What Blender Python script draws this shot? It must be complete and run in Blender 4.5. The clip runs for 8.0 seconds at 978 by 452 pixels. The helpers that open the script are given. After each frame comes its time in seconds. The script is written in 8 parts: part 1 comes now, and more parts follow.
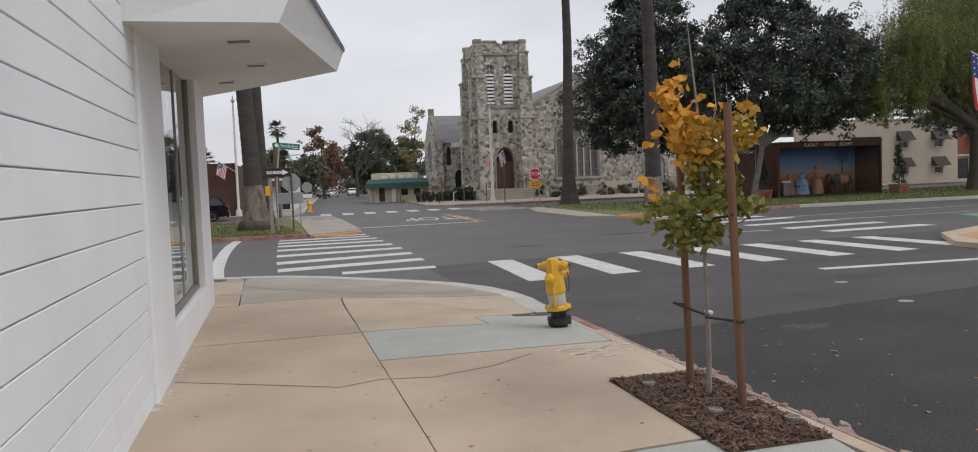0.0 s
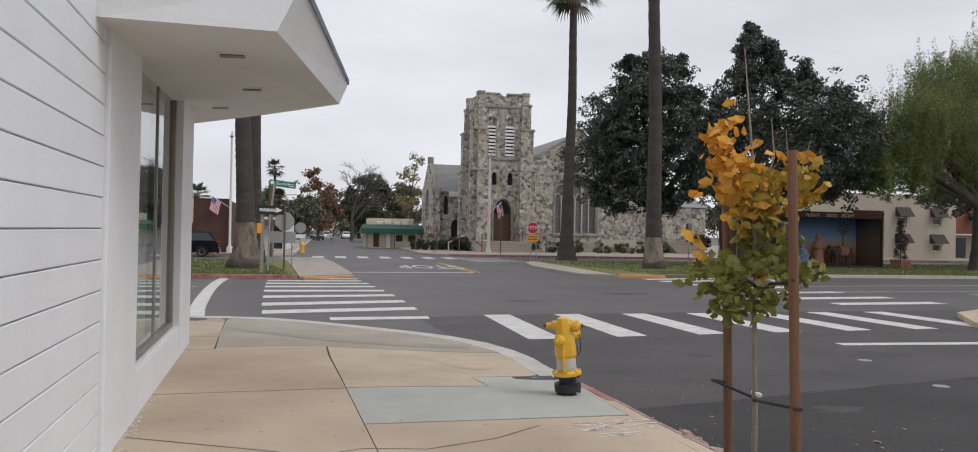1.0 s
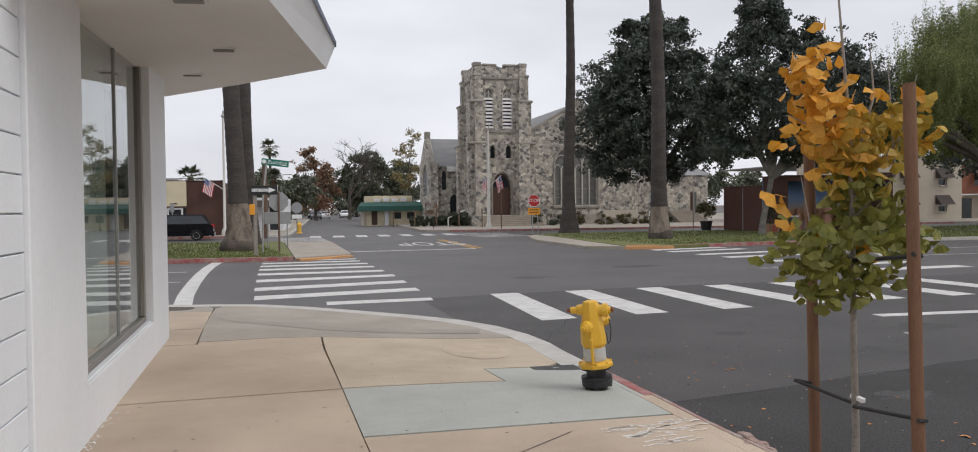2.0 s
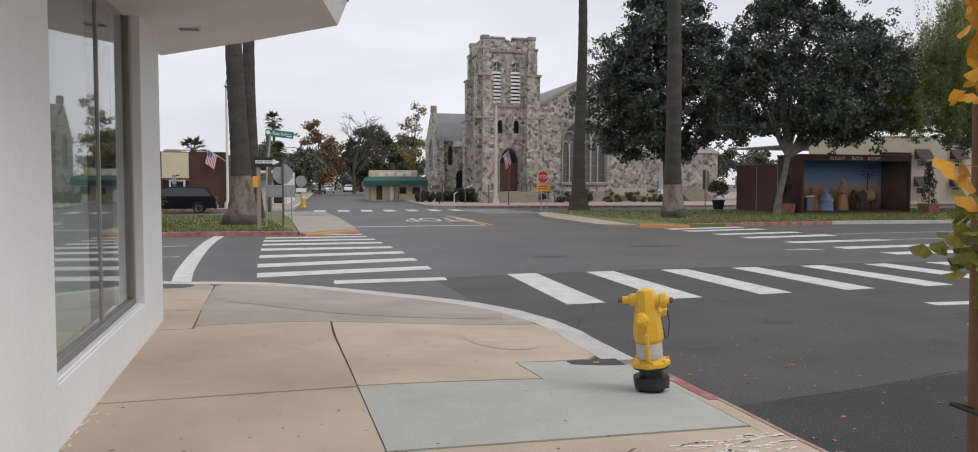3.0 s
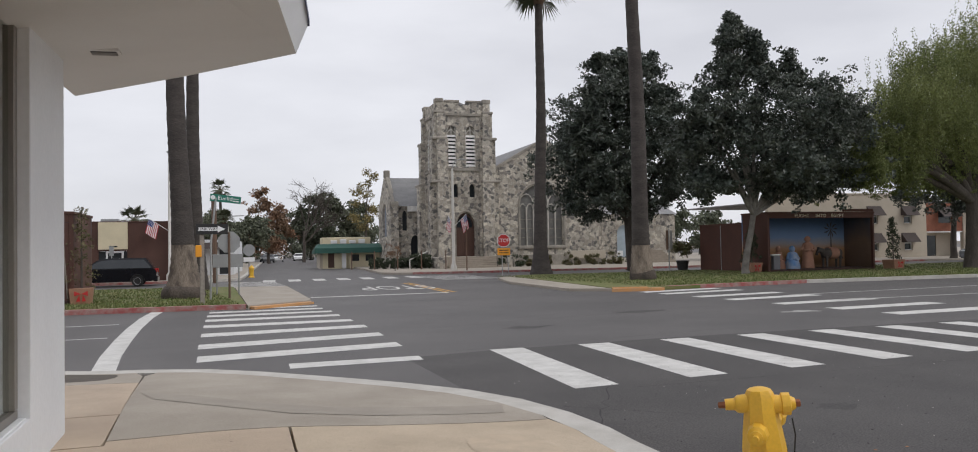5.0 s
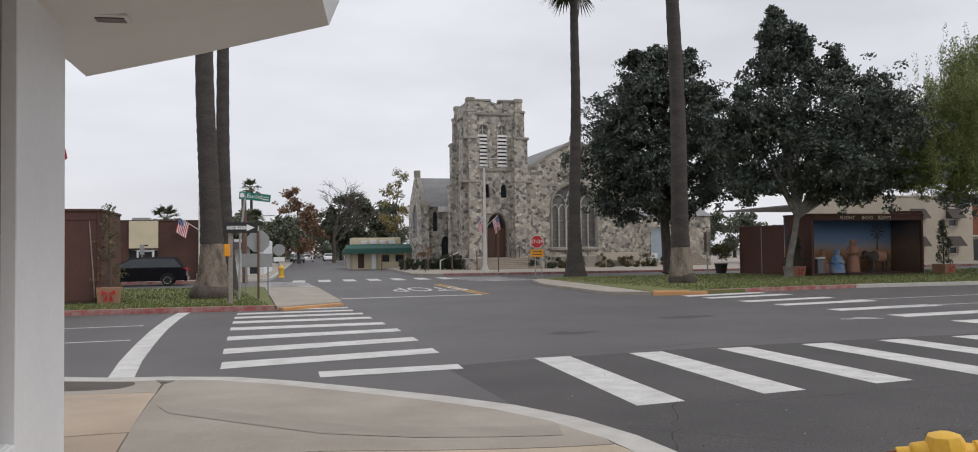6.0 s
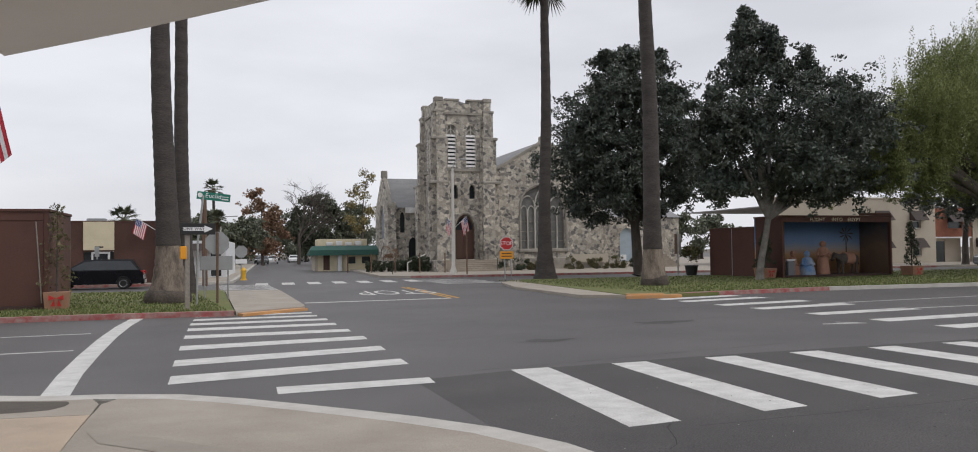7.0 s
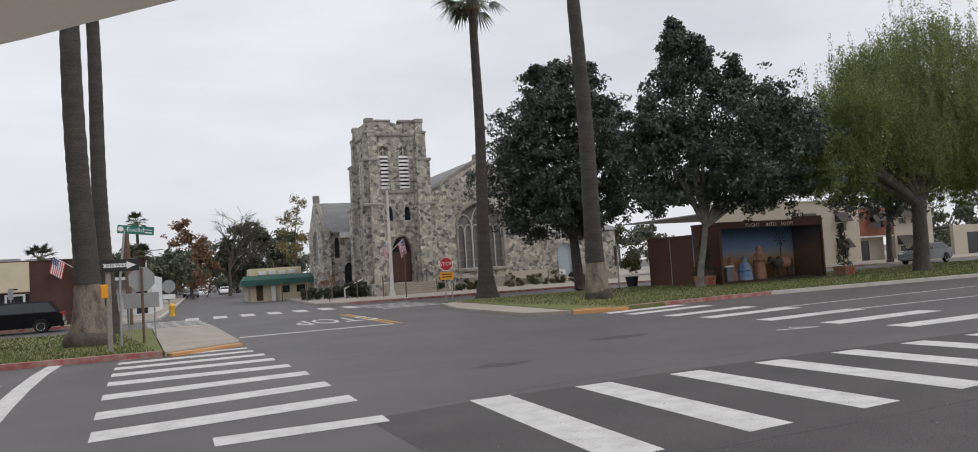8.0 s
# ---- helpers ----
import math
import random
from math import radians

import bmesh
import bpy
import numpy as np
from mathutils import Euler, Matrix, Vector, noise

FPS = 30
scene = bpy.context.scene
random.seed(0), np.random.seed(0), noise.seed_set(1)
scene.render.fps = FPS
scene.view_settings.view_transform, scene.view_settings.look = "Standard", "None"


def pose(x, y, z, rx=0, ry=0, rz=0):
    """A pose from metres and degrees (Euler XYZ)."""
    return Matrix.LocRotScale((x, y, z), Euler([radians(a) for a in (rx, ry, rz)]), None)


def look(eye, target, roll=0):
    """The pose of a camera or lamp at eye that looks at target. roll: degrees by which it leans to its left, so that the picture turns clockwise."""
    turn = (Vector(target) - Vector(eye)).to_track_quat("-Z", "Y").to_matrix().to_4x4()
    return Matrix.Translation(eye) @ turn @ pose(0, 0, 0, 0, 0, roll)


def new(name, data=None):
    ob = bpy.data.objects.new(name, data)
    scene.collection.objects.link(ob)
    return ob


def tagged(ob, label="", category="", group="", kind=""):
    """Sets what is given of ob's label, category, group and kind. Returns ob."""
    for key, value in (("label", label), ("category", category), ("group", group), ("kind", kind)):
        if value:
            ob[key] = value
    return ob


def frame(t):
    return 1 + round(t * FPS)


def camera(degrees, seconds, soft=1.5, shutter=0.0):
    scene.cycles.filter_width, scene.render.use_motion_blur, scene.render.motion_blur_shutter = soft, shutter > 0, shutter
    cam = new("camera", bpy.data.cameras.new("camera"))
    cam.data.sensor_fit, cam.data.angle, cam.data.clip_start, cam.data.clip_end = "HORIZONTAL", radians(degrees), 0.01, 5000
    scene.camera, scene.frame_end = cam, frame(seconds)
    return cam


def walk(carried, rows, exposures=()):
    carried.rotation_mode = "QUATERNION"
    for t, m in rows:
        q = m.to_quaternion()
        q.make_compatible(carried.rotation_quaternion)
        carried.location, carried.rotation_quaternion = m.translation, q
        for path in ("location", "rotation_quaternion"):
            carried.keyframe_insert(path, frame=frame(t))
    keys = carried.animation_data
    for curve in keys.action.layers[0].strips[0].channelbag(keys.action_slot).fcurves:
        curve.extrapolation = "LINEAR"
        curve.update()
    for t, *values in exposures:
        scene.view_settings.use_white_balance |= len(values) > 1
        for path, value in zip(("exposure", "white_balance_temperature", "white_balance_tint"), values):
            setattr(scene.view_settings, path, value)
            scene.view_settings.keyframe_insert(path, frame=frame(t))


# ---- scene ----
cam = camera(62.6, 8.0, 1.0)
METRES, EYE, TILT, LEAN, TURN = 7.538, 1.5, 0.0, 0.0, -15.9
PATH = [
    (0, (-0.015, 0.043, 1.857), (0.661, 1.921, 1.744), -2.3),
    (0.5, (0.056, 0.439, 1.861), (0.73, 2.321, 1.808), -1.4),
    (1, (0.132, 0.888, 1.805), (0.826, 2.763, 1.821), 1.1),
    (1.5, (0.314, 1.419, 1.806), (1.072, 3.27, 1.79), -1.4),
    (1.7, (0.374, 1.631, 1.804), (1.067, 3.506, 1.763), -0.4),
    (2.8, (0.439, 2.81, 1.751), (1.163, 4.673, 1.692), -1.5),
    (3, (0.479, 2.974, 1.758), (1.168, 4.848, 1.652), 0.1),
    (3.5, (0.462, 3.501, 1.732), (1.188, 5.364, 1.76), -0.3),
    (4, (0.548, 4.026, 1.723), (1.346, 5.858, 1.794), -1.6),
    (4.2, (0.6, 4.198, 1.743), (1.344, 6.055, 1.785), -0.9),
    (5.3, (0.739, 5.21, 1.71), (1.556, 7.035, 1.768), -1.1),
    (5.5, (0.769, 5.399, 1.727), (1.528, 7.249, 1.744), -0.2),
    (6, (0.874, 5.944, 1.696), (1.612, 7.802, 1.756), -0.7),
    (6.5, (0.97, 6.406, 1.736), (1.793, 8.228, 1.737), -2.0),
    (7, (1.109, 6.793, 1.734), (1.922, 8.618, 1.796), -0.7),
    (7.5, (1.213, 7.185, 1.756), (2.153, 8.948, 1.852), -1.5),
    (8, (1.232, 7.573, 1.776), (2.192, 9.324, 1.88), -3.6),
]
walk(cam, [(t, look(eye, target, roll)) for t, eye, target, roll in PATH],
     exposures=[(0, -0.05), (1.0, 0.02), (1.7, 0.06), (3.0, 0.10), (3.5, 0.10), (4.2, 0.06), (5.5, 0.0), (8.0, 0.02)])
# ==== body ====

# ---- world and light: a flat, bright overcast sky ----
world = bpy.data.worlds.new("overcast")
scene.world = world
world.use_nodes = True
wn, wl = world.node_tree.nodes, world.node_tree.links
wn.clear()
w_out = wn.new("ShaderNodeOutputWorld")
w_bg = wn.new("ShaderNodeBackground")
w_sky = wn.new("ShaderNodeTexSky")
w_sky.sky_type, w_sky.sun_disc = "NISHITA", False
w_sky.sun_elevation, w_sky.sun_rotation = radians(52), radians(132)
w_dim = wn.new("ShaderNodeVectorMath")
w_dim.operation = "SCALE"
w_dim.inputs[3].default_value = 0.10
w_co = wn.new("ShaderNodeTexCoord")
w_map = wn.new("ShaderNodeMapping")
w_map.inputs["Scale"].default_value = (1.0, 1.0, 3.2)
w_noise = wn.new("ShaderNodeTexNoise")
w_noise.inputs["Scale"].default_value, w_noise.inputs["Detail"].default_value = 2.1, 7.0
w_ramp = wn.new("ShaderNodeValToRGB")
w_ramp.color_ramp.elements[0].position, w_ramp.color_ramp.elements[1].position = 0.30, 0.60
w_ramp.color_ramp.elements[0].color = (0.66, 0.665, 0.715, 1)
w_ramp.color_ramp.elements[1].color = (0.83, 0.835, 0.885, 1)
w_mix = wn.new("ShaderNodeMix")
w_mix.data_type = "RGBA"
w_mix.inputs[0].default_value = 0.93
wl.new(w_co.outputs["Generated"], w_map.inputs[0])
wl.new(w_map.outputs[0], w_noise.inputs["Vector"])
wl.new(w_noise.outputs["Fac"], w_ramp.inputs[0])
wl.new(w_sky.outputs[0], w_dim.inputs[0])
wl.new(w_dim.outputs[0], w_mix.inputs[6])
wl.new(w_ramp.outputs[0], w_mix.inputs[7])
wl.new(w_mix.outputs[2], w_bg.inputs[0])
w_bg.inputs[1].default_value = 1.04
wl.new(w_bg.outputs[0], w_out.inputs[0])
sun = new("sun", bpy.data.lights.new("sun", "SUN"))
sun.data.energy, sun.data.angle, sun.data.color = 1.1, radians(30), (1.0, 0.97, 0.93)
sun.matrix_world = look((45, -30, 70), (0, 10, 0))


# ---- materials ----
def rgb(c):
    return (*c, 1)


def mat(name, colour, rough=0.8, second=None, size=2.0, fine=40.0, amount=0.5, grain=0.12, bump=0.0, bump_size=None, metal=0.0,
        random_part=0.0, island=0.0, spec=0.5, stretch=(1, 1, 1), trans=0.0):
    """A surface with two scales of variation: patches of a second colour, and a fine grain."""
    m = bpy.data.materials.new(name)
    m.use_nodes = True
    n, l = m.node_tree.nodes, m.node_tree.links
    b = n["Principled BSDF"]
    b.inputs["Roughness"].default_value, b.inputs["Metallic"].default_value = rough, metal
    b.inputs["Specular IOR Level"].default_value = spec
    geo = n.new("ShaderNodeNewGeometry")
    mp = n.new("ShaderNodeMapping")
    mp.inputs["Scale"].default_value = stretch
    l.new(geo.outputs["Position"], mp.inputs[0])
    big, small = n.new("ShaderNodeTexNoise"), n.new("ShaderNodeTexNoise")
    big.inputs["Scale"].default_value, big.inputs["Detail"].default_value, big.inputs["Roughness"].default_value = size, 5, 0.6
    small.inputs["Scale"].default_value, small.inputs["Detail"].default_value = fine, 3
    l.new(mp.outputs[0], big.inputs["Vector"])
    l.new(mp.outputs[0], small.inputs["Vector"])
    ramp = n.new("ShaderNodeMapRange")
    ramp.inputs[1].default_value, ramp.inputs[2].default_value, ramp.inputs[3].default_value, ramp.inputs[4].default_value = 0.38, 0.66, 0, amount
    l.new(big.outputs["Fac"], ramp.inputs[0])
    mix = n.new("ShaderNodeMix")
    mix.data_type = "RGBA"
    mix.inputs[6].default_value = rgb(colour)
    mix.inputs[7].default_value = rgb(second if second else [c * 0.7 for c in colour])
    l.new(ramp.outputs[0], mix.inputs[0])
    hsv = n.new("ShaderNodeHueSaturation")
    l.new(mix.outputs[2], hsv.inputs["Color"])
    val = n.new("ShaderNodeMapRange")
    val.inputs[1].default_value, val.inputs[2].default_value = 0.25, 0.75
    val.inputs[3].default_value, val.inputs[4].default_value = 1 - grain, 1 + grain
    l.new(small.outputs["Fac"], val.inputs[0])
    last = val.outputs[0]
    for k, out in ((random_part, "obj"), (island, "isl")):
        if k:
            src = n.new("ShaderNodeObjectInfo").outputs["Random"] if out == "obj" else geo.outputs["Random Per Island"]
            r = n.new("ShaderNodeMapRange")
            r.inputs[3].default_value, r.inputs[4].default_value = 1 - k, 1 + k
            l.new(src, r.inputs[0])
            mul = n.new("ShaderNodeMath")
            mul.operation = "MULTIPLY"
            l.new(last, mul.inputs[0])
            l.new(r.outputs[0], mul.inputs[1])
            last = mul.outputs[0]
    l.new(last, hsv.inputs["Value"])
    l.new(hsv.outputs[0], b.inputs["Base Color"])
    if bump:
        bp = n.new("ShaderNodeBump")
        bp.inputs["Strength"].default_value, bp.inputs["Distance"].default_value = bump, bump_size or 0.01
        l.new(small.outputs["Fac"], bp.inputs["Height"])
        l.new(bp.outputs[0], b.inputs["Normal"])
    if trans:
        add, tr = n.new("ShaderNodeMixShader"), n.new("ShaderNodeBsdfTranslucent")
        add.inputs[0].default_value = trans
        l.new(hsv.outputs[0], tr.inputs[0])
        l.new(b.outputs[0], add.inputs[1])
        l.new(tr.outputs[0], add.inputs[2])
        l.new(add.outputs[0], n["Material Output"].inputs[0])
    return m


def rubble(name, scale, tones, mortar, bump=0.6):
    """Random rubble masonry: cells of different tones with a mortar joint between them."""
    m = bpy.data.materials.new(name)
    m.use_nodes = True
    n, l = m.node_tree.nodes, m.node_tree.links
    b = n["Principled BSDF"]
    b.inputs["Roughness"].default_value = 0.9
    geo = n.new("ShaderNodeNewGeometry")
    mp = n.new("ShaderNodeMapping")
    mp.inputs["Scale"].default_value = (1.0, 1.0, 1.1)
    warp = n.new("ShaderNodeTexNoise")
    warp.inputs["Scale"].default_value = 1.7
    wadd = n.new("ShaderNodeVectorMath")
    wadd.operation = "MULTIPLY_ADD"
    wadd.inputs[1].default_value = (0.35, 0.35, 0.35)
    l.new(geo.outputs["Position"], warp.inputs["Vector"])
    l.new(warp.outputs["Color"], wadd.inputs[0])
    l.new(geo.outputs["Position"], wadd.inputs[2])
    l.new(wadd.outputs[0], mp.inputs[0])
    cell, edge = n.new("ShaderNodeTexVoronoi"), n.new("ShaderNodeTexVoronoi")
    edge.feature = "DISTANCE_TO_EDGE"
    for v in (cell, edge):
        v.inputs["Scale"].default_value, v.inputs["Randomness"].default_value = scale, 1.0
        l.new(mp.outputs[0], v.inputs["Vector"])
    sep = n.new("ShaderNodeSeparateColor")
    l.new(cell.outputs["Color"], sep.inputs[0])
    ramp = n.new("ShaderNodeValToRGB")
    ramp.color_ramp.interpolation = "LINEAR"
    els = ramp.color_ramp.elements
    for k, (p, c) in enumerate(tones):
        e = els[k] if k < 2 else els.new(p)
        e.position, e.color = p, rgb(c)
    l.new(sep.outputs[0], ramp.inputs[0])
    fine = n.new("ShaderNodeTexNoise")
    fine.inputs["Scale"].default_value, fine.inputs["Detail"].default_value = 14, 6
    l.new(geo.outputs["Position"], fine.inputs["Vector"])
    hsv = n.new("ShaderNodeHueSaturation")
    vr = n.new("ShaderNodeMapRange")
    vr.inputs[1].default_value, vr.inputs[2].default_value, vr.inputs[3].default_value, vr.inputs[4].default_value = 0.3, 0.7, 0.72, 1.25
    l.new(fine.outputs["Fac"], vr.inputs[0])
    stain = n.new("ShaderNodeTexNoise")
    stain.inputs["Scale"].default_value, stain.inputs["Detail"].default_value = 0.35, 4
    l.new(geo.outputs["Position"], stain.inputs["Vector"])
    sr = n.new("ShaderNodeMapRange")
    sr.inputs[1].default_value, sr.inputs[2].default_value, sr.inputs[3].default_value, sr.inputs[4].default_value = 0.35, 0.65, 0.82, 1.1
    l.new(stain.outputs["Fac"], sr.inputs[0])
    both = n.new("ShaderNodeMath")
    both.operation = "MULTIPLY"
    l.new(vr.outputs[0], both.inputs[0])
    l.new(sr.outputs[0], both.inputs[1])
    l.new(both.outputs[0], hsv.inputs["Value"])
    joint = n.new("ShaderNodeMapRange")
    joint.inputs[1].default_value, joint.inputs[2].default_value = 0.015, 0.06
    l.new(edge.outputs["Distance"], joint.inputs[0])
    mix = n.new("ShaderNodeMix")
    mix.data_type = "RGBA"
    mix.inputs[6].default_value = rgb(mortar)
    l.new(joint.outputs[0], mix.inputs[0])
    l.new(ramp.outputs[0], mix.inputs[7])
    l.new(mix.outputs[2], hsv.inputs["Color"])
    l.new(hsv.outputs[0], b.inputs["Base Color"])
    bp = n.new("ShaderNodeBump")
    bp.inputs["Strength"].default_value, bp.inputs["Distance"].default_value = bump, 0.08
    l.new(joint.outputs[0], bp.inputs["Height"])
    l.new(bp.outputs[0], b.inputs["Normal"])
    return m


def glass_mat(name, tint=(0.9, 0.95, 0.93)):
    m = bpy.data.materials.new(name)
    m.use_nodes = True
    b = m.node_tree.nodes["Principled BSDF"]
    b.inputs["Base Color"].default_value, b.inputs["Roughness"].default_value = rgb(tint), 0.01
    b.inputs["Transmission Weight"].default_value, b.inputs["IOR"].default_value = 1.0, 1.5
    return m


M_ASPHALT = mat("asphalt", (0.104, 0.097, 0.094), 0.64, (0.075, 0.070, 0.069), 0.30, 62, 0.9, 0.75, 0.2, 0.004)
M_ASPHALT_OLD = mat("asphalt_patch", (0.068, 0.062, 0.060), 0.70, (0.045, 0.041, 0.040), 0.6, 62, 0.9, 0.9, 0.25, 0.004)
M_ASPHALT_SIDE = mat("asphalt_side_street", (0.042, 0.0395, 0.0385), 0.84, (0.028, 0.026, 0.025), 0.7, 62, 0.9, 0.9, 0.25, 0.004)
M_SCUFF = mat("asphalt_scuff", (0.040, 0.037, 0.036), 0.72, (0.058, 0.054, 0.052), 3.0, 45, 0.95, 0.9, 0.3, 0.005)
M_PAINT_W = mat("road_paint_white", (0.62, 0.61, 0.585), 0.75, (0.40, 0.39, 0.37), 3.0, 45, 0.6, 0.14)
M_CHALK = mat("worn_white_smear", (0.76, 0.73, 0.68), 0.85, (0.58, 0.52, 0.45), 18, 90, 0.95, 0.2)
M_PAINT_Y = mat("road_paint_yellow", (0.62, 0.33, 0.05), 0.75, (0.40, 0.22, 0.06), 3, 60, 0.6, 0.14)
M_PAINT_GREEN = mat("road_paint_green", (0.16, 0.34, 0.16), 0.8, (0.10, 0.2, 0.1), 3, 60, 0.6, 0.14)
M_TAN = mat("concrete_tan", (0.54, 0.435, 0.33), 0.85, (0.395, 0.31, 0.235), 0.6, 120, 0.95, 0.26, 0.04, 0.002)
M_TAN_PALE = mat("concrete_pale_tan", (0.525, 0.432, 0.325), 0.85, (0.40, 0.325, 0.24), 0.9, 120, 0.95, 0.24, 0.04, 0.002)
M_GREY = mat("concrete_grey", (0.375, 0.334, 0.282), 0.85, (0.295, 0.258, 0.213), 0.9, 70, 0.85, 0.16, 0.1, 0.002)
M_BLUEGREY = mat("concrete_bluegrey", (0.43, 0.435, 0.40), 0.85, (0.35, 0.355, 0.325), 1.2, 70, 0.8, 0.16, 0.1, 0.002)
M_STAIN = mat("concrete_worn", (0.295, 0.262, 0.222), 0.85, (0.34, 0.303, 0.256), 2.6, 120, 0.9, 0.12)
M_KERB = mat("kerb_concrete", (0.52, 0.50, 0.465), 0.85, (0.41, 0.39, 0.355), 2.5, 100, 0.8, 0.12)
M_KERB_RED = mat("kerb_red", (0.33, 0.09, 0.085), 0.85, (0.36, 0.28, 0.25), 3.5, 80, 0.95, 0.15)
M_KERB_PINK = mat("kerb_faded_red", (0.33, 0.19, 0.17), 0.85, (0.38, 0.32, 0.275), 4, 60, 0.95, 0.2, 0.3, 0.01)
M_RAMP_ORANGE = mat("ramp_orange", (0.54, 0.27, 0.10), 0.8, (0.44, 0.30, 0.19), 4, 70, 0.6, 0.12)
M_DARKJOINT = mat("joint_dirt", (0.10, 0.085, 0.07), 0.95, None, 5, 60, 0.6, 0.2)
M_TAR = mat("road_tar", (0.018, 0.017, 0.017), 0.8, (0.035, 0.033, 0.032), 6, 60, 0.8, 0.3)
M_EARTH = mat("earth", (0.16, 0.13, 0.10), 0.95, (0.10, 0.09, 0.075), 0.2, 12, 0.8, 0.2)
M_GRASS = mat("grass", (0.115, 0.145, 0.038), 0.9, (0.19, 0.165, 0.07), 0.9, 30, 0.8, 0.25, 0.5, 0.03)
M_BLADE = mat("grass_blade", (0.10, 0.14, 0.036), 0.8, (0.165, 0.15, 0.062), 1.0, 30, 0.8, 0.2, island=0.3)
M_MULCH = mat("mulch", (0.175, 0.105, 0.075), 0.95, (0.10, 0.062, 0.048), 8, 60, 0.8, 0.3, island=0.55)
M_WHITE = mat("white_paint", (0.785, 0.80, 0.82), 0.6, (0.69, 0.705, 0.725), 0.8, 25, 0.5, 0.03)
M_WHITE_ROUGH = mat("white_siding", (0.775, 0.80, 0.83), 0.65, (0.68, 0.705, 0.735), 0.9, 60, 0.5, 0.035, 0.15, 0.002, random_part=0.025)
M_SOFFIT = mat("white_stucco_soffit", (0.68, 0.67, 0.655), 0.8, (0.60, 0.59, 0.575), 0.7, 90, 0.5, 0.03, 0.1, 0.002)
M_NAVY = mat("navy_trim", (0.06, 0.075, 0.14), 0.5, None, 3, 40, 0.3, 0.06)
M_ALU = mat("window_aluminium", (0.30, 0.28, 0.25), 0.45, (0.24, 0.22, 0.2), 3, 50, 0.5, 0.05, metal=0.6)
M_GLASS = glass_mat("shop_glass")
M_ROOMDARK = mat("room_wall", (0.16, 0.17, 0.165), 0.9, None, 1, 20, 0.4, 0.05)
M_BLIND = mat("window_film", (0.34, 0.40, 0.36), 0.8, (0.26, 0.32, 0.29), 0.6, 20, 0.6, 0.05)
M_VENT = mat("vent_metal", (0.33, 0.32, 0.31), 0.5, None, 6, 40, 0.4, 0.06, metal=0.5)
M_BLACK = mat("black_iron", (0.018, 0.018, 0.02), 0.5, (0.035, 0.03, 0.028), 8, 60, 0.6, 0.15, 0.2, 0.002)
M_HYDRANT = mat("hydrant_yellow", (0.80, 0.47, 0.045), 0.42, (0.66, 0.37, 0.035), 6, 60, 0.5, 0.06)
M_HYD_BAND = mat("hydrant_band", (0.55, 0.55, 0.53), 0.4, (0.45, 0.42, 0.36), 8, 70, 0.6, 0.08)
M_RUST = mat("rusty_brass", (0.30, 0.11, 0.05), 0.6, (0.16, 0.06, 0.03), 20, 80, 0.7, 0.15, metal=0.4)
M_STAKE = mat("stake_wood", (0.20, 0.105, 0.06), 0.85, (0.13, 0.065, 0.04), 3, 40, 0.7, 0.18, 0.3, 0.004, stretch=(8, 8, 0.8))
M_TWIG = mat("twig_bark", (0.30, 0.27, 0.235), 0.9, (0.2, 0.17, 0.15), 12, 60, 0.7, 0.2)
M_STRAP = mat("rubber_strap", (0.03, 0.03, 0.03), 0.7, None, 4, 30, 0.3, 0.05)
M_GINKGO_G = mat("ginkgo_green", (0.175, 0.185, 0.036), 0.6, (0.30, 0.26, 0.055), 7, 60, 0.6, 0.15, island=0.28, trans=0.25)
M_GINKGO_Y = mat("ginkgo_yellow", (0.62, 0.30, 0.03), 0.6, (0.70, 0.38, 0.06), 7, 60, 0.6, 0.12, island=0.2, trans=0.25)
M_GINKGO_M = mat("ginkgo_mixed", (0.38, 0.29, 0.045), 0.6, (0.56, 0.31, 0.04), 9, 60, 0.9, 0.15, island=0.3, trans=0.25)
M_PALM = mat("palm_bark", (0.070, 0.060, 0.055), 0.95, (0.042, 0.036, 0.033), 1.2, 10, 0.8, 0.25, 0.6, 0.04, stretch=(1, 1, 3))
M_PALM_BARE = mat("palm_bark_bare", (0.25, 0.205, 0.165), 0.95, (0.085, 0.066, 0.055), 2.2, 14, 0.95, 0.25, 0.6, 0.05, stretch=(1.5, 1.5, 0.6))
M_PALM_FOOT = mat("palm_root_bark", (0.105, 0.085, 0.07), 0.95, (0.05, 0.042, 0.037), 2.5, 14, 0.9, 0.25, 0.6, 0.05)
M_FROND = mat("palm_frond", (0.075, 0.09, 0.05), 0.6, (0.12, 0.115, 0.07), 1, 20, 0.6, 0.2, island=0.3)
M_SKIRT = mat("palm_skirt", (0.12, 0.075, 0.05), 0.9, None, 2, 20, 0.6, 0.2)
M_BARK = mat("tree_bark", (0.095, 0.08, 0.068), 0.95, (0.05, 0.043, 0.037), 3, 20, 0.8, 0.25, 0.6, 0.03, stretch=(2, 2, 0.5))
M_BARK_PALE = mat("tree_bark_pale", (0.22, 0.205, 0.185), 0.95, (0.11, 0.10, 0.09), 3, 20, 0.8, 0.2, 0.5, 0.02)
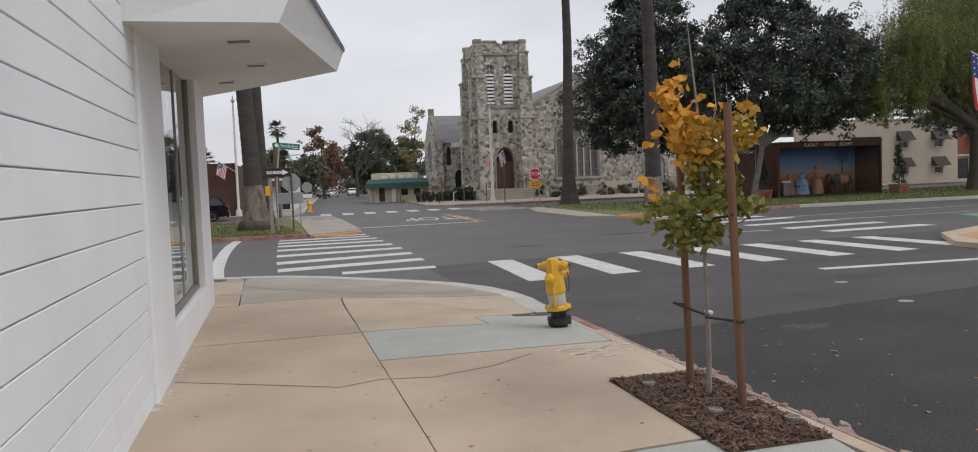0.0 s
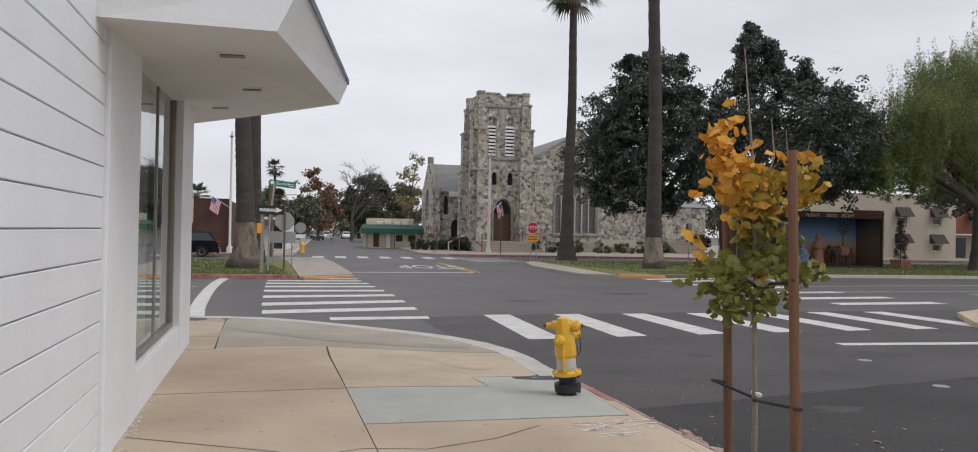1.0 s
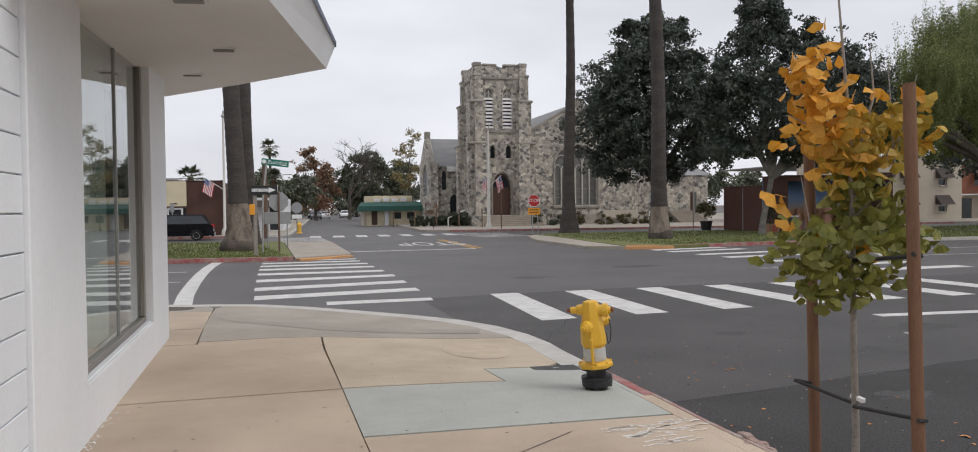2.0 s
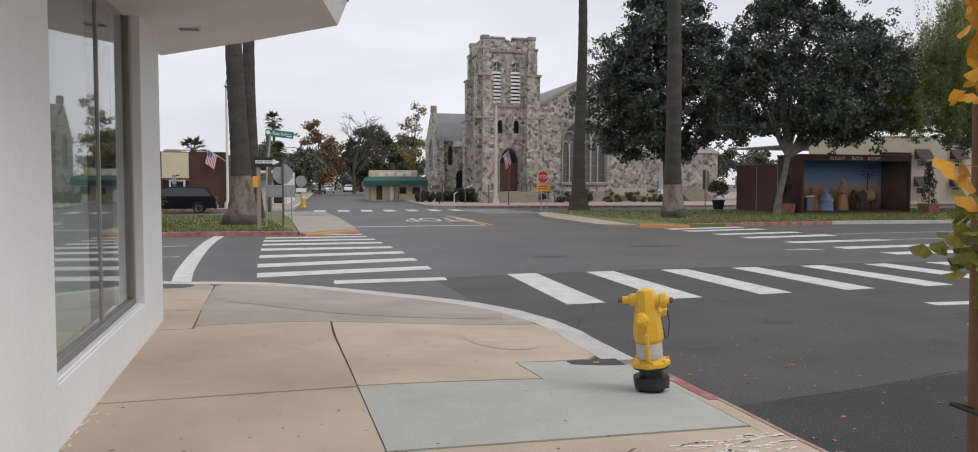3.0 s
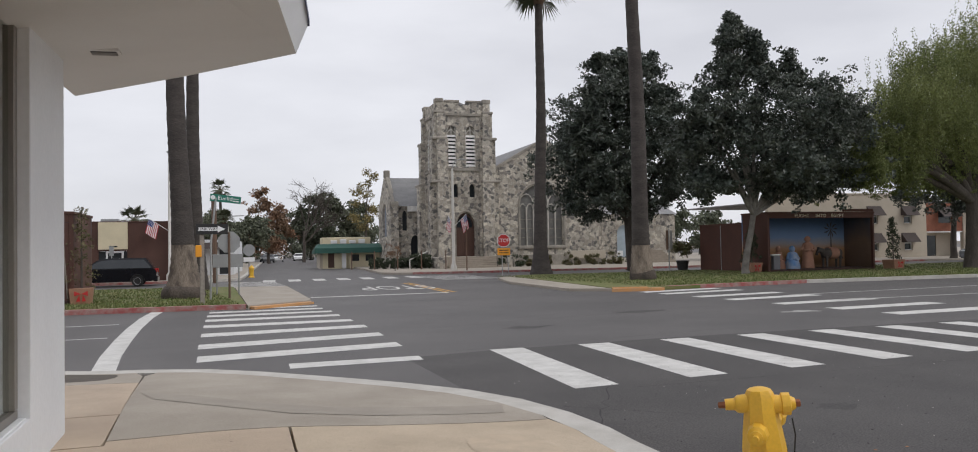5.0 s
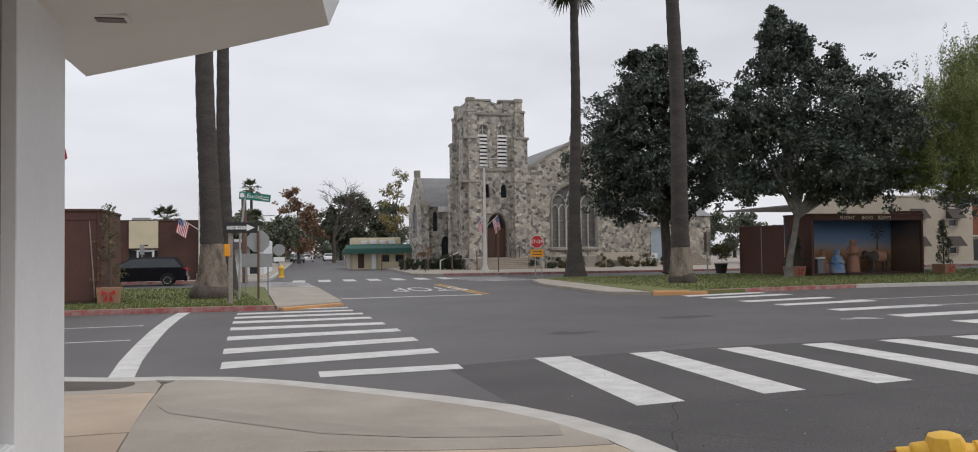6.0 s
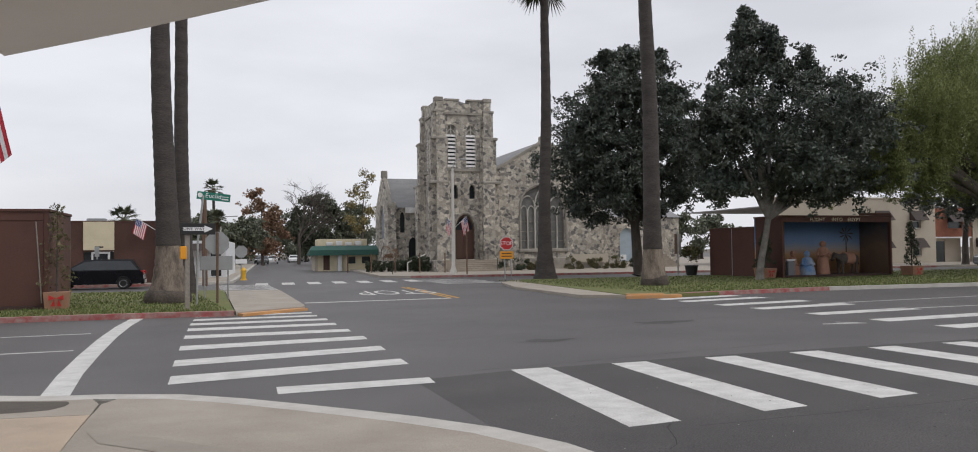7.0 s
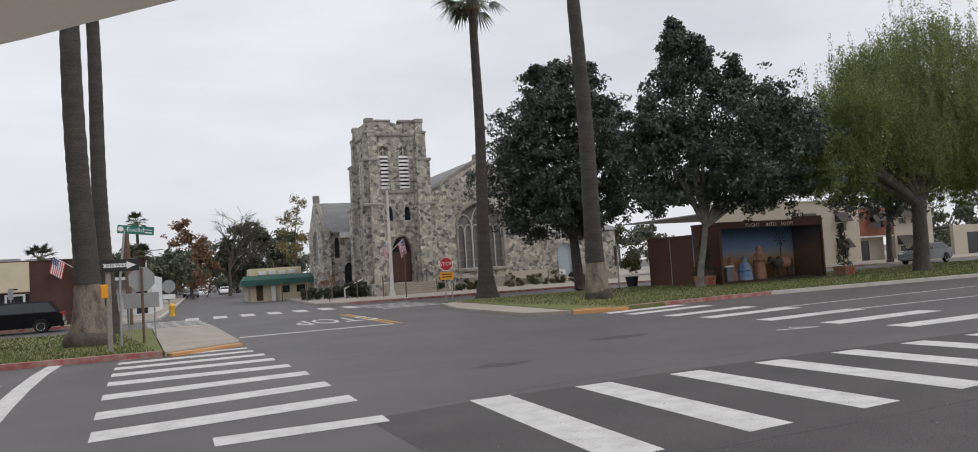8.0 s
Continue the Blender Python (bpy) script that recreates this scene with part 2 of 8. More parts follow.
M_LEAF_MAG = mat("magnolia_leaf", (0.060, 0.077, 0.063), 0.40, (0.086, 0.094, 0.069), 0.9, 10, 0.8, 0.15, island=0.45, spec=0.45, trans=0.15)
M_LEAF_WILLOW = mat("pepper_leaf", (0.20, 0.225, 0.075), 0.65, (0.12, 0.15, 0.05), 0.35, 8, 0.8, 0.2, island=0.35, trans=0.3)
# far foliage, its colour raised to suggest haze over the distance
M_LEAF_DARK = mat("far_leaf_dark", (0.088, 0.104, 0.066), 0.6, (0.12, 0.125, 0.08), 0.2, 3, 0.8, 0.2, island=0.45)
M_LEAF_RUST = mat("far_leaf_rust", (0.25, 0.135, 0.08), 0.7, (0.17, 0.12, 0.075), 0.3, 3, 0.8, 0.2, island=0.4)
M_LEAF_YELL = mat("far_leaf_yellow", (0.24, 0.19, 0.07), 0.7, (0.14, 0.12, 0.05), 0.3, 3, 0.8, 0.2, island=0.4)
M_HEDGE = mat("hedge_leaf", (0.028, 0.042, 0.018), 0.6, (0.05, 0.06, 0.03), 2, 10, 0.7, 0.2, island=0.45)
M_SHRUB = mat("shrub_leaf", (0.10, 0.10, 0.04), 0.7, (0.13, 0.09, 0.05), 2, 10, 0.7, 0.2, island=0.45)
M_STONE = rubble("rubble_stone", 3.3, ((0.0, (0.13, 0.125, 0.12)), (1.0, (0.64, 0.59, 0.50)), (0.14, (0.215, 0.20, 0.185)), (0.38, (0.375, 0.335, 0.28)), (0.7, (0.49, 0.45, 0.385))), (0.42, 0.39, 0.345))
M_BLUEGLASS = mat("pale_stained_glass", (0.30, 0.34, 0.40), 0.25, (0.22, 0.25, 0.30), 3, 25, 0.8, 0.2)
M_TRIM = mat("cut_stone", (0.36, 0.33, 0.285), 0.9, (0.19, 0.175, 0.155), 1.2, 16, 0.8, 0.2, 0.4, 0.02)
M_TRACERY = mat("tracery_stone", (0.55, 0.525, 0.48), 0.9, (0.42, 0.40, 0.36), 2, 16, 0.7, 0.12)
M_SLATE = mat("slate_roof", (0.26, 0.26, 0.262), 0.8, (0.19, 0.19, 0.195), 0.6, 9, 0.7, 0.22, 0.3, 0.02, stretch=(1, 1, 4))
M_LOUVRE = mat("louvre_white", (0.82, 0.81, 0.79), 0.7, (0.5, 0.49, 0.47), 3, 30, 0.6, 0.08)
M_DOORWOOD = mat("door_wood", (0.10, 0.05, 0.035), 0.6, (0.07, 0.035, 0.026), 2, 30, 0.6, 0.12, stretch=(6, 6, 0.6))
M_LEADED = mat("leaded_glass", (0.15, 0.15, 0.145), 0.35, (0.22, 0.215, 0.20), 2.5, 20, 0.8, 0.15)
M_STEP = mat("step_stone", (0.33, 0.285, 0.235), 0.9, (0.25, 0.21, 0.17), 2, 30, 0.7, 0.1)
M_BROWNBRICK = mat("brown_brick", (0.095, 0.047, 0.036), 0.9, (0.065, 0.034, 0.027), 0.8, 25, 0.7, 0.2, 0.4, 0.01)
M_CREAM = mat("cream_panel", (0.68, 0.60, 0.42), 0.7, (0.52, 0.45, 0.31), 0.8, 20, 0.5, 0.04)
M_STUCCO = mat("beige_stucco", (0.50, 0.44, 0.36), 0.9, (0.42, 0.37, 0.30), 0.7, 30, 0.6, 0.07)
M_BRICKRED = mat("red_brick", (0.28, 0.105, 0.065), 0.9, (0.20, 0.08, 0.05), 1.5, 20, 0.7, 0.2)
M_AWN_BROWN = mat("awning_brown", (0.055, 0.04, 0.036), 0.8, None, 2, 20, 0.5, 0.1)
M_AWN_GREEN = mat("awning_green", (0.02, 0.085, 0.065), 0.7, (0.03, 0.1, 0.08), 1, 20, 0.5, 0.08)
M_DARKGLASS = mat("dark_window", (0.03, 0.035, 0.04), 0.12, (0.05, 0.055, 0.06), 1.0, 10, 0.6, 0.05)
M_BOOTH = mat("booth_brown_panel", (0.105, 0.043, 0.031), 0.7, (0.072, 0.031, 0.024), 0.7, 25, 0.7, 0.12)
M_BOOTH_IN = mat("booth_brown_plain", (0.06, 0.032, 0.026), 0.8, None, 1, 25, 0.5, 0.1)
M_STEEL = mat("galvanised_steel", (0.38, 0.385, 0.38), 0.5, (0.28, 0.28, 0.275), 4, 40, 0.6, 0.08, metal=0.5)
M_SIGNBACK = mat("sign_back", (0.34, 0.35, 0.35), 0.5, (0.28, 0.28, 0.28), 2, 30, 0.6, 0.05, metal=0.4)
M_SIGNWHITE = mat("sign_white", (0.78, 0.78, 0.78), 0.5, None, 2, 30, 0.2, 0.03)
M_SIGNBLACK = mat("sign_black", (0.015, 0.015, 0.015), 0.5, None, 2, 30, 0.2, 0.03)
M_SIGNGREEN = mat("sign_green", (0.01, 0.17, 0.12), 0.5, None, 2, 30, 0.3, 0.04)
M_SIGNRED = mat("sign_red", (0.48, 0.02, 0.02), 0.5, None, 2, 30, 0.3, 0.04)
M_SIGNORANGE = mat("sign_orange", (0.80, 0.33, 0.02), 0.5, None, 2, 30, 0.3, 0.04)
M_POLEPALE = mat("lamp_concrete", (0.62, 0.60, 0.56), 0.85, (0.52, 0.50, 0.46), 3, 40, 0.6, 0.1)
M_WOODPOLE = mat("wood_pole", (0.16, 0.10, 0.07), 0.9, (0.1, 0.065, 0.045), 2, 30, 0.7, 0.2, stretch=(4, 4, 0.5))
M_CARBLACK = mat("car_black", (0.008, 0.009, 0.012), 0.10, None, 1, 10, 0.3, 0.03, spec=0.35)
M_CARGREY = mat("car_grey", (0.16, 0.165, 0.17), 0.25, None, 1, 10, 0.3, 0.03, spec=0.6, metal=0.3)
M_CARWHITE = mat("car_white", (0.7, 0.7, 0.7), 0.3, None, 1, 10, 0.2, 0.03)
M_TYRE = mat("tyre", (0.02, 0.02, 0.02), 0.9, None, 5, 40, 0.4, 0.1)
M_RIM = mat("rim_alloy", (0.68, 0.68, 0.69), 0.35, None, 5, 40, 0.3, 0.05, metal=0.25)
M_LAMPCLEAR = mat("headlight", (0.6, 0.62, 0.62), 0.15, None, 5, 40, 0.3, 0.05)
M_LAMPRED = mat("tail_light", (0.35, 0.01, 0.01), 0.2, None, 5, 40, 0.3, 0.05)
M_TERRACOTTA = mat("planter_box", (0.36, 0.20, 0.13), 0.85, (0.28, 0.15, 0.1), 3, 30, 0.6, 0.1)
M_BOW = mat("red_bow", (0.5, 0.02, 0.02), 0.6, None, 5, 30, 0.3, 0.05)
M_FLAGRED = mat("flag_red", (0.45, 0.03, 0.045), 0.8, None, 3, 30, 0.3, 0.05)
M_FLAGWHITE = mat("flag_white", (0.75, 0.74, 0.74), 0.8, None, 3, 30, 0.3, 0.05)
M_FLAGBLUE = mat("flag_blue", (0.03, 0.05, 0.20), 0.8, None, 3, 30, 0.3, 0.05)
M_ROBE = mat("statue_robe", (0.42, 0.22, 0.15), 0.8, (0.30, 0.16, 0.11), 3, 20, 0.7, 0.1)
M_ROBE_BLUE = mat("statue_blue", (0.14, 0.27, 0.50), 0.8, (0.45, 0.45, 0.45), 2.5, 20, 0.7, 0.1)
M_DONKEY = mat("statue_grey", (0.07, 0.06, 0.055), 0.8, (0.11, 0.09, 0.08), 3, 20, 0.7, 0.1)
M_SILVER = mat("pedestal_grey", (0.20, 0.20, 0.22), 0.6, None, 4, 20, 0.6, 0.1)
M_LETTER = mat("letter_cream", (0.78, 0.70, 0.54), 0.6, None, 4, 20, 0.3, 0.05)
M_DRYLEAF = mat("dry_leaf", (0.50, 0.20, 0.06), 0.8, (0.3, 0.16, 0.07), 9, 40, 0.8, 0.2, random_part=0.35)
M_BLUEROOF = mat("blue_fascia", (0.03, 0.14, 0.50), 0.5, None, 2, 20, 0.3, 0.05)


def backdrop_mat(name, stops, axis=2, z0=0.0, z1=1.0, wobble=0.25):
    """A painted scene: bands of colour over the height, with uneven borders."""
    m = bpy.data.materials.new(name)
    m.use_nodes = True
    n, l = m.node_tree.nodes, m.node_tree.links
    geo, sep = n.new("ShaderNodeNewGeometry"), n.new("ShaderNodeSeparateXYZ")
    noise_n = n.new("ShaderNodeTexNoise")
    noise_n.inputs["Scale"].default_value, noise_n.inputs["Detail"].default_value = 1.3, 5
    l.new(geo.outputs["Position"], noise_n.inputs["Vector"])
    l.new(geo.outputs["Position"], sep.inputs[0])
    mr = n.new("ShaderNodeMapRange")
    mr.inputs[1].default_value, mr.inputs[2].default_value = z0, z1
    l.new(sep.outputs[axis], mr.inputs[0])
    ma = n.new("ShaderNodeMath")
    ma.operation = "MULTIPLY_ADD"
    l.new(noise_n.outputs["Fac"], ma.inputs[0])
    ma.inputs[1].default_value = wobble
    l.new(mr.outputs[0], ma.inputs[2])
    sb = n.new("ShaderNodeMath")
    sb.operation = "SUBTRACT"
    l.new(ma.outputs[0], sb.inputs[0])
    sb.inputs[1].default_value = wobble / 2
    ramp = n.new("ShaderNodeValToRGB")
    els = ramp.color_ramp.elements
    for k, (p, c) in enumerate(stops):
        e = els[k] if k < 2 else els.new(p)
        e.position, e.color = p, rgb(c)
    l.new(sb.outputs[0], ramp.inputs[0])
    l.new(ramp.outputs[0], n["Principled BSDF"].inputs["Base Color"])
    n["Principled BSDF"].inputs["Roughness"].default_value = 0.85
    return m


M_MURAL = backdrop_mat("mural_desert", ((0.0, (0.17, 0.10, 0.06)), (1.0, (0.08, 0.15, 0.32)), (0.22, (0.33, 0.18, 0.08)), (0.40, (0.48, 0.28, 0.15)), (0.5, (0.36, 0.34, 0.34)), (0.62, (0.20, 0.30, 0.48))), 2, 0.2, 3.1, 0.12)
# dark brown bands inside the booths, darker towards the top and bottom
M_BOOTH_DARK = backdrop_mat("booth_dark_bands", ((0.0, (0.12, 0.075, 0.05)), (1.0, (0.07, 0.08, 0.11)), (0.5, (0.20, 0.13, 0.09))), 2, 0.2, 3.1, 0.5)


# ---- mesh building ----
class Geo:
    """Collects vertices and faces for one mesh."""

    def __init__(self):
        self.v, self.f = [], []

    def poly(self, pts, faces):
        k = len(self.v)
        self.v += [tuple(p) for p in pts]
        self.f += [tuple(i + k for i in face) for face in faces]
        return self

    def box(self, x0, y0, z0, x1, y1, z1, b=0.0):
        if b <= 0:
            return self.poly([(x, y, z) for x in (x0, x1) for y in (y0, y1) for z in (z0, z1)],
                             [(0, 1, 3, 2), (4, 6, 7, 5), (0, 4, 5, 1), (2, 3, 7, 6), (0, 2, 6, 4), (1, 5, 7, 3)])
        pts, idx = [], {}
        for i, x in enumerate((x0, x1)):
            for j, y in enumerate((y0, y1)):
                for k, z in enumerate((z0, z1)):
                    c, s = (x, y, z), (1 - 2 * i, 1 - 2 * j, 1 - 2 * k)
                    for a in range(3):
                        idx[i, j, k, a] = len(pts)
                        pts.append(tuple(c[q] + (0 if q == a else s[q] * b) for q in range(3)))
        fs = []
        for a in range(3):
            o = [q for q in range(3) if q != a]
            for side in (0, 1):
                ring = []
                for p, q in ((0, 0), (1, 0), (1, 1), (0, 1)):
                    key = [0, 0, 0]
                    key[a], key[o[0]], key[o[1]] = side, p, q
                    ring.append(idx[(*key, a)])
                fs.append(ring)
            for p in (0, 1):
                for q in (0, 1):
                    k0, k1 = [0, 0, 0], [0, 0, 0]
                    k0[o[0]], k0[o[1]], k1[o[0]], k1[o[1]], k1[a] = p, q, p, q, 1
                    fs.append([idx[(*k0, o[0])], idx[(*k1, o[0])], idx[(*k1, o[1])], idx[(*k0, o[1])]])
        fs += [[idx[i, j, k, a] for a in range(3)] for i in (0, 1) for j in (0, 1) for k in (0, 1)]
        return self.poly(pts, fs)

    def prism(self, pts, z0, z1):
        """A polygon in plan, from z0 to z1; z1 may be a function of x and y."""
        n = len(pts)
        top = [(x, y, z1(x, y) if callable(z1) else z1) for x, y in pts]
        bot = [(x, y, z0) for x, y in pts]
        return self.poly(top + bot, [tuple(range(n)), tuple(range(2 * n - 1, n - 1, -1))] + [((i + 1) % n, i, i + n, (i + 1) % n + n) for i in range(n)])

    def tube(self, pts, radii, n=10, cap=True):
        pts = [Vector(p) for p in pts]
        radii = radii if hasattr(radii, "__len__") else [radii] * len(pts)
        rings = []
        for i, p in enumerate(pts):
            d = (pts[min(i + 1, len(pts) - 1)] - pts[max(i - 1, 0)]).normalized()
            a = d.orthogonal().normalized() if abs(d.z) < 0.9 else Vector((1, 0, 0))
            a = (a - d * a.dot(d)).normalized()
            c = d.cross(a)
            rings.append([p + (a * math.cos(2 * math.pi * k / n) + c * math.sin(2 * math.pi * k / n)) * radii[i] for k in range(n)])
        fs = [(i * n + k, i * n + (k + 1) % n, (i + 1) * n + (k + 1) % n, (i + 1) * n + k) for i in range(len(pts) - 1) for k in range(n)]
        if cap:
            fs += [tuple(range(n - 1, -1, -1)), tuple((len(pts) - 1) * n + k for k in range(n))]
        return self.poly([v for r in rings for v in r], fs)

    def lathe(self, prof, n=20, at=(0, 0, 0), axis=None):
        """A profile of (radius, height) turned about z, or about another axis from the point at."""
        m = Matrix.Translation(at) @ (Vector(axis).to_track_quat("Z", "Y").to_matrix().to_4x4() if axis else Matrix())
        v = [m @ Vector((r * math.cos(2 * math.pi * k / n), r * math.sin(2 * math.pi * k / n), z)) for r, z in prof for k in range(n)]
        fs = [(i * n + k, i * n + (k + 1) % n, (i + 1) * n + (k + 1) % n, (i + 1) * n + k) for i in range(len(prof) - 1) for k in range(n)]
        fs += [tuple(range(n - 1, -1, -1)), tuple((len(prof) - 1) * n + k for k in range(n))]
        return self.poly(v, fs)

    def wall(self, outline, holes, y0, y1):
        """An upright wall in x and z with holes through it, from y0 to y1."""
        bm = bmesh.new()
        edges = []
        for ring in [outline, *holes]:
            vs = [bm.verts.new((x, y0, z)) for x, z in ring]
            edges += [bm.edges.new((vs[i], vs[(i + 1) % len(vs)])) for i in range(len(vs))]
        bmesh.ops.triangle_fill(bm, edges=edges, use_beauty=True, normal=(0, -1, 0))
        bmesh.ops.dissolve_limit(bm, angle_limit=0.01, verts=bm.verts[:], edges=bm.edges[:])
        got = bmesh.ops.extrude_face_region(bm, geom=bm.faces[:])
        bmesh.ops.translate(bm, vec=(0, y1 - y0, 0), verts=[g for g in got["geom"] if isinstance(g, bmesh.types.BMVert)])
        bmesh.ops.recalc_face_normals(bm, faces=bm.faces[:])
        bm.verts.index_update()
        self.poly([v.co[:] for v in bm.verts], [[v.index for v in f.verts] for f in bm.faces])
        bm.free()
        return self

    def moved(self, m):
        self.v = [tuple(m @ Vector(p)) for p in self.v]
        return self

    def mesh(self, name, material, smooth=None):
        me = bpy.data.meshes.new(name)
        me.from_pydata(self.v, [], self.f)
        me.materials.append(material)
        if smooth:
            me.polygons.foreach_set("use_smooth", [True] * len(me.polygons))
            me.set_sharp_from_angle(angle=radians(smooth))
        me.update()
        return me


def part(name, geo, material, parent=None, label="", smooth=None):
    ob = new(name, geo if isinstance(geo, bpy.types.Mesh) else geo.mesh(name, material, smooth))
    ob.parent = parent
    return tagged(ob, label)


def thing(name, label, category, at=(0, 0, 0), rz=0.0, group="", kind=""):
    ob = new(name)
    ob.empty_display_size = 0.2
    ob.matrix_basis = pose(*at, 0, 0, rz)
    return tagged(ob, label, category, group, kind)


def setting(name, geo, material, label, category, smooth=None):
    return tagged(part(name, geo, material, None, "", smooth), label, category, "", "structure")


def arch(x0, x1, z0, spring, top, n=6):
    """A pointed arch as a ring of (x, z)."""
    mid = (x0 + x1) / 2
    left = [(x0 + (mid - x0) * (1 - math.cos(a)), spring + (top - spring) * math.sin(a)) for a in [math.pi / 2 * k / n for k in range(n + 1)]]
    right = [(x1 - (x - x0), z) for x, z in reversed(left[:-1])]
    return [(x0, z0), *left, *right, (x1, z0)]


def strip(a, b, width, z=0.004):
    """A flat painted bar from a to b."""
    d = (Vector(b) - Vector(a)).normalized()
    n = Vector((-d.y, d.x)) * width / 2
    return [tuple(Vector(a) + n), tuple(Vector(a) - n), tuple(Vector(b) - n), tuple(Vector(b) + n)]


def flat(pts, z):
    return Geo().poly([(x, y, z) for x, y in pts], [tuple(range(len(pts)))])


def lettering(name, text, height, material, parent, m, label=""):
    cu = bpy.data.curves.new(name, "FONT")
    cu.body, cu.size, cu.extrude, cu.align_x, cu.align_y = text, height, 0.002, "CENTER", "CENTER"
    cu.resolution_u = 3
    tmp = new("tmp", cu)
    me = bpy.data.meshes.new_from_object(tmp.evaluated_get(bpy.context.evaluated_depsgraph_get()))
    bpy.data.objects.remove(tmp)
    bpy.data.curves.remove(cu)
    me.materials.clear()
    me.materials.append(material)
    ob = new(name, me)
    ob.parent = parent
    ob.matrix_basis = m
    return tagged(ob, label)


rnd = random.Random(7)


def leaf_cloud(centres, per, spread, leaf, seed, droop=0.0, aspect=1.8, down=0.0):
    """Many small leaf quads, scattered round the given centres."""
    r = np.random.RandomState(seed)
    c = np.repeat(np.asarray(centres, float), per, axis=0)
    n = len(c)
    off = r.normal(size=(n, 3))
    off *= (r.uniform(0.15, 1.0, (n, 1)) ** 0.5) / np.linalg.norm(off, axis=1, keepdims=True)
    c += off * np.asarray(spread)
    ax = r.normal(size=(n, 3)) + off * 0.8
    ax[:, 2] -= down
    ax /= np.linalg.norm(ax, axis=1, keepdims=True)
    sd = np.cross(ax, r.normal(size=(n, 3)))
    sd /= np.linalg.norm(sd, axis=1, keepdims=True)
    ln = leaf * r.uniform(0.6, 1.3, (n, 1))
    w = ln / aspect
    v = np.stack([c - ax * ln / 2, c + sd * w / 2, c + ax * ln / 2, c - sd * w / 2], 1).reshape(-1, 3)
    f = np.arange(4 * n).reshape(-1, 4)
    g = Geo()
    g.v, g.f = v.tolist(), f.tolist()
    return g


def lobes(specs, count, seed, shell=0.55):
    """Points in a union of ellipsoids (x, y, z, rx, ry, rz), gathered into clumps near their skins, with gaps between."""
    r = np.random.RandomState(seed)
    s = np.asarray(specs, float)
    vol = s[:, 3] * s[:, 4] * s[:, 5]
    clumps = max(10, count // 14)
    share = vol ** 0.62
    pick = np.repeat(np.arange(len(s)), np.maximum(4, np.rint(clumps * share / share.sum()).astype(int)))
    clumps = len(pick)
    d = r.normal(size=(clumps, 3))
    d /= np.linalg.norm(d, axis=1, keepdims=True)
    rad = shell + (1.05 - shell) * r.uniform(0, 1, (clumps, 1)) ** 0.6
    mid = s[pick, :3] + d * rad * s[pick, 3:]
    size = np.cbrt(vol)[pick] * r.uniform(0.09, 0.27, clumps)
    k = r.randint(0, clumps, count)
    return mid[k] + r.normal(size=(count, 3)) * size[k, None] * (1, 1, 0.75)


def limbs(base, fork, ends, r0, seed):
    """A trunk from base to fork, and limbs from there to the ends."""
    r = random.Random(seed)
    g = Geo()
    b, k = Vector(base), Vector(fork)
    pts = [b + (k - b) * t + Vector((r.uniform(-.06, .06), r.uniform(-.06, .06), 0)) * (0 if t in (0, 1) else 1) for t in (0, .04, .12, .35, .7, 1)]
    g.tube(pts, [r0 * 1.5, r0 * 1.2, r0, r0 * .9, r0 * .82, r0 * .75], 12)
    for e in ends:
        e = Vector(e)
        mid = k.lerp(e, .5) + Vector((r.uniform(-.3, .3), r.uniform(-.3, .3), r.uniform(0, .4)))
        g.tube([k - Vector((0, 0, .15)), k.lerp(mid, .5), mid, mid.lerp(e, .6), e], [r0 * .6, r0 * .5, r0 * .4, r0 * .25, r0 * .1], 8)
    return g


# ---- the ground and the roads ----
KERB = [(1.5, -20), (2.6, -8), (3.39, 0), (3.70, 3.4), (3.97, 6.9), (4.11, 8.1), (4.36, 9.3), (4.60, 10.4), (4.76, 11.4), (4.78, 12.2), (4.66, 13.1), (4.36, 13.95),
        (3.86, 14.78), (3.41, 15.4), (2.95, 16.0), (2.35, 16.75), (1.70, 17.4), (0.85, 17.85), (-0.4, 18.2), (-3, 18.5), (-10, 19.2), (-40, 22)]


def finer(line, step=0.5):
    out = []
    for a, b in zip(line, line[1:]):
        n = max(1, int(math.dist(a, b) / step))
        out += [(a[0] + (b[0] - a[0]) * k / n, a[1] + (b[1] - a[1]) * k / n) for k in range(n)]
    return out + [line[-1]]


RAMP = [p for p in finer(KERB, 0.2) if p[1] > 11.0 and p[0] > 0.6]


def walk_z(x, y):
    """The pavement's height: level, and falling to the road at the corner's ramp."""
    d = min(math.dist((x, y), p) for p in RAMP)
    f = min(1, max(0, (d - 0.1) / 3.6))
    return 0.03 + 0.17 * f * f * (3 - 2 * f)


def inset(line, d):
    """The line moved to its left by d."""
    out = []
    for i, p in enumerate(line):
        a, b = Vector(line[max(i - 1, 0)]), Vector(line[min(i + 1, len(line) - 1)])
        t = (b - a).normalized()
        out.append((p[0] - t.y * d, p[1] + t.x * d))
    return out


setting("ground", flat([(-900, -400), (900, -400), (900, 1500), (-900, 1500)], -0.06), M_EARTH, "bare earth reaching the horizon", "ground")
setting("road", flat([(-300, -60), (300, -60), (300, 260), (-300, 260)], 0.0), M_ASPHALT, "weathered dark grey asphalt of a wide street crossing", "road")
road = bpy.data.objects["road"]

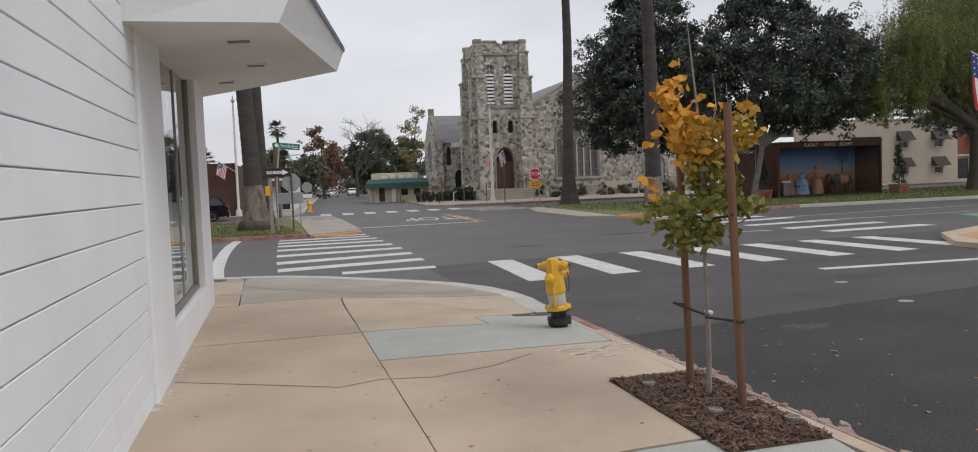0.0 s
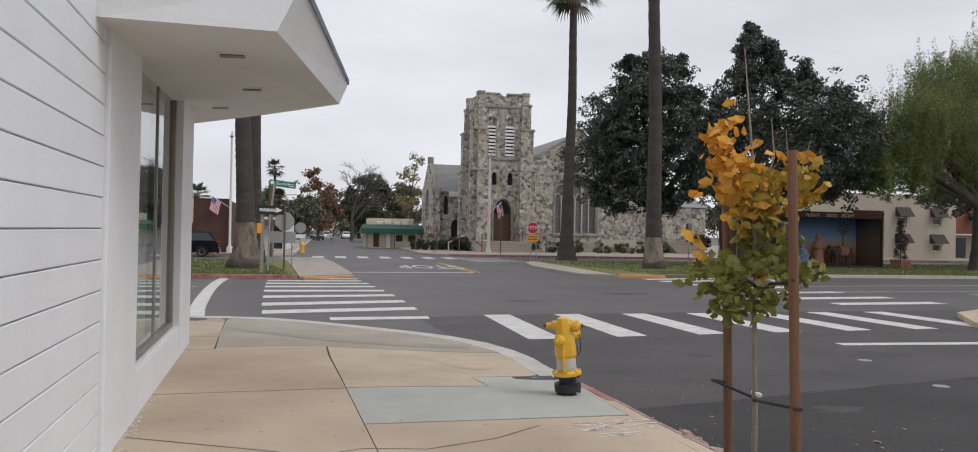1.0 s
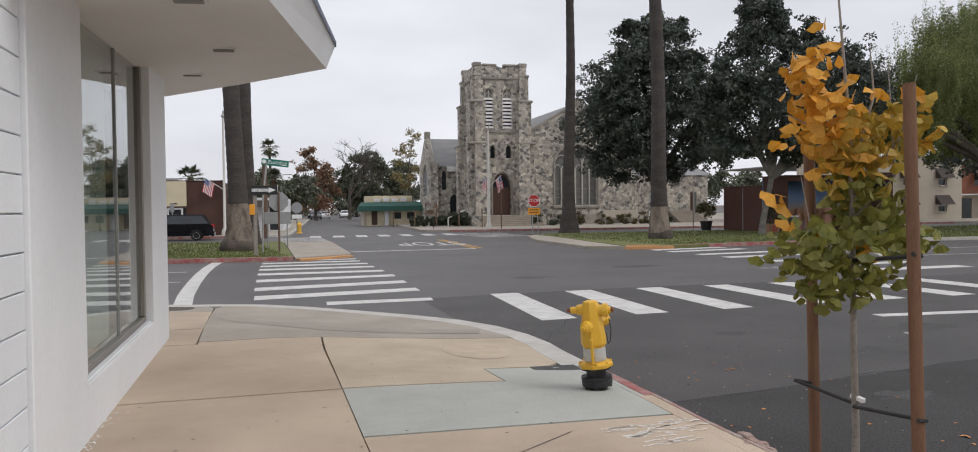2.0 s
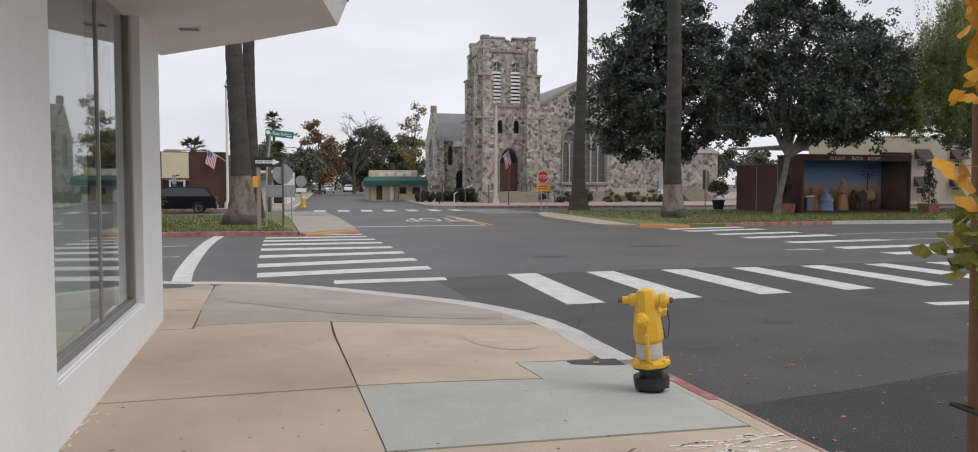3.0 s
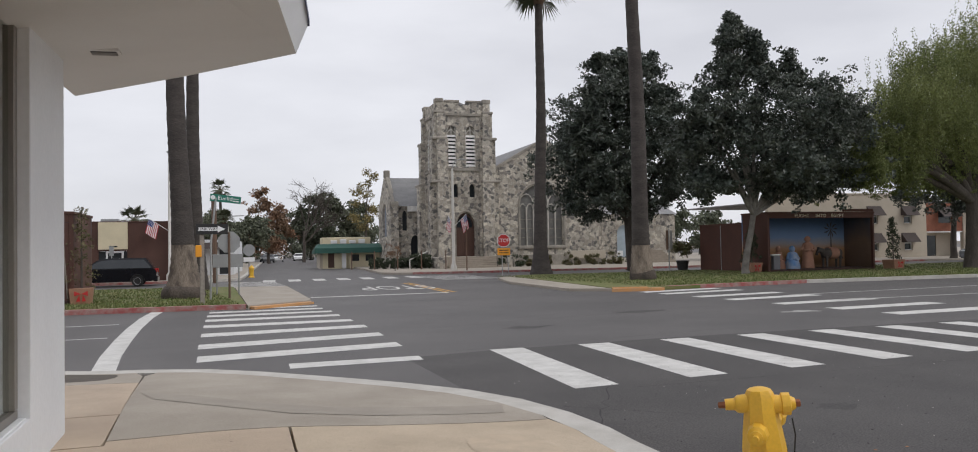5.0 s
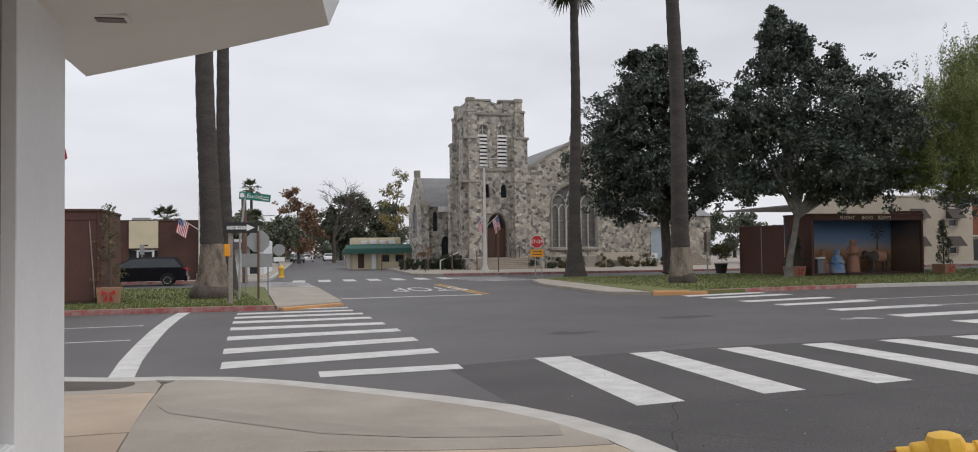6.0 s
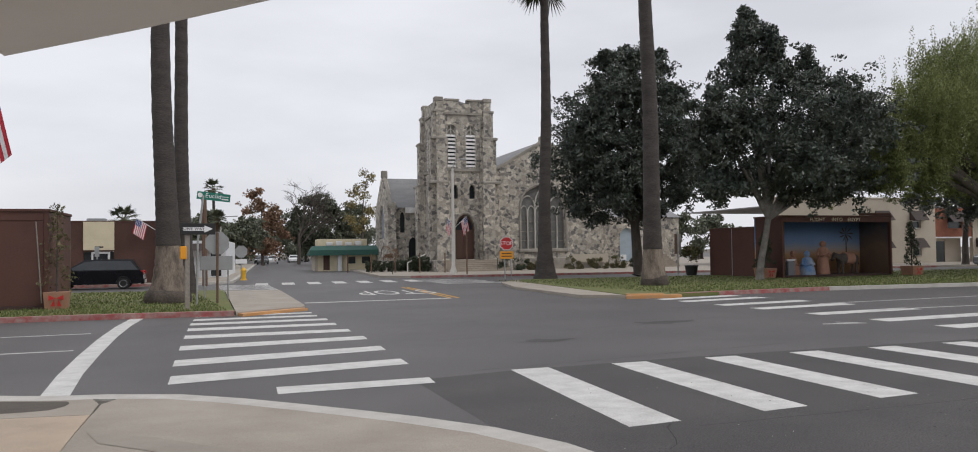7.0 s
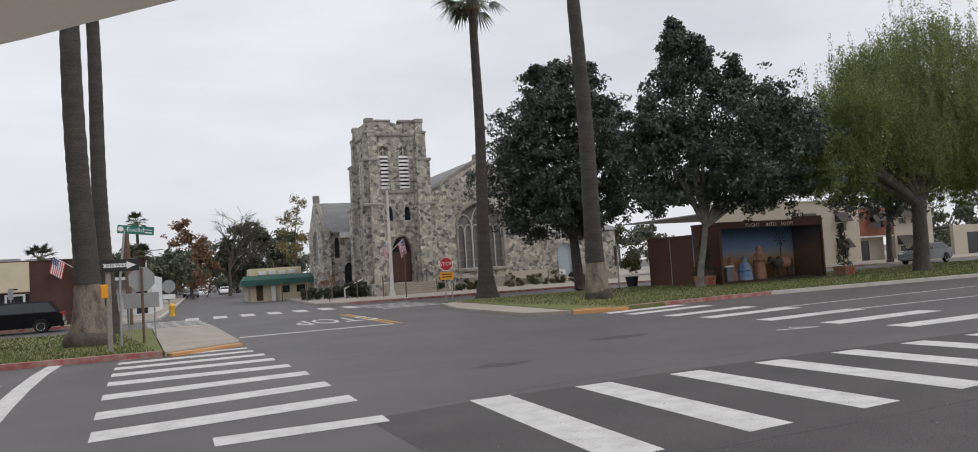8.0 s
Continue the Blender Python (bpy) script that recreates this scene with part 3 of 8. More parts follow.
# pavement at the near corner: a bed, and slabs laid on it
bed = [(-0.3 + 0.092 * (-20 - 12.25), -20), *inset(KERB, 0.3), (-40, 14), (-1.5, 12.4), (0.0, 12.2)]
pavement = setting("pavement", Geo().prism([p for p in finer(bed, 1.0)], -0.05, lambda x, y: walk_z(x, y) - 0.035), M_DARKJOINT, "concrete pavement at the street corner with a kerb ramp", "pavement")


def kerb_run(name, line, width, top, material, parent, label="", lip=0.02):
    """A kerb along a line: its face leans a little, its edge is rounded."""
    line = finer(line, 0.5)
    a, b, c = line, inset(line, lip), inset(line, width)
    g = Geo()
    n = len(line)
    tops = [top(*p) if callable(top) else top for p in line]
    vs = [(x, y, -0.03) for x, y in a] + [(a[i][0], a[i][1], max(tops[i] - 0.025, 0.004)) for i in range(n)] + [(b[i][0], b[i][1], tops[i]) for i in range(n)] + [(c[i][0], c[i][1], tops[i]) for i in range(n)] + [(x, y, -0.03) for x, y in c]
    fs = [(k * n + i, k * n + i + 1, (k + 1) * n + i + 1, (k + 1) * n + i) for k in range(4) for i in range(n - 1)]
    fs += [tuple(k * n for k in range(5)), tuple(k * n + n - 1 for k in range(4, -1, -1))]
    g.poly(vs, fs)
    return part(name, g, material, parent, label)


def cut(line, y0, y1):
    return [p for p in finer(line, 0.25) if y0 <= p[1] <= y1 and p[0] > -1]


kerb_top = lambda x, y: walk_z(x, y) - 0.004 if y > 7 else 0.196
kerb_run("kerb", [p for p in KERB if p[1] < 3.0], 0.30, kerb_top, M_KERB, pavement)
kerb_run("kerb", cut(KERB, 2.9, 8.0), 0.17, kerb_top, M_TAN, pavement, "weathered concrete kerb")
kerb_run("kerb", cut(KERB, 7.75, 9.4), 0.17, kerb_top, M_BLUEGREY, pavement, "weathered concrete kerb")
kerb_lip = lambda x, y: kerb_top(x, y) + 0.004
kerb_run("kerb_paint", cut([(x + 0.004, y) for x, y in KERB], 2.9, 8.0), 0.055, kerb_lip, M_KERB_PINK, pavement, "chipped edge with faded red paint")
kerb_run("kerb_paint", cut([(x + 0.004, y) for x, y in KERB], 7.75, 9.4), 0.12, kerb_lip, M_KERB_RED, pavement, "kerb edge painted red")
kerb_run("kerb", [p for p in finer(KERB, 0.25) if p[1] > 9.35], 0.34, kerb_top, M_KERB, pavement)

# slabs
J = 0.012


def shrink(pts, gap):
    """The polygon with every side moved inwards by gap."""
    area = sum(p[0] * q[1] - q[0] * p[1] for p, q in zip(pts, pts[1:] + pts[:1]))
    pts = pts if area > 0 else pts[::-1]
    out = []
    for i, p in enumerate(pts):
        a, p, b = Vector(pts[i - 1]), Vector(p), Vector(pts[(i + 1) % len(pts)])
        u, v = (p - a).normalized(), (b - p).normalized()
        n1, n2 = Vector((-u.y, u.x)), Vector((-v.y, v.x))
        m = (n1 + n2) / max(0.3, 1 + n1.dot(n2))
        out.append(tuple(p + m * gap))
    return out


def draped(pts, lift=0.0, skirt=0.12):
    """A polygon laid on the pavement's surface, cut fine enough to follow it."""
    bm = bmesh.new()
    f = bm.faces.new([bm.verts.new((x, y, 0)) for x, y in pts])
    bmesh.ops.triangulate(bm, faces=[f])
    for _ in range(6):
        long = [e for e in bm.edges if e.calc_length() > 0.28 and max(v.co.y for v in e.verts) > 7]
        if long:
            bmesh.ops.subdivide_edges(bm, edges=long, cuts=1)
            bmesh.ops.triangulate(bm, faces=[f for f in bm.faces if len(f.verts) > 3])
    rim = [e for e in bm.edges if e.is_boundary]
    for v in bm.verts:
        v.co.z = walk_z(v.co.x, v.co.y) + lift
    if skirt:
        got = bmesh.ops.extrude_edge_only(bm, edges=rim)
        for v in got["geom"]:
            if isinstance(v, bmesh.types.BMVert):
                v.co.z -= skirt
    bm.verts.index_update()
    g = Geo().poly([v.co[:] for v in bm.verts], [[v.index for v in f.verts] for f in bm.faces])
    bm.free()
    return g


def slab(pts, material, label="", gap=0.0048):
    return part("slab", draped(shrink(pts, gap)), material, pavement, label)


def wall_x(y):
    return 0.03 + 0.092 * (y - 12.75)


def joint_x(y):
    return 1.28 + 0.0845 * (y - 4.787)


def edge_x(y, d=0.31):
    """The inner edge of the kerb at y, on the stretch along the side street."""
    for a, b in zip(KERB, KERB[1:]):
        if a[1] <= y <= b[1]:
            return a[0] + (b[0] - a[0]) * (y - a[1]) / (b[1] - a[1]) - d
    return KERB[0][0]


ins = inset(finer(KERB, 0.25), 0.35)
corner = [p for p in ins if p[1] >= 12.0 and p[0] > 0.95]
slab([(0.47, 12.25), (1.94, 12.2), (2.63, 12.09), (4.40, 11.985), *corner, (0.80, 17.0)], M_GREY, "grey concrete ramp slab")
slab([(joint_x(9.08), 9.08), (3.12, 8.9), (3.2, 9.69), (3.95, 9.73), *[p for p in ins if 9.74 < p[1] < 11.9], (4.40, 11.965), (2.63, 12.075), (1.945, 12.18), (1.845, 11.35)], M_TAN_PALE, "tan concrete slab with a round patch")
slab([(joint_x(7.50), 7.50), (edge_x(7.2, .18), 7.20), *[(edge_x(y, .18), y) for y in (7.6, 8.1, 8.7, 9.3)], *[p for p in ins if 9.4 < p[1] < 9.7], (3.2, 9.67), (3.12, 8.88), (joint_x(9.05), 9.05)], M_BLUEGREY, "blue-grey concrete slab round a hydrant")
slab([(joint_x(4.28), 4.28), (2.86, 4.25), (3.03, 5.78), (edge_x(5.7, .18), 5.72), (edge_x(7.17, .18), 7.17), (joint_x(7.475), 7.475)], M_TAN)
slab([(joint_x(2.4), 2.4), (edge_x(2.4), 2.4), (edge_x(3.0, .32), 3.0), (edge_x(3.88, .18), 3.90), (2.84, 3.95), (2.86, 4.22), (joint_x(4.25), 4.25)], M_BLUEGREY)
slab([(joint_x(-1), -1), (edge_x(-1), -1), (edge_x(2.38), 2.38), (joint_x(2.38), 2.38)], M_TAN)
slab([(wall_x(9.2), 9.2), (joint_x(9.06), 9.06), (1.832, 11.35), (1.93, 12.185), (0.47, 12.23), (0.46, 12.07), (wall_x(12.1), 12.1)], M_TAN)
slab([(wall_x(4.5), 4.5), (joint_x(4.3), 4.3), (joint_x(9.03), 9.03), (wall_x(9.17), 9.17)], M_TAN)
slab([(wall_x(-1), -1), (joint_x(-1), -1), (joint_x(4.27), 4.27), (wall_x(4.47), 4.47)], M_TAN)
slab([(wall_x(-8), -8), (edge_x(-7.9), -7.9), (edge_x(-1.03), -1.03), (wall_x(-1.03), -1.03)], M_TAN)
slab([(-2.2, 12.5), (0.0, 12.13), (0.44, 12.09), (0.46, 12.24), (0.55, 13.4), (-2.1, 13.6)], M_TAN)
slab([(-2.1, 13.62), (0.56, 13.42), (0.73, 16.1), (-1.9, 16.4)], M_TAN)
slab([(-1.9, 16.42), (0.73, 16.12), (0.78, 17.05), (0.70, 17.5), (-0.5, 17.8), (-1.8, 17.95)], M_GREY)
slab([(-12, 13.3), (-2.25, 12.5), (-1.95, 16.4), (-12, 17.4)], M_TAN)
slab([(-12, 17.42), (-1.95, 16.42), (-1.85, 17.95), (-12, 18.9)], M_GREY)
# worn darker band across the ramp and a round repair
part("worn_band", draped([(0.75, 14.9), (0.86, 14.3), (1.55, 13.45), (2.07, 12.85), (2.8, 12.56), (4.13, 12.42), (4.30, 12.85), (3.2, 12.98), (2.5, 13.15), (1.95, 13.6), (1.3, 14.45)], 0.004, 0), M_STAIN, pavement, "darker worn band")
ring = [(3.55 + 0.36 * math.cos(a), 10.95 + 0.55 * math.sin(a)) for a in [k * math.pi / 12 for k in range(24)]]
part("round_patch", draped(ring, 0.004, 0), mat("concrete_patch", (0.52, 0.42, 0.31), 0.85, (0.40, 0.33, 0.25), 4, 100, 0.7, 0.1), pavement, "round concrete repair")
# hairline crack and chalk marks
for line, w in (([(-0.3, 7.55), (0.5, 7.0), (1.0, 6.65), (1.35, 6.75), (1.8, 6.6), (2.4, 6.75), (2.9, 7.05)], 0.012),):
    for a, b in zip(line, line[1:]):
        part("crack", Geo().poly([(x, y, 0.2025) for x, y in strip(a, b, w)], [(0, 1, 2, 3)]), M_DARKJOINT, pavement)
for k in range(34):
    x, y, a = 3.1 + rnd.random() * 0.62, 6.52 + rnd.random() * 0.52, rnd.random() * 3.1
    a = a * .16 - .25
    smear = Geo()
    for q in range(4):
        l = 0.02 + rnd.random() * 0.05
        x2, y2 = x + l * math.cos(a), y + l * math.sin(a)
        smear.poly([(px, py, 0.2028) for px, py in strip((x, y), (x2, y2), 0.008 + rnd.random() * 0.02)], [(0, 1, 2, 3)])
        x, y, a = x2, y2 + rnd.uniform(-.012, .012), a + rnd.uniform(-.25, .25)
    part("chalk_mark", smear, M_CHALK, pavement, "smear of white paint")
for k in range(10):
    y = 4.9 + rnd.random() * 2.4
    a, l = rnd.random() * 3.1, 0.03 + rnd.random() * 0.05
    x = wall_x(y) + 0.04 + rnd.random() * 0.05
    part("chalk_mark", Geo().poly([(px, py, 0.2032) for px, py in strip((x, y), (x + l * math.cos(a), y + l * math.sin(a)), 0.008)], [(0, 1, 2, 3)]), M_CHALK, pavement, "smear of white paint")

# broken, faded red lumps of the old kerb
lump_r = random.Random(23)
lumps = Geo()
for k in range(46):
    y = lump_r.uniform(3.2, 6.9)
    x, q, h = edge_x(y, lump_r.uniform(-.05, .06)), lump_r.uniform(.03, .085), lump_r.uniform(.02, .05)
    ring_lo = [(x + q * .7 * math.cos(e) * lump_r.uniform(.75, 1.2), y + q * 1.3 * math.sin(e) * lump_r.uniform(.75, 1.2)) for e in [v * 1.047 for v in range(6)]]
    z0 = .17
    lumps.poly([(a, b, z0) for a, b in ring_lo] + [(x + (a - x) * .7, y + (b - y) * .7, z0 + h * lump_r.uniform(.7, 1.1)) for a, b in ring_lo],
               [(i, (i + 1) % 6, (i + 1) % 6 + 6, i + 6) for i in range(6)] + [tuple(range(6, 12))])
part("broken_edge", lumps, M_KERB_PINK, pavement, "crumbled kerb lumps with faded red paint")

# utility lid
lid = thing("utility_cover", "black utility box lid set flush in the pavement", "utility cover", (3.91, 9.46, walk_z(3.91, 9.46)), -8)
part("lid", Geo().box(-0.24, -0.14, -0.02, 0.24, 0.14, 0.008, 0.006), M_BLACK, lid)
part("lifting_eye", Geo().box(-0.03, -0.015, 0.008, 0.03, 0.015, 0.014, 0.002), M_STEEL, lid)

# ---- road markings, each bar a piece of its own ----
def mark(pts, material=M_PAINT_W, label="", z=0.004, name="marking"):
    return part(name, Geo().poly([(x, y, z) for x, y in pts], [tuple(range(len(pts)))]), material, road, label)


for (xl, yl), (xr, yr), w in (((2.765, 16.96), (4.87, 17.05), 0.55), ((1.56, 18.4), (5.12, 19.0), 0.78), ((1.70, 20.23), (5.33, 20.9), 0.78), ((1.90, 22.4), (5.52, 22.8), 0.76), ((2.10, 24.5), (5.62, 24.5), 0.74),
                             ((2.27, 26.25), (5.72, 26.25), 0.70), ((2.42, 27.75), (5.84, 27.75), 0.66), ((2.59, 29.15), (5.86, 29.1), 0.6), ((2.73, 30.4), (5.95, 30.3), 0.5)):
    mark([(xl, yl), (xr - 0.08, yr - w * 0.35), (xr, yr + w * 0.5), (xl + 0.07, yl + w)])
for k in range(7):
    xn, xf = 6.17 + 1.69 * k, 6.16 + 1.62 * k
    yn, yf = 13.46 - 0.01 * k * k, 17.42 - 0.155 * k
    mark([(xn - 0.62, yn), (xn, yn), (xf + 0.60, yf - 0.05), (xf, yf)])
for k, y in enumerate((18.2, 20.0, 22.1, 24.3, 26.0, 28.0, 29.3, 30.4)):
    x0 = 16.9 + 0.06 * (y - 18)
    mark([(x0, y), (x0 + 3.7, y - 0.2 + 0.1 * k), (x0 + 3.75, y + 0.45 + 0.1 * k), (x0 + 0.1, y + 0.65)])
curve = [(0.25, 18.1), (0.30, 20.0), (0.45, 22.6), (0.66, 25.5), (0.95, 28.5), (1.28, 30.9)]
mark([(x - 0.17, y) for x, y in curve] + [(x + 0.17, y) for x, y in reversed(curve)], label="curved white edge line")
for a, b in (((-60, 29.6), (0.3, 26.8)), ((-60, 26.4), (0.15, 23.4))):
    mark(strip(a, b, 0.12))
mark(strip((6.63, 35.0), (11.95, 34.7), 0.35), label="white stop line")
mark(strip((13.3, 44.8), (12.0, 34.8), 0.13), M_PAINT_Y)
mark(strip((13.55, 44.8), (12.3, 34.8), 0.13), M_PAINT_Y)
word = lettering("stop_legend", "STOP", 2.9, M_PAINT_W, road, pose(11.55, 40.4, 0.006, 0, 0, 172) @ Matrix.Diagonal((0.47, 1.75, 0.5, 1)), "worn white road lettering")
for a, b, w in (((20.3, 25.2), (120, 23.2), 0.12), ((19.4, 22.6), (120, 14.5), 0.12), ((10.6, 11.75), (16.5, 10.7), 0.28)):
    mark(strip(a, b, w))
mark([(24.5, 19.6), (31, 19.0), (32, 20.6), (25.2, 21.2)], M_PAINT_GREEN, "green bicycle box")
mark(strip((15.3, 20.3), (16.3, 20.0), 0.12))
mark(strip((16.3, 20.0), (15.9, 20.5), 0.1))
for k in range(7):
    mark([(7.3 + 1.45 * k, 52.2 - 0.12 * k), (8.0 + 1.45 * k, 52.1 - 0.12 * k), (8.5 + 1.45 * k, 55.4 - 0.12 * k), (7.8 + 1.45 * k, 55.5 - 0.12 * k)])
for k in range(6):
    mark(strip((5.0 + 0.1 * k, 46.6 + 1.3 * k), (7.6 + 0.1 * k, 46.4 + 1.3 * k), 0.45))
for k in range(5):
    mark(strip((16.5 + 0.1 * k, 47.6 + 1.5 * k), (20 + 0.1 * k, 47.2 + 1.5 * k), 0.45))
# asphalt seams and repairs
mark([(-1, -40), (60, -40), (60, 11.5), (9.93, 8.69), (4.05, 8.12), (3.2, 0)], M_ASPHALT_SIDE, "grey asphalt of the side street", 0.002, "surfacing")
mark([(4.05, 8.12), (9.93, 8.69), (60, 11.5), (60, 12.6), (14.4, 16.85), (9.4, 17.3), (6.1, 17.35), (4.6, 17.2), (4.2, 12.0)], M_ASPHALT_OLD, "darker asphalt under a crossing", 0.002, "surfacing")
seam_r = random.Random(4)
for a, b, w in (((4.2, 8.14), (9.93, 8.69), 0.026), ((9.93, 8.69), (20, 9.25), 0.03), ((4.9, 12.6), (5.9, 11.5), 0.015), ((4.3, 11.0), (6.0, 13.4), 0.012), ((5.6, 17.6), (12, 18.0), 0.015), ((6.5, 21.5), (15, 23.0), 0.015), ((6.2, 13.2), (13.5, 12.6), 0.012), ((5.8, 24.6), (17, 26.4), 0.016), ((4.9, 5.2), (9.5, 5.9), 0.012), ((8.2, 30.5), (16.8, 30.2), 0.018)):
    run = [(a[0] + (b[0] - a[0]) * k / 14 + seam_r.gauss(0, .025) * (0 < k < 14), a[1] + (b[1] - a[1]) * k / 14 + seam_r.gauss(0, .025) * (0 < k < 14)) for k in range(15)]
    seam = Geo()
    for p, q in zip(run, run[1:]):
        seam.poly([(x, y, 0.0032) for x, y in strip(p, q, w * seam_r.uniform(.5, 1.3))], [(0, 1, 2, 3)])
    part("seam", seam, M_TAR, road, "dark sealed crack")
mark([(4.8, 12.0), (5.2, 13.0), (5.8, 12.5), (5.5, 10.6), (4.9, 10.2)], M_ASPHALT_OLD, "darker asphalt repair", 0.003, "patch")

scuff_r = random.Random(41)
for x, y, q in ((8.3, 9.4, .55), (6.6, 7.6, .35), (10.2, 10.6, .7), (7.4, 11.2, .3), (9.0, 6.6, .5), (5.6, 10.2, .25), (11.8, 9.2, .6), (12.6, 22.5, .8), (8.4, 20.5, .6)):
    ring = [(x + q * math.cos(e) * scuff_r.uniform(.5, 1.2), y + q * .55 * math.sin(e) * scuff_r.uniform(.5, 1.2)) for e in [v * .314 for v in range(20)]]
    mark(ring, M_ASPHALT_OLD if y > 15 else M_SCUFF, "dark worn spot", 0.0034, "worn_spot")

# ---- medians ----
def median(name, outline, label, kerb_mat=M_KERB):
    m = setting(name, Geo().prism(outline, -0.03, 0.13), M_GRASS, label, "median")
    return m


MED_L = [(-120, 43.0), (-30, 34.0), (-1.87, 31.2), (-0.6, 31.1), (2.5, 30.6), (3.75, 30.25), (4.9, 44.6), (-2, 46.6), (-120, 58)]
MED_R = [(17.2, 31.0), (18.4, 30.4), (26.5, 30.6), (40, 28.6), (60, 26.7), (160, 17), (160, 33), (60, 42.5), (33, 45.5), (20.8, 47.0), (19.6, 44.0)]
med_l = median("median_1", MED_L, "grass strip between the two carriageways")
med_r = median("median_2", MED_R, "grass strip with tall palms and trees between carriageways")


def kerb_edge(line, width, parent, material, label=""):
    """A kerb just outside a raised area's edge (the area on its left)."""
    g = Geo()
    a, b = inset(line, -0.02), inset(line, width)
    for i in range(len(line) - 1):
        g.poly([(*a[i], -0.03), (*a[i + 1], -0.03), (*a[i + 1], 0.145), (*a[i], 0.145), (*b[i], 0.145), (*b[i + 1], 0.145)], [(0, 1, 2, 3), (3, 2, 5, 4)])
    return part("kerb", g, material, parent, label)


kerb_edge([(-120, 43.0), (-30, 34.0), (-1.87, 31.2), (-0.6, 31.1), (2.5, 30.6), (3.75, 30.25)], 0.2, med_l, M_KERB_RED, "kerb painted red")
kerb_edge([(17.2, 31.0), (18.4, 30.4)], 0.25, med_r, M_RAMP_ORANGE, "orange painted kerb")
kerb_edge([(19.4, 30.45), (26.5, 30.6)], 0.2, med_r, M_KERB_RED, "kerb painted red")
kerb_edge([(26.5, 30.6), (40, 28.6), (60, 26.7), (160, 17)], 0.2, med_r, M_KERB)
# concrete crossings through the medians
part("slab", Geo().prism([(3.8, 30.3), (5.9, 31.6), (6.1, 32.3), (7.2, 43.6), (4.95, 44.5)], -0.02, 0.11), M_GREY, med_l, "worn concrete path slab")
part("ramp_lip", Geo().prism([(3.95, 29.95), (6.0, 31.3), (5.9, 31.7), (3.85, 30.4)], -0.02, 0.075), M_RAMP_ORANGE, med_l, "orange ramp edge")
part("slab", Geo().prism([(15.9, 32.0), (17.15, 30.95), (19.7, 44.0), (20.7, 47.0), (18.6, 44.6), (16.9, 39.5)], -0.02, 0.11), M_GREY, med_r, "worn concrete path slab")
part("ramp_lip", Geo().prism([(16.9, 30.55), (18.9, 30.05), (19.0, 30.4), (17.3, 31.0)], -0.02, 0.12), M_RAMP_ORANGE, med_r, "orange ramp edge")

# grass blades along the medians' near parts
gr = np.random.RandomState(3)


def blades(name, x0, x1, yf, yb, count, label):
    x = gr.uniform(x0, x1, count)
    f, b = np.array([yf(v) for v in x]), np.array([yb(v) for v in x])
    y = f + (b - f) * gr.uniform(0, 1, count) ** 1.5
    h, a = gr.uniform(0.03, 0.09, count), gr.uniform(0, 6.28, count)
    w = gr.uniform(0.012, 0.03, count)
    v = np.stack([np.c_[x - w * np.cos(a), y - w * np.sin(a), np.full(count, .128)], np.c_[x + w * np.cos(a), y + w * np.sin(a), np.full(count, .128)],
                  np.c_[x + gr.normal(0, .02, count), y + gr.normal(0, .02, count), .13 + h]], 1).reshape(-1, 3)
    g = Geo()
    g.v, g.f = v.tolist(), np.arange(3 * count).reshape(-1, 3).tolist()
    return tagged(part(name, g, M_BLADE), label, "grass", "", "stuff")


blades("grass", -12, 3.6, lambda x: 31.5 - 0.1 * x * (x < 0) - 0.2 * x * (x > 0), lambda x: 45.5 - 0.12 * x, 16000, "short green and straw-coloured grass on the median")
blades("grass", 19, 62, lambda x: 30.9 if x < 27 else 30.9 - 0.13 * (x - 27), lambda x: 45.5 - 0.09 * (x - 25), 30000, "short green and straw-coloured grass on the median")

# far pavements
far_l = setting("pavement_far_1", Geo().prism([(-120, 66), (-2, 55.6), (4.5, 55.0), (6.6, 56.6), (7.2, 60), (19.5, 140), (12, 140), (-2, 75), (-120, 85)], -0.03, 0.14), M_GREY, "concrete pavement on the far side of the avenue", "pavement")
far_r = setting("pavement_far_2", Geo().prism([(16.6, 60), (17.4, 58.4), (20, 57.2), (33, 54.5), (60, 51), (160, 41), (160, 120), (29.5, 140), (19.5, 78)], -0.03, 0.14), M_GREY, "concrete pavement before a stone church", "pavement")
kerb_edge([(-120, 66), (-2, 55.6), (4.5, 55.0)], 0.2, far_l, M_KERB_RED, "kerb painted red")
kerb_edge([(18.2, 58.0), (20, 57.2), (33, 54.5), (60, 51)], 0.2, far_r, M_KERB_RED, "kerb painted red")
kerb_edge([(4.5, 55.0), (6.6, 56.6), (7.2, 60), (19.5, 140)], 0.2, far_l, M_KERB)
# the corner across the side street
near_r = setting("pavement_near_2", Geo().prism([(11.5, -20), (14.6, 8), (15.1, 11), (15.6, 13.2), (17.3, 15.0), (20, 16.0), (60, 12.5), (60, -20)], -0.03, 0.12), M_TAN, "concrete pavement corner with an orange ramp plate", "pavement")
part("ramp_plate", Geo().prism([(16.3, 13.2), (17.6, 13.5), (18.3, 14.6), (16.9, 14.2)], 0.10, 0.126), M_RAMP_ORANGE, near_r, "orange tactile plate")
from mathutils.bvhtree import BVHTree



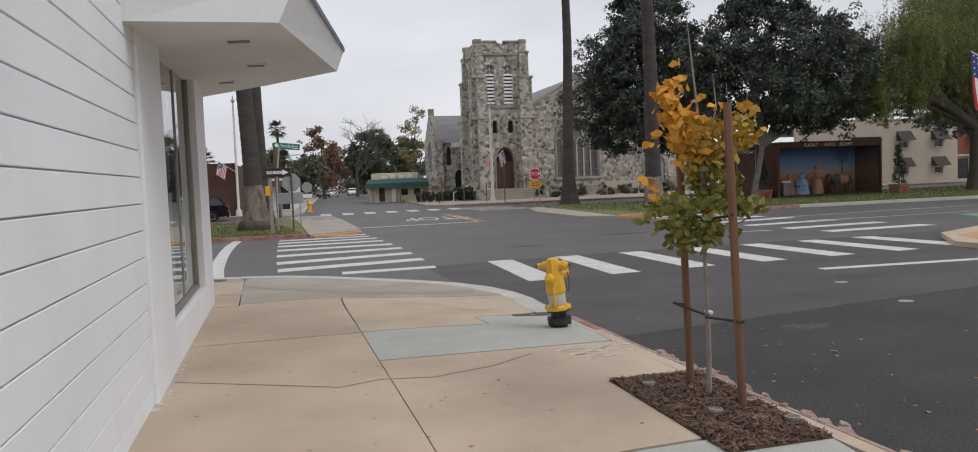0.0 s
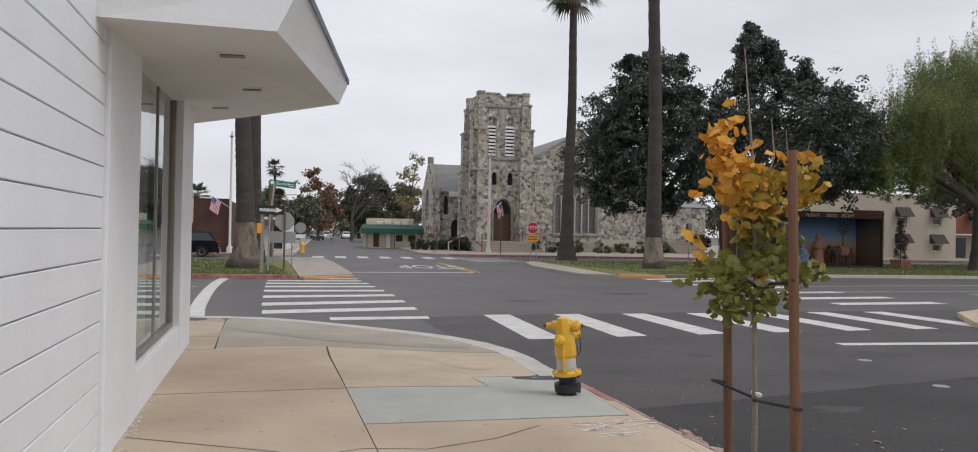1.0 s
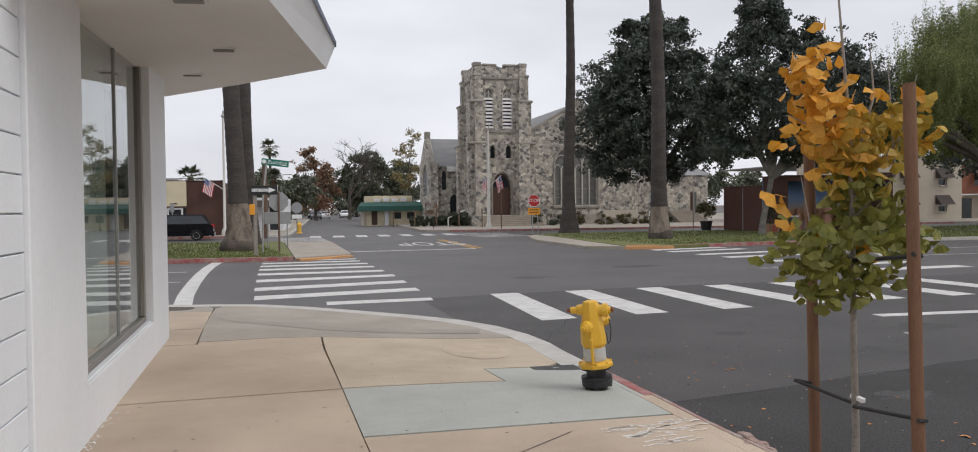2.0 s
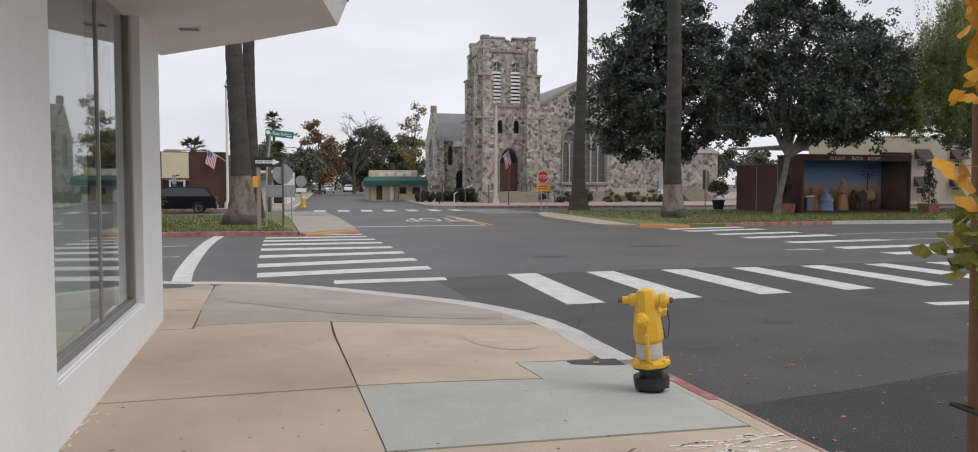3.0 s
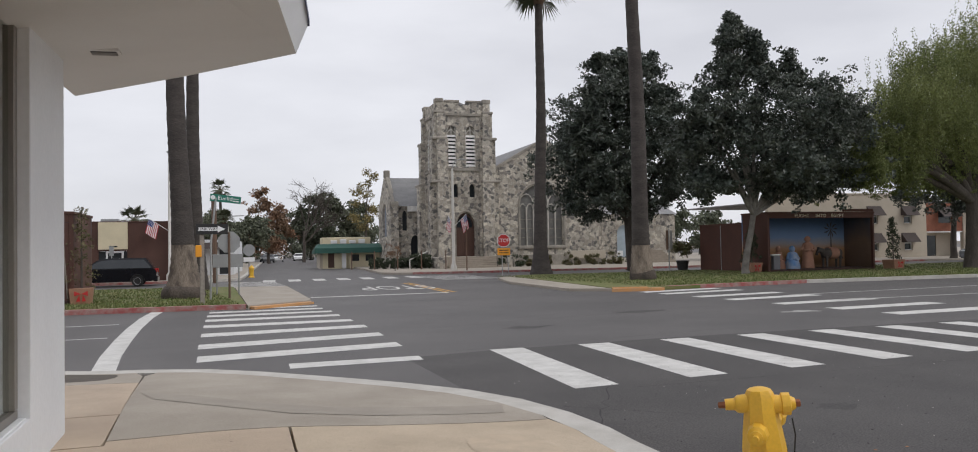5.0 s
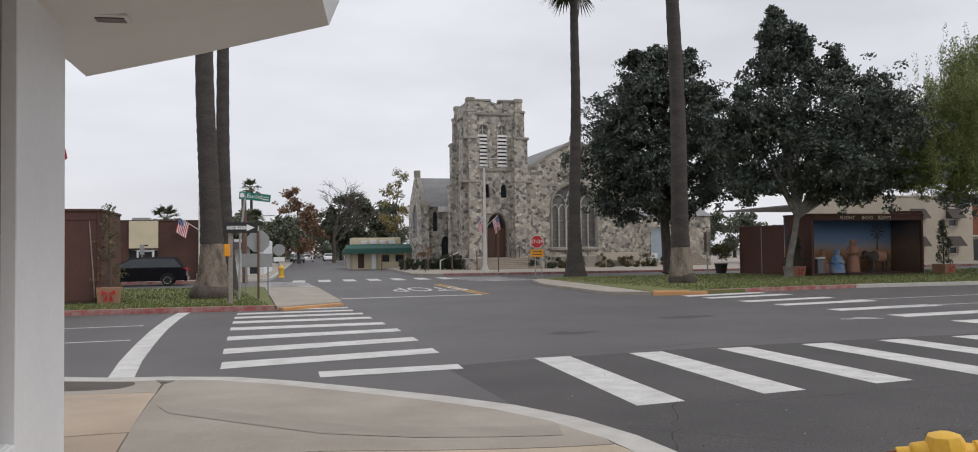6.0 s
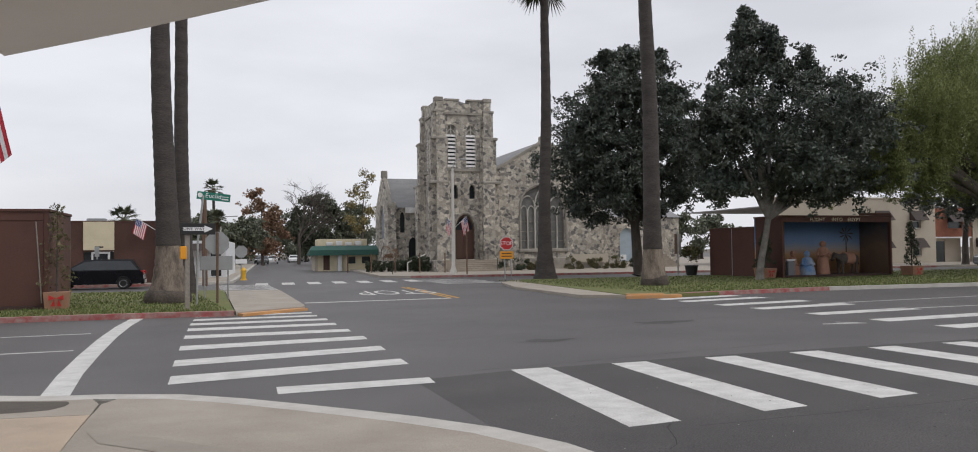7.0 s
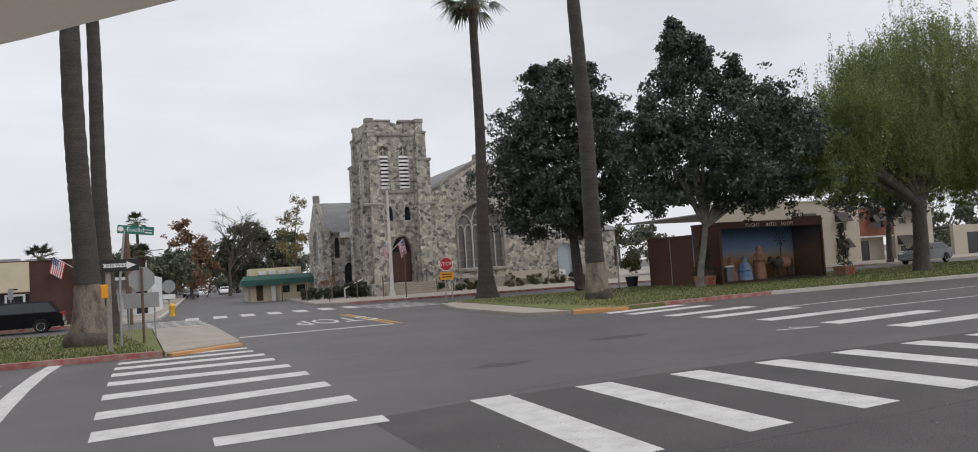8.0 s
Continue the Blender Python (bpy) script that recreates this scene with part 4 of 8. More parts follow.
# ---- the white shop at the corner ----
SHOP_Z = 0.2
shop = thing("shop_building", "white shop with board siding, a large window and a wedge-shaped canopy", "building", (0.11, 12.75, 0), -5.2)
# local: y runs along the wall (0 at the corner), x points to the pavement
TOP = 4.6
part("wall", Geo().box(-0.25, -40, 0, -0.03, -5.92, TOP), M_WHITE, shop)
for k in range(21):
    z0 = 0.13 + 0.207 * k
    z1 = z0 + 0.207
    part("siding_board", Geo().box(-0.035, -16, z0, 0.0, -5.92, z1 - 0.009, 0.004), M_WHITE_ROUGH, shop)
part("pilaster", Geo().box(-0.25, -5.915, 0.12, 0.03, -4.60, 3.7, 0.006), M_WHITE, shop, "plain white pier")
part("pilaster", Geo().box(-0.25, -1.30, 0.12, 0.03, 0.0, 3.7, 0.006), M_WHITE, shop, "plain white pier")
part("sill_wall", Geo().box(-0.25, -4.595, 0.12, 0.028, -1.305, 0.58, 0.006), M_WHITE, shop)
part("end_wall", Geo().box(-14, -0.22, 0.12, -0.255, 0.0, 3.7), M_WHITE, shop)
part("upper_wall", Geo().box(-14, -5.91, 3.72, -0.02, -0.01, TOP), M_WHITE, shop)
part("back_wall", Geo().box(-14.2, -40, 0, -14.0, 0, TOP), M_WHITE, shop)
part("roof", Geo().box(-14.2, -40, TOP, 0.0, 0.0, TOP + 0.15), M_SLATE, shop)
# room made up behind the glass, its surfaces coloured dark in place of shade
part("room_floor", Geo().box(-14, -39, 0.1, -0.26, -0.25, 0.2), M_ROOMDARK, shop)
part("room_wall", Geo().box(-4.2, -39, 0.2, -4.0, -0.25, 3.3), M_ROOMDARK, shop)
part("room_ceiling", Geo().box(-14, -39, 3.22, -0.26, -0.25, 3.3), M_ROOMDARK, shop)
win = part("window_frame", Geo().box(-0.13, -4.59, 0.585, -0.05, -1.31, 0.645, 0.004).box(-0.13, -4.59, 0.65, -0.05, -4.54, 3.65, 0.004).box(-0.13, -1.40, 0.65, -0.05, -1.31, 3.65, 0.004), M_ALU, shop, "bronze aluminium window frame")
part("mullion", Geo().box(-0.105, -2.742, 0.65, -0.07, -2.722, 3.65, 0.003), M_STEEL, win, "thin pale metal mullion")
for p0, p1 in ((-4.54, -2.743), (-2.721, -1.40)):
    p = part("pane", Geo().box(-0.092, p0, 0.65, -0.086, p1, 3.65), M_GLASS, win, "reflecting shop window pane")
    p.visible_shadow = False
part("window_film", Geo().box(-0.20, -4.54, 0.65, -0.17, -2.74, 3.6), M_BLIND, win, "pale green screen behind the glass")
part("window_film", Geo().box(-0.60, -2.70, 0.2, -0.57, -1.2, 1.3), M_BLIND, win, "pale green screen behind the glass")
part("sill", Geo().box(-0.05, -4.59, 0.56, 0.0, -1.31, 0.588, 0.004), M_WHITE, win)
# canopy: a soffit that rises outwards, a leaning fascia and a dark edge
inv = shop.matrix_basis.inverted()
CAN = [(-0.43, 6.50, 3.12), (0.65, 6.50, 3.14), (2.17, 12.94, 3.68), (1.15, 13.90, 3.57), (0.10, 14.85, 3.48)]
lo = [inv @ Vector(p) for p in CAN]
lo = [Vector((-0.2, lo[0].y, lo[0].z)), *lo, Vector((-0.2, lo[-1].y, lo[-1].z))]
up = [p + Vector((0.0, 0, 0.40)) for p in lo]
for i, (dx, dy) in ((2, (0.16, 0.02)), (3, (0.14, 0.14)), (4, (0.08, 0.14)), (1, (0.0, -0.06))):
    up[i] += Vector((dx, dy, -0.05 if i > 1 else 0))
n = len(lo)
soffit = Geo().poly([*lo, *[p + Vector((0, 0, 0.03)) for p in lo]], [tuple(range(n - 1, -1, -1)), tuple(range(n, 2 * n))])
canopy = part("canopy", soffit, M_SOFFIT, shop, "white plastered canopy soffit")
fas = Geo()
fas.poly([*lo, *up], [(i, i + 1, i + 1 + n, i + n) for i in range(n - 1)] + [tuple(range(n, 2 * n))])
part("fascia", fas, M_WHITE, canopy)
trim_up = [p + Vector((0, 0, 0.06)) for p in up]
out = [p + (p - Vector((0, -3, p.z))).normalized() * 0.025 for p in up]
tg = Geo()
for i in range(n - 1):
    a, b = out[i], out[i + 1]
    tg.poly([a - Vector((0, 0, .02)), b - Vector((0, 0, .02)), b + Vector((0, 0, .05)), a + Vector((0, 0, .05)), trim_up[i], trim_up[i + 1], up[i], up[i + 1]],
            [(0, 1, 2, 3), (3, 2, 5, 4), (0, 6, 7, 1)])
part("edge_trim", tg, M_NAVY, canopy, "dark blue metal edge")


soffit_tree = BVHTree.FromPolygons(lo, [tuple(range(n))])
for x, y in ((0.425, 7.93), (0.76, 10.57), (0.47, 12.45)):
    at = inv @ Vector((x, y, 3.0))
    hit = soffit_tree.ray_cast(at, Vector((0, 0, 1)))[0]
    tilt = pose(hit.x, hit.y, hit.z, 3, -1.5, 0)
    # soffit vent; a black plate gives the shade behind its slats
    lamp = part("recessed_light", Geo().box(-0.125, -0.125, -0.012, 0.125, 0.125, 0.02, 0.004).moved(tilt), M_SOFFIT, canopy, "square slotted vent in the soffit")
    part("lens", Geo().box(-0.1, -0.085, -0.016, 0.1, 0.085, -0.010, 0.002).moved(tilt), M_BLACK, lamp, "black plate in place of the shade behind vent slats")
    for q in range(4):
        part("louvre", Geo().box(-0.1, -0.062 + 0.036 * q, -0.021, 0.1, -0.046 + 0.036 * q, -0.014, 0.001).moved(tilt), M_VENT, lamp)

# ---- the stone church ----
church = thing("church", "rubble-stone church with a square tower, louvred belfry and slate roofs", "church", (23.8, 68.7, 0), -6)
church.scale = (1.10, 1.072, 1.086)


def pieces(name, boxes, material, parent, label=""):
    g = Geo()
    for b in boxes:
        g.box(*b)
    return part(name, g, material, parent, label)


tower = part("tower_front", Geo().wall([(0.3, 0), (4.5, 0), (4.5, 12.9), (0.3, 12.9)],
    [arch(1.70, 3.28, 0.98, 3.17, 4.43), arch(1.04, 1.84, 8.02, 10.7, 11.3), arch(2.57, 3.40, 8.02, 10.7, 11.3), arch(2.83, 3.30, 5.63, 6.35, 6.70), arch(1.52, 1.92, 5.63, 6.35, 6.70)], 0.3, 0.85), M_STONE, church)
part("tower_back", Geo().box(0.3, 4.2, 0, 4.5, 4.75, 12.9), M_STONE, church)
side = Geo().wall([(0, 0), (3.9, 0), (3.9, 12.9), (0, 12.9)], [arch(0.85, 1.55, 8.02, 10.7, 11.3), arch(2.2, 2.9, 8.02, 10.7, 11.3), arch(1.6, 2.0, 5.6, 6.3, 6.7), arch(1.6, 2.0, 2.6, 3.3, 3.7)], 0, 0.5)
part("tower_side", side.moved(pose(0.3, 4.7, 0, 0, 0, -90)), M_STONE, church)
part("tower_side", Geo().box(4.0, 0.86, 0, 4.5, 4.2, 12.9), M_STONE, church)
part("tower_roof", Geo().box(0.8, 0.85, 12.2, 4.0, 4.2, 12.4), M_SLATE, church)
# corner buttresses in three stages with sloped heads
def buttress(x, y, sx, sy):
    g = Geo()
    for z0, z1, w, p in ((0, 6.8, 0.95, 0.66), (6.8, 10.2, 0.85, 0.48), (10.2, 12.3, 0.72, 0.26), (12.3, 13.15, 0.62, 0.10)):
        for (a0, a1), (b0, b1) in (((-p, w), (-p * 0.25, w * 0.8)), ((-p * 0.25, w * 0.8), (-p, w))):
            xs, ys = sorted((x + sx * a0, x + sx * a1)), sorted((y + sy * b0, y + sy * b1))
            g.box(xs[0], ys[0], z0, xs[1], ys[1], z1)
    return part("buttress", g, M_STONE, church)


def caps(x, y, sx, sy):
    for z, w, p in ((6.8, 0.98, 0.69), (10.2, 0.88, 0.51), (12.3, 0.75, 0.29), (13.15, 0.66, 0.14)):
        xs, ys = sorted((x - sx * p, x + sx * w * .8)), sorted((y - sy * p, y + sy * w * .8))
        part("buttress_cap", Geo().box(xs[0], ys[0], z - 0.08, xs[1], ys[1], z + (0.14 if z < 13 else 0.26), 0.05), M_TRIM, church)


for x, y, sx, sy in ((0.3, 0.3, 1, 1), (4.5, 0.3, -1, 1), (0.3, 4.75, 1, -1), (4.5, 4.75, -1, -1)):
    buttress(x, y, sx, sy)
    caps(x, y, sx, sy)
# string courses and parapet
for z, h, o in ((7.72, 0.22, 0.14), (12.08, 0.16, 0.10)):
    pieces("string_course", [(0.9, 0.3 - o, z, 3.9, 0.32, z + h), (0.3 - o, 0.9, z, 0.32, 4.1, z + h)], M_TRIM, church)
par = Geo().wall([(0.9, 12.9), (3.9, 12.9), (3.9, 13.25), (2.9, 13.1), (2.65, 13.1), (2.65, 12.95), (2.15, 12.95), (2.15, 13.1), (1.9, 13.1), (0.9, 13.25)], [], 0.3, 0.7)
part("parapet", par, M_STONE, church)
pieces("parapet_coping", [(0.95, 0.24, 13.16, 2.1, 0.74, 13.3), (2.7, 0.24, 13.16, 3.85, 0.74, 13.3)], M_TRIM, church)
part("parapet", Geo().box(0.3, 0.9, 12.9, 0.7, 4.1, 13.15), M_STONE, church)
part("tower_hatch", Geo().poly([(1.2, 1.2, 12.9), (3.6, 1.2, 12.9), (3.6, 3.6, 12.9), (1.2, 3.6, 12.9), (2.4, 1.4, 13.35), (2.4, 3.4, 13.35)], [(0, 1, 4), (1, 2, 5, 4), (2, 3, 5), (3, 0, 4, 5)]), M_SLATE, church)


def louvre(x0, x1, z0, z1, y, parent, turn=None):
    """Belfry opening: dark backing, white slats and a stone tracery head."""
    back = Geo().box(x0, y + 0.35, z0, x1, y + 0.4, z1 + 0.6)
    frame_g = Geo().tube([(x, y + 0.12, z) for x, z in arch(x0 + .03, x1 - .03, z0, z1 - .55, z1 + .02)], 0.05, 6)
    mid = (x0 + x1) / 2
    frame_g.tube([(mid, y + .12, z1 - 0.9), (mid, y + .12, z1 - .05)], 0.045, 6)
    for s in (-1, 1):
        frame_g.tube([(mid + s * (x1 - x0) / 2 * (1 - t), y + .12, z1 - .75 + .42 * math.sin(t * 1.57)) for t in (0, .25, .5, .75, 1)], 0.04, 6)
    head = Geo().wall(arch(x0 + .02, x1 - .02, z1 - .72, z1 - .5, z1 - .02), [], y + .2, y + .26)
    slats = []
    k = 0
    while z0 + 0.05 + 0.29 * k < z1 - 0.65:
        z = z0 + 0.05 + 0.29 * k
        slats.append(Geo().poly([(x0, y + .06, z), (x1, y + .06, z), (x1, y + .10, z + .17), (x0, y + .10, z + .17), (x0, y + .09, z - .01), (x1, y + .09, z - .01), (x1, y + .13, z + .16), (x0, y + .13, z + .16)],
                              [(0, 1, 2, 3), (5, 4, 7, 6), (0, 4, 5, 1), (3, 2, 6, 7), (0, 3, 7, 4), (1, 5, 6, 2)]))
        k += 1
    gs = [(back, M_DARKGLASS, "backing"), (frame_g, M_TRACERY, "tracery"), (head, M_TRIM, "head_panel"), *[(s, M_LOUVRE, "slat") for s in slats]]
    win_ob = None
    for g, m, nm in gs:
        if turn is not None:
            g.moved(turn)
        o = part("belfry_window" if win_ob is None else nm, g, m, parent if win_ob is None else win_ob, "" if nm != "slat" else "white louvre slat")
        win_ob = win_ob or o


louvre(1.04, 1.84, 8.02, 11.3, 0.3, church)
louvre(2.57, 3.40, 8.02, 11.3, 0.3, church)
turn_l = pose(0.3, 4.7, 0, 0, 0, -90)
louvre(0.85, 1.55, 8.02, 11.3, 0.0, church, turn_l)
louvre(2.2, 2.9, 8.02, 11.3, 0.0, church, turn_l)
for g in (Geo().box(2.83, 0.62, 5.6, 3.30, 0.68, 6.7), Geo().box(1.52, 0.62, 5.6, 1.92, 0.68, 6.7), Geo().box(1.6, 0.3, 5.5, 2.0, 0.35, 6.7).moved(turn_l), Geo().box(1.6, 0.3, 2.5, 2.0, 0.35, 3.7).moved(turn_l)):
    part("lancet_window", g, M_DARKGLASS, church)
# porch
door = part("door", Geo().wall(arch(1.72, 3.26, 0.98, 3.17, 4.40), [], 0.72, 0.80), M_DOORWOOD, church, "dark wooden double door under a pointed arch")
pieces("door_leaf_batten", [(1.82, 0.69, 1.05, 2.44, 0.72, 1.18), (2.54, 0.69, 1.05, 3.16, 0.72, 1.18), (1.82, 0.69, 2.1, 2.44, 0.72, 2.2), (2.54, 0.69, 2.1, 3.16, 0.72, 2.2), (2.46, 0.68, 1.0, 2.52, 0.72, 3.1), (1.75, 0.67, 3.1, 3.23, 0.72, 3.22)], M_DOORWOOD, door)
part("door_light", Geo().wall(arch(1.85, 3.13, 3.25, 3.3, 4.2), [], 0.70, 0.715), M_DARKGLASS, door)
part("arch_moulding", Geo().tube([(x, 0.32, z) for x, z in arch(1.62, 3.36, 0.98, 3.2, 4.55)], 0.09, 6), M_TRIM, church)
steps = thing("church_steps", "wide weathered stone steps up to a church door", "steps", (23.88, 68.7, 0), -6)
steps.scale = (1.10, 1.072, 1.05)
for k in range(6):
    part("step", Geo().box(0.2 - 0.0 * k, -2.9 + 0.42 * k, 0.1, 5.0, 0.7, 0.14 + 0.14 * (k + 1), 0.015), M_STEP, steps)
part("cheek_wall", Geo().box(-0.5, -2.6, 0.1, 0.15, 0.1, 1.0, 0.04), M_STONE, steps)
part("cheek_wall", Geo().box(5.05, -2.0, 0.1, 5.7, 0.1, 1.0, 0.04), M_STONE, steps)
part("handrail", Geo().tube([(3.9, -2.9, 0.2), (3.9, -2.9, 1.1), (3.9, -0.6, 1.9), (3.9, -0.6, 1.0)], 0.025, 6), M_BLACK, steps)
# nave gable
GX0, GX1, GP, GZ, EZ = 4.45, 14.1, 9.28, 10.35, 7.55
nave = part("gable_wall", Geo().wall([(GX0, 0), (GX1, 0), (GX1, EZ), (GP, GZ), (GX0, EZ)], [arch(7.22, 10.95, 1.75, 5.1, 6.75, 8)], 0.9, 1.45), M_STONE, church)
part("gable_coping", Geo().poly([(GX0 - .1, .82, EZ - .12), (GP, .82, GZ - .05), (GX1 + .1, .82, EZ - .12), (GX1 + .1, .82, EZ + .08), (GP, .82, GZ + .2), (GX0 - .1, .82, EZ + .08), (GX0 - .1, 1.5, EZ - .12), (GP, 1.5, GZ - .05), (GX1 + .1, 1.5, EZ - .12), (GX1 + .1, 1.5, EZ + .08), (GP, 1.5, GZ + .2), (GX0 - .1, 1.5, EZ + .08)],
     [(0, 1, 4, 5), (1, 2, 3, 4), (5, 4, 10, 11), (4, 3, 9, 10), (7, 6, 11, 10), (8, 7, 10, 9), (1, 0, 6, 7), (2, 1, 7, 8)]), M_TRIM, church)
part("gable_finial", Geo().box(GP - .35, .8, GZ - .05, GP + .35, 1.5, GZ + .42, 0.08), M_TRIM, church)
part("nave_roof", Geo().poly([(GX0 - .15, 1.4, EZ - .05), (GP, 1.4, GZ + .08), (GX1 + .15, 1.4, EZ - .05), (GX0 - .15, 22, EZ - .05), (GP, 22, GZ + .08), (GX1 + .15, 22, EZ - .05)], [(0, 1, 4, 3), (1, 2, 5, 4), (0, 3, 5, 2)]), M_SLATE, church)
part("nave_side", Geo().box(GX1 - .4, 1.45, 0, GX1, 22, EZ), M_STONE, church)
part("nave_side", Geo().box(GX0, 1.45, 0, GX0 + .4, 22, EZ), M_STONE, church)
bw = part("great_window", Geo().wall(arch(7.22, 10.95, 1.75, 5.1, 6.75, 8), [], 1.28, 1.32), M_LEADED, church, "leaded window in stone tracery")
for k in range(1, 6):
    x = 7.22 + 3.73 * k / 6
    w = 0.1 if k == 3 or k == 2 or k == 4 else 0.07
    part("mullion", Geo().box(x - w / 2, 1.12, 1.75, x + w / 2, 1.27, 4.9), M_TRACERY, bw)
for z in (2.35, 3.1, 3.85):
    part("glazing_bar", Geo().box(7.24, 1.2, z, 10.93, 1.27, z + 0.05), M_TRIM, bw)
for k in range(6):
    x0 = 7.22 + 3.73 * k / 6
    part("tracery", Geo().tube([(x, 1.18, z) for x, z in arch(x0 + .03, x0 + 3.73 / 6 - .03, 4.3, 4.6, 5.15, 4)], 0.045, 6), M_TRACERY, bw)
for k in range(3):
    x0 = 7.22 + 3.73 * k / 3
    part("tracery", Geo().tube([(x, 1.18, z) for x, z in arch(x0, x0 + 3.73 / 3, 4.7, 5.0, 5.95 if k != 1 else 6.5, 5)], 0.055, 6), M_TRACERY, bw)
part("window_moulding", Geo().tube([(x, 0.9, z) for x, z in arch(7.12, 11.05, 1.7, 5.1, 6.9, 8)], 0.1, 6), M_TRIM, bw)
part("window_sill", Geo().box(7.0, 0.75, 1.45, 11.15, 1.2, 1.72, 0.05), M_TRIM, bw)
part("plinth", Geo().box(4.9, 0.72, 0, 14.2, 0.92, 1.0, 0.03), M_TRIM, church)
part("notice_board", Geo().box(11.3, 0.3, 0.6, 14.4, 0.4, 1.25, 0.02), M_STUCCO, church)
# low wing
part("low_wing", Geo().wall([(14.05, 0), (22, 0), (22, 4.3), (14.05, 4.3)], [arch(16.4, 17.8, 0.6, 2.6, 3.4)], 2.2, 2.6), M_STONE, church)
part("wing_door", Geo().box(16.35, 2.42, 0.5, 17.85, 2.5, 3.5), mat("pale_blue_door", (0.42, 0.50, 0.56), 0.6, None, 2, 20, 0.4, 0.05), church)
part("low_roof", Geo().poly([(14, 2.1, 4.3), (22.2, 2.1, 4.3), (22.2, 8, 6.3), (14, 8, 6.3)], [(0, 1, 2, 3)]), M_SLATE, church)
part("wing_buttress", Geo().box(14.0, 1.4, 0, 14.7, 2.3, 4.4, 0.05), M_STONE, church)
pieces("wing_steps", [(17.9, -0.6 + 0.35 * k, 0.1, 20.4, 2.2, 0.25 + 0.15 * k) for k in range(7)], M_STEP, church)
# transept with its gable towards the side street
TV0, TV1, TP, TZ, TE, TU = 6.4, 12.2, 9.3, 7.9, 5.35, -2.3
tg_ = Geo().wall([(0, 0), (5.8, 0), (5.8, TE), (2.9, TZ + .1), (0, TE)], [arch(1.9, 3.9, 2.75, 4.6, 5.6), arch(1.0, 1.4, .9, 1.9, 2.3), arch(1.9, 2.3, .9, 1.9, 2.3), arch(2.7, 3.1, .9, 1.9, 2.3), arch(3.6, 4.0, .9, 1.9, 2.3)], 0, 0.5)
t_m = pose(TU, TV1, 0, 0, 0, -90)
part("transept_gable", tg_.moved(t_m), M_STONE, church)
part("transept_glass", Geo().box(0.9, 0.2, 0.8, 4.2, 0.24, 5.7).moved(t_m), M_BLUEGLASS, church)
part("transept_coping", Geo().tube([(TU + .25, TV0 - .05, TE), (TU + .25, TP, TZ + .15), (TU + .25, TV1 + .05, TE)], 0.2, 4), M_TRIM, church)
part("transept_finial", Geo().box(TU, TP - .25, TZ, TU + .5, TP + .25, TZ + .65, 0.05), M_TRIM, church)
part("transept_front", Geo().wall([(TU, 0), (5, 0), (5, TE), (TU, TE)], [arch(-1.3, -0.9, 3.2, 4.4, 4.9), arch(-0.6, 0.2, .5, 2.2, 2.8)], TV0, TV0 + .45), M_STONE, church)
part("transept_backing", Geo().box(-1.5, TV0 + .3, .3, .4, TV0 + .34, 5.1), M_DARKGLASS, church)
part("transept_pier", Geo().box(TU - .1, TV0 - .5, 0, TU + .6, TV0 + .2, TE + .3, .04), M_STONE, church)
part("transept_roof", Geo().poly([(TU + .3, TV0 - .2, TE - .1), (6, TV0 - .2, TE - .1), (6, TP, TZ), (TU + .3, TP, TZ), (TU + .3, TV1 + .2, TE - .1), (6, TV1 + .2, TE - .1)], [(0, 1, 2, 3), (3, 2, 5, 4)]), M_SLATE, church)
part("skylight", Geo().box(-0.9, TV0 - .35, TE - .55, 0.3, TV0 - .1, TE - .1), M_LOUVRE, church, "white gutter box")

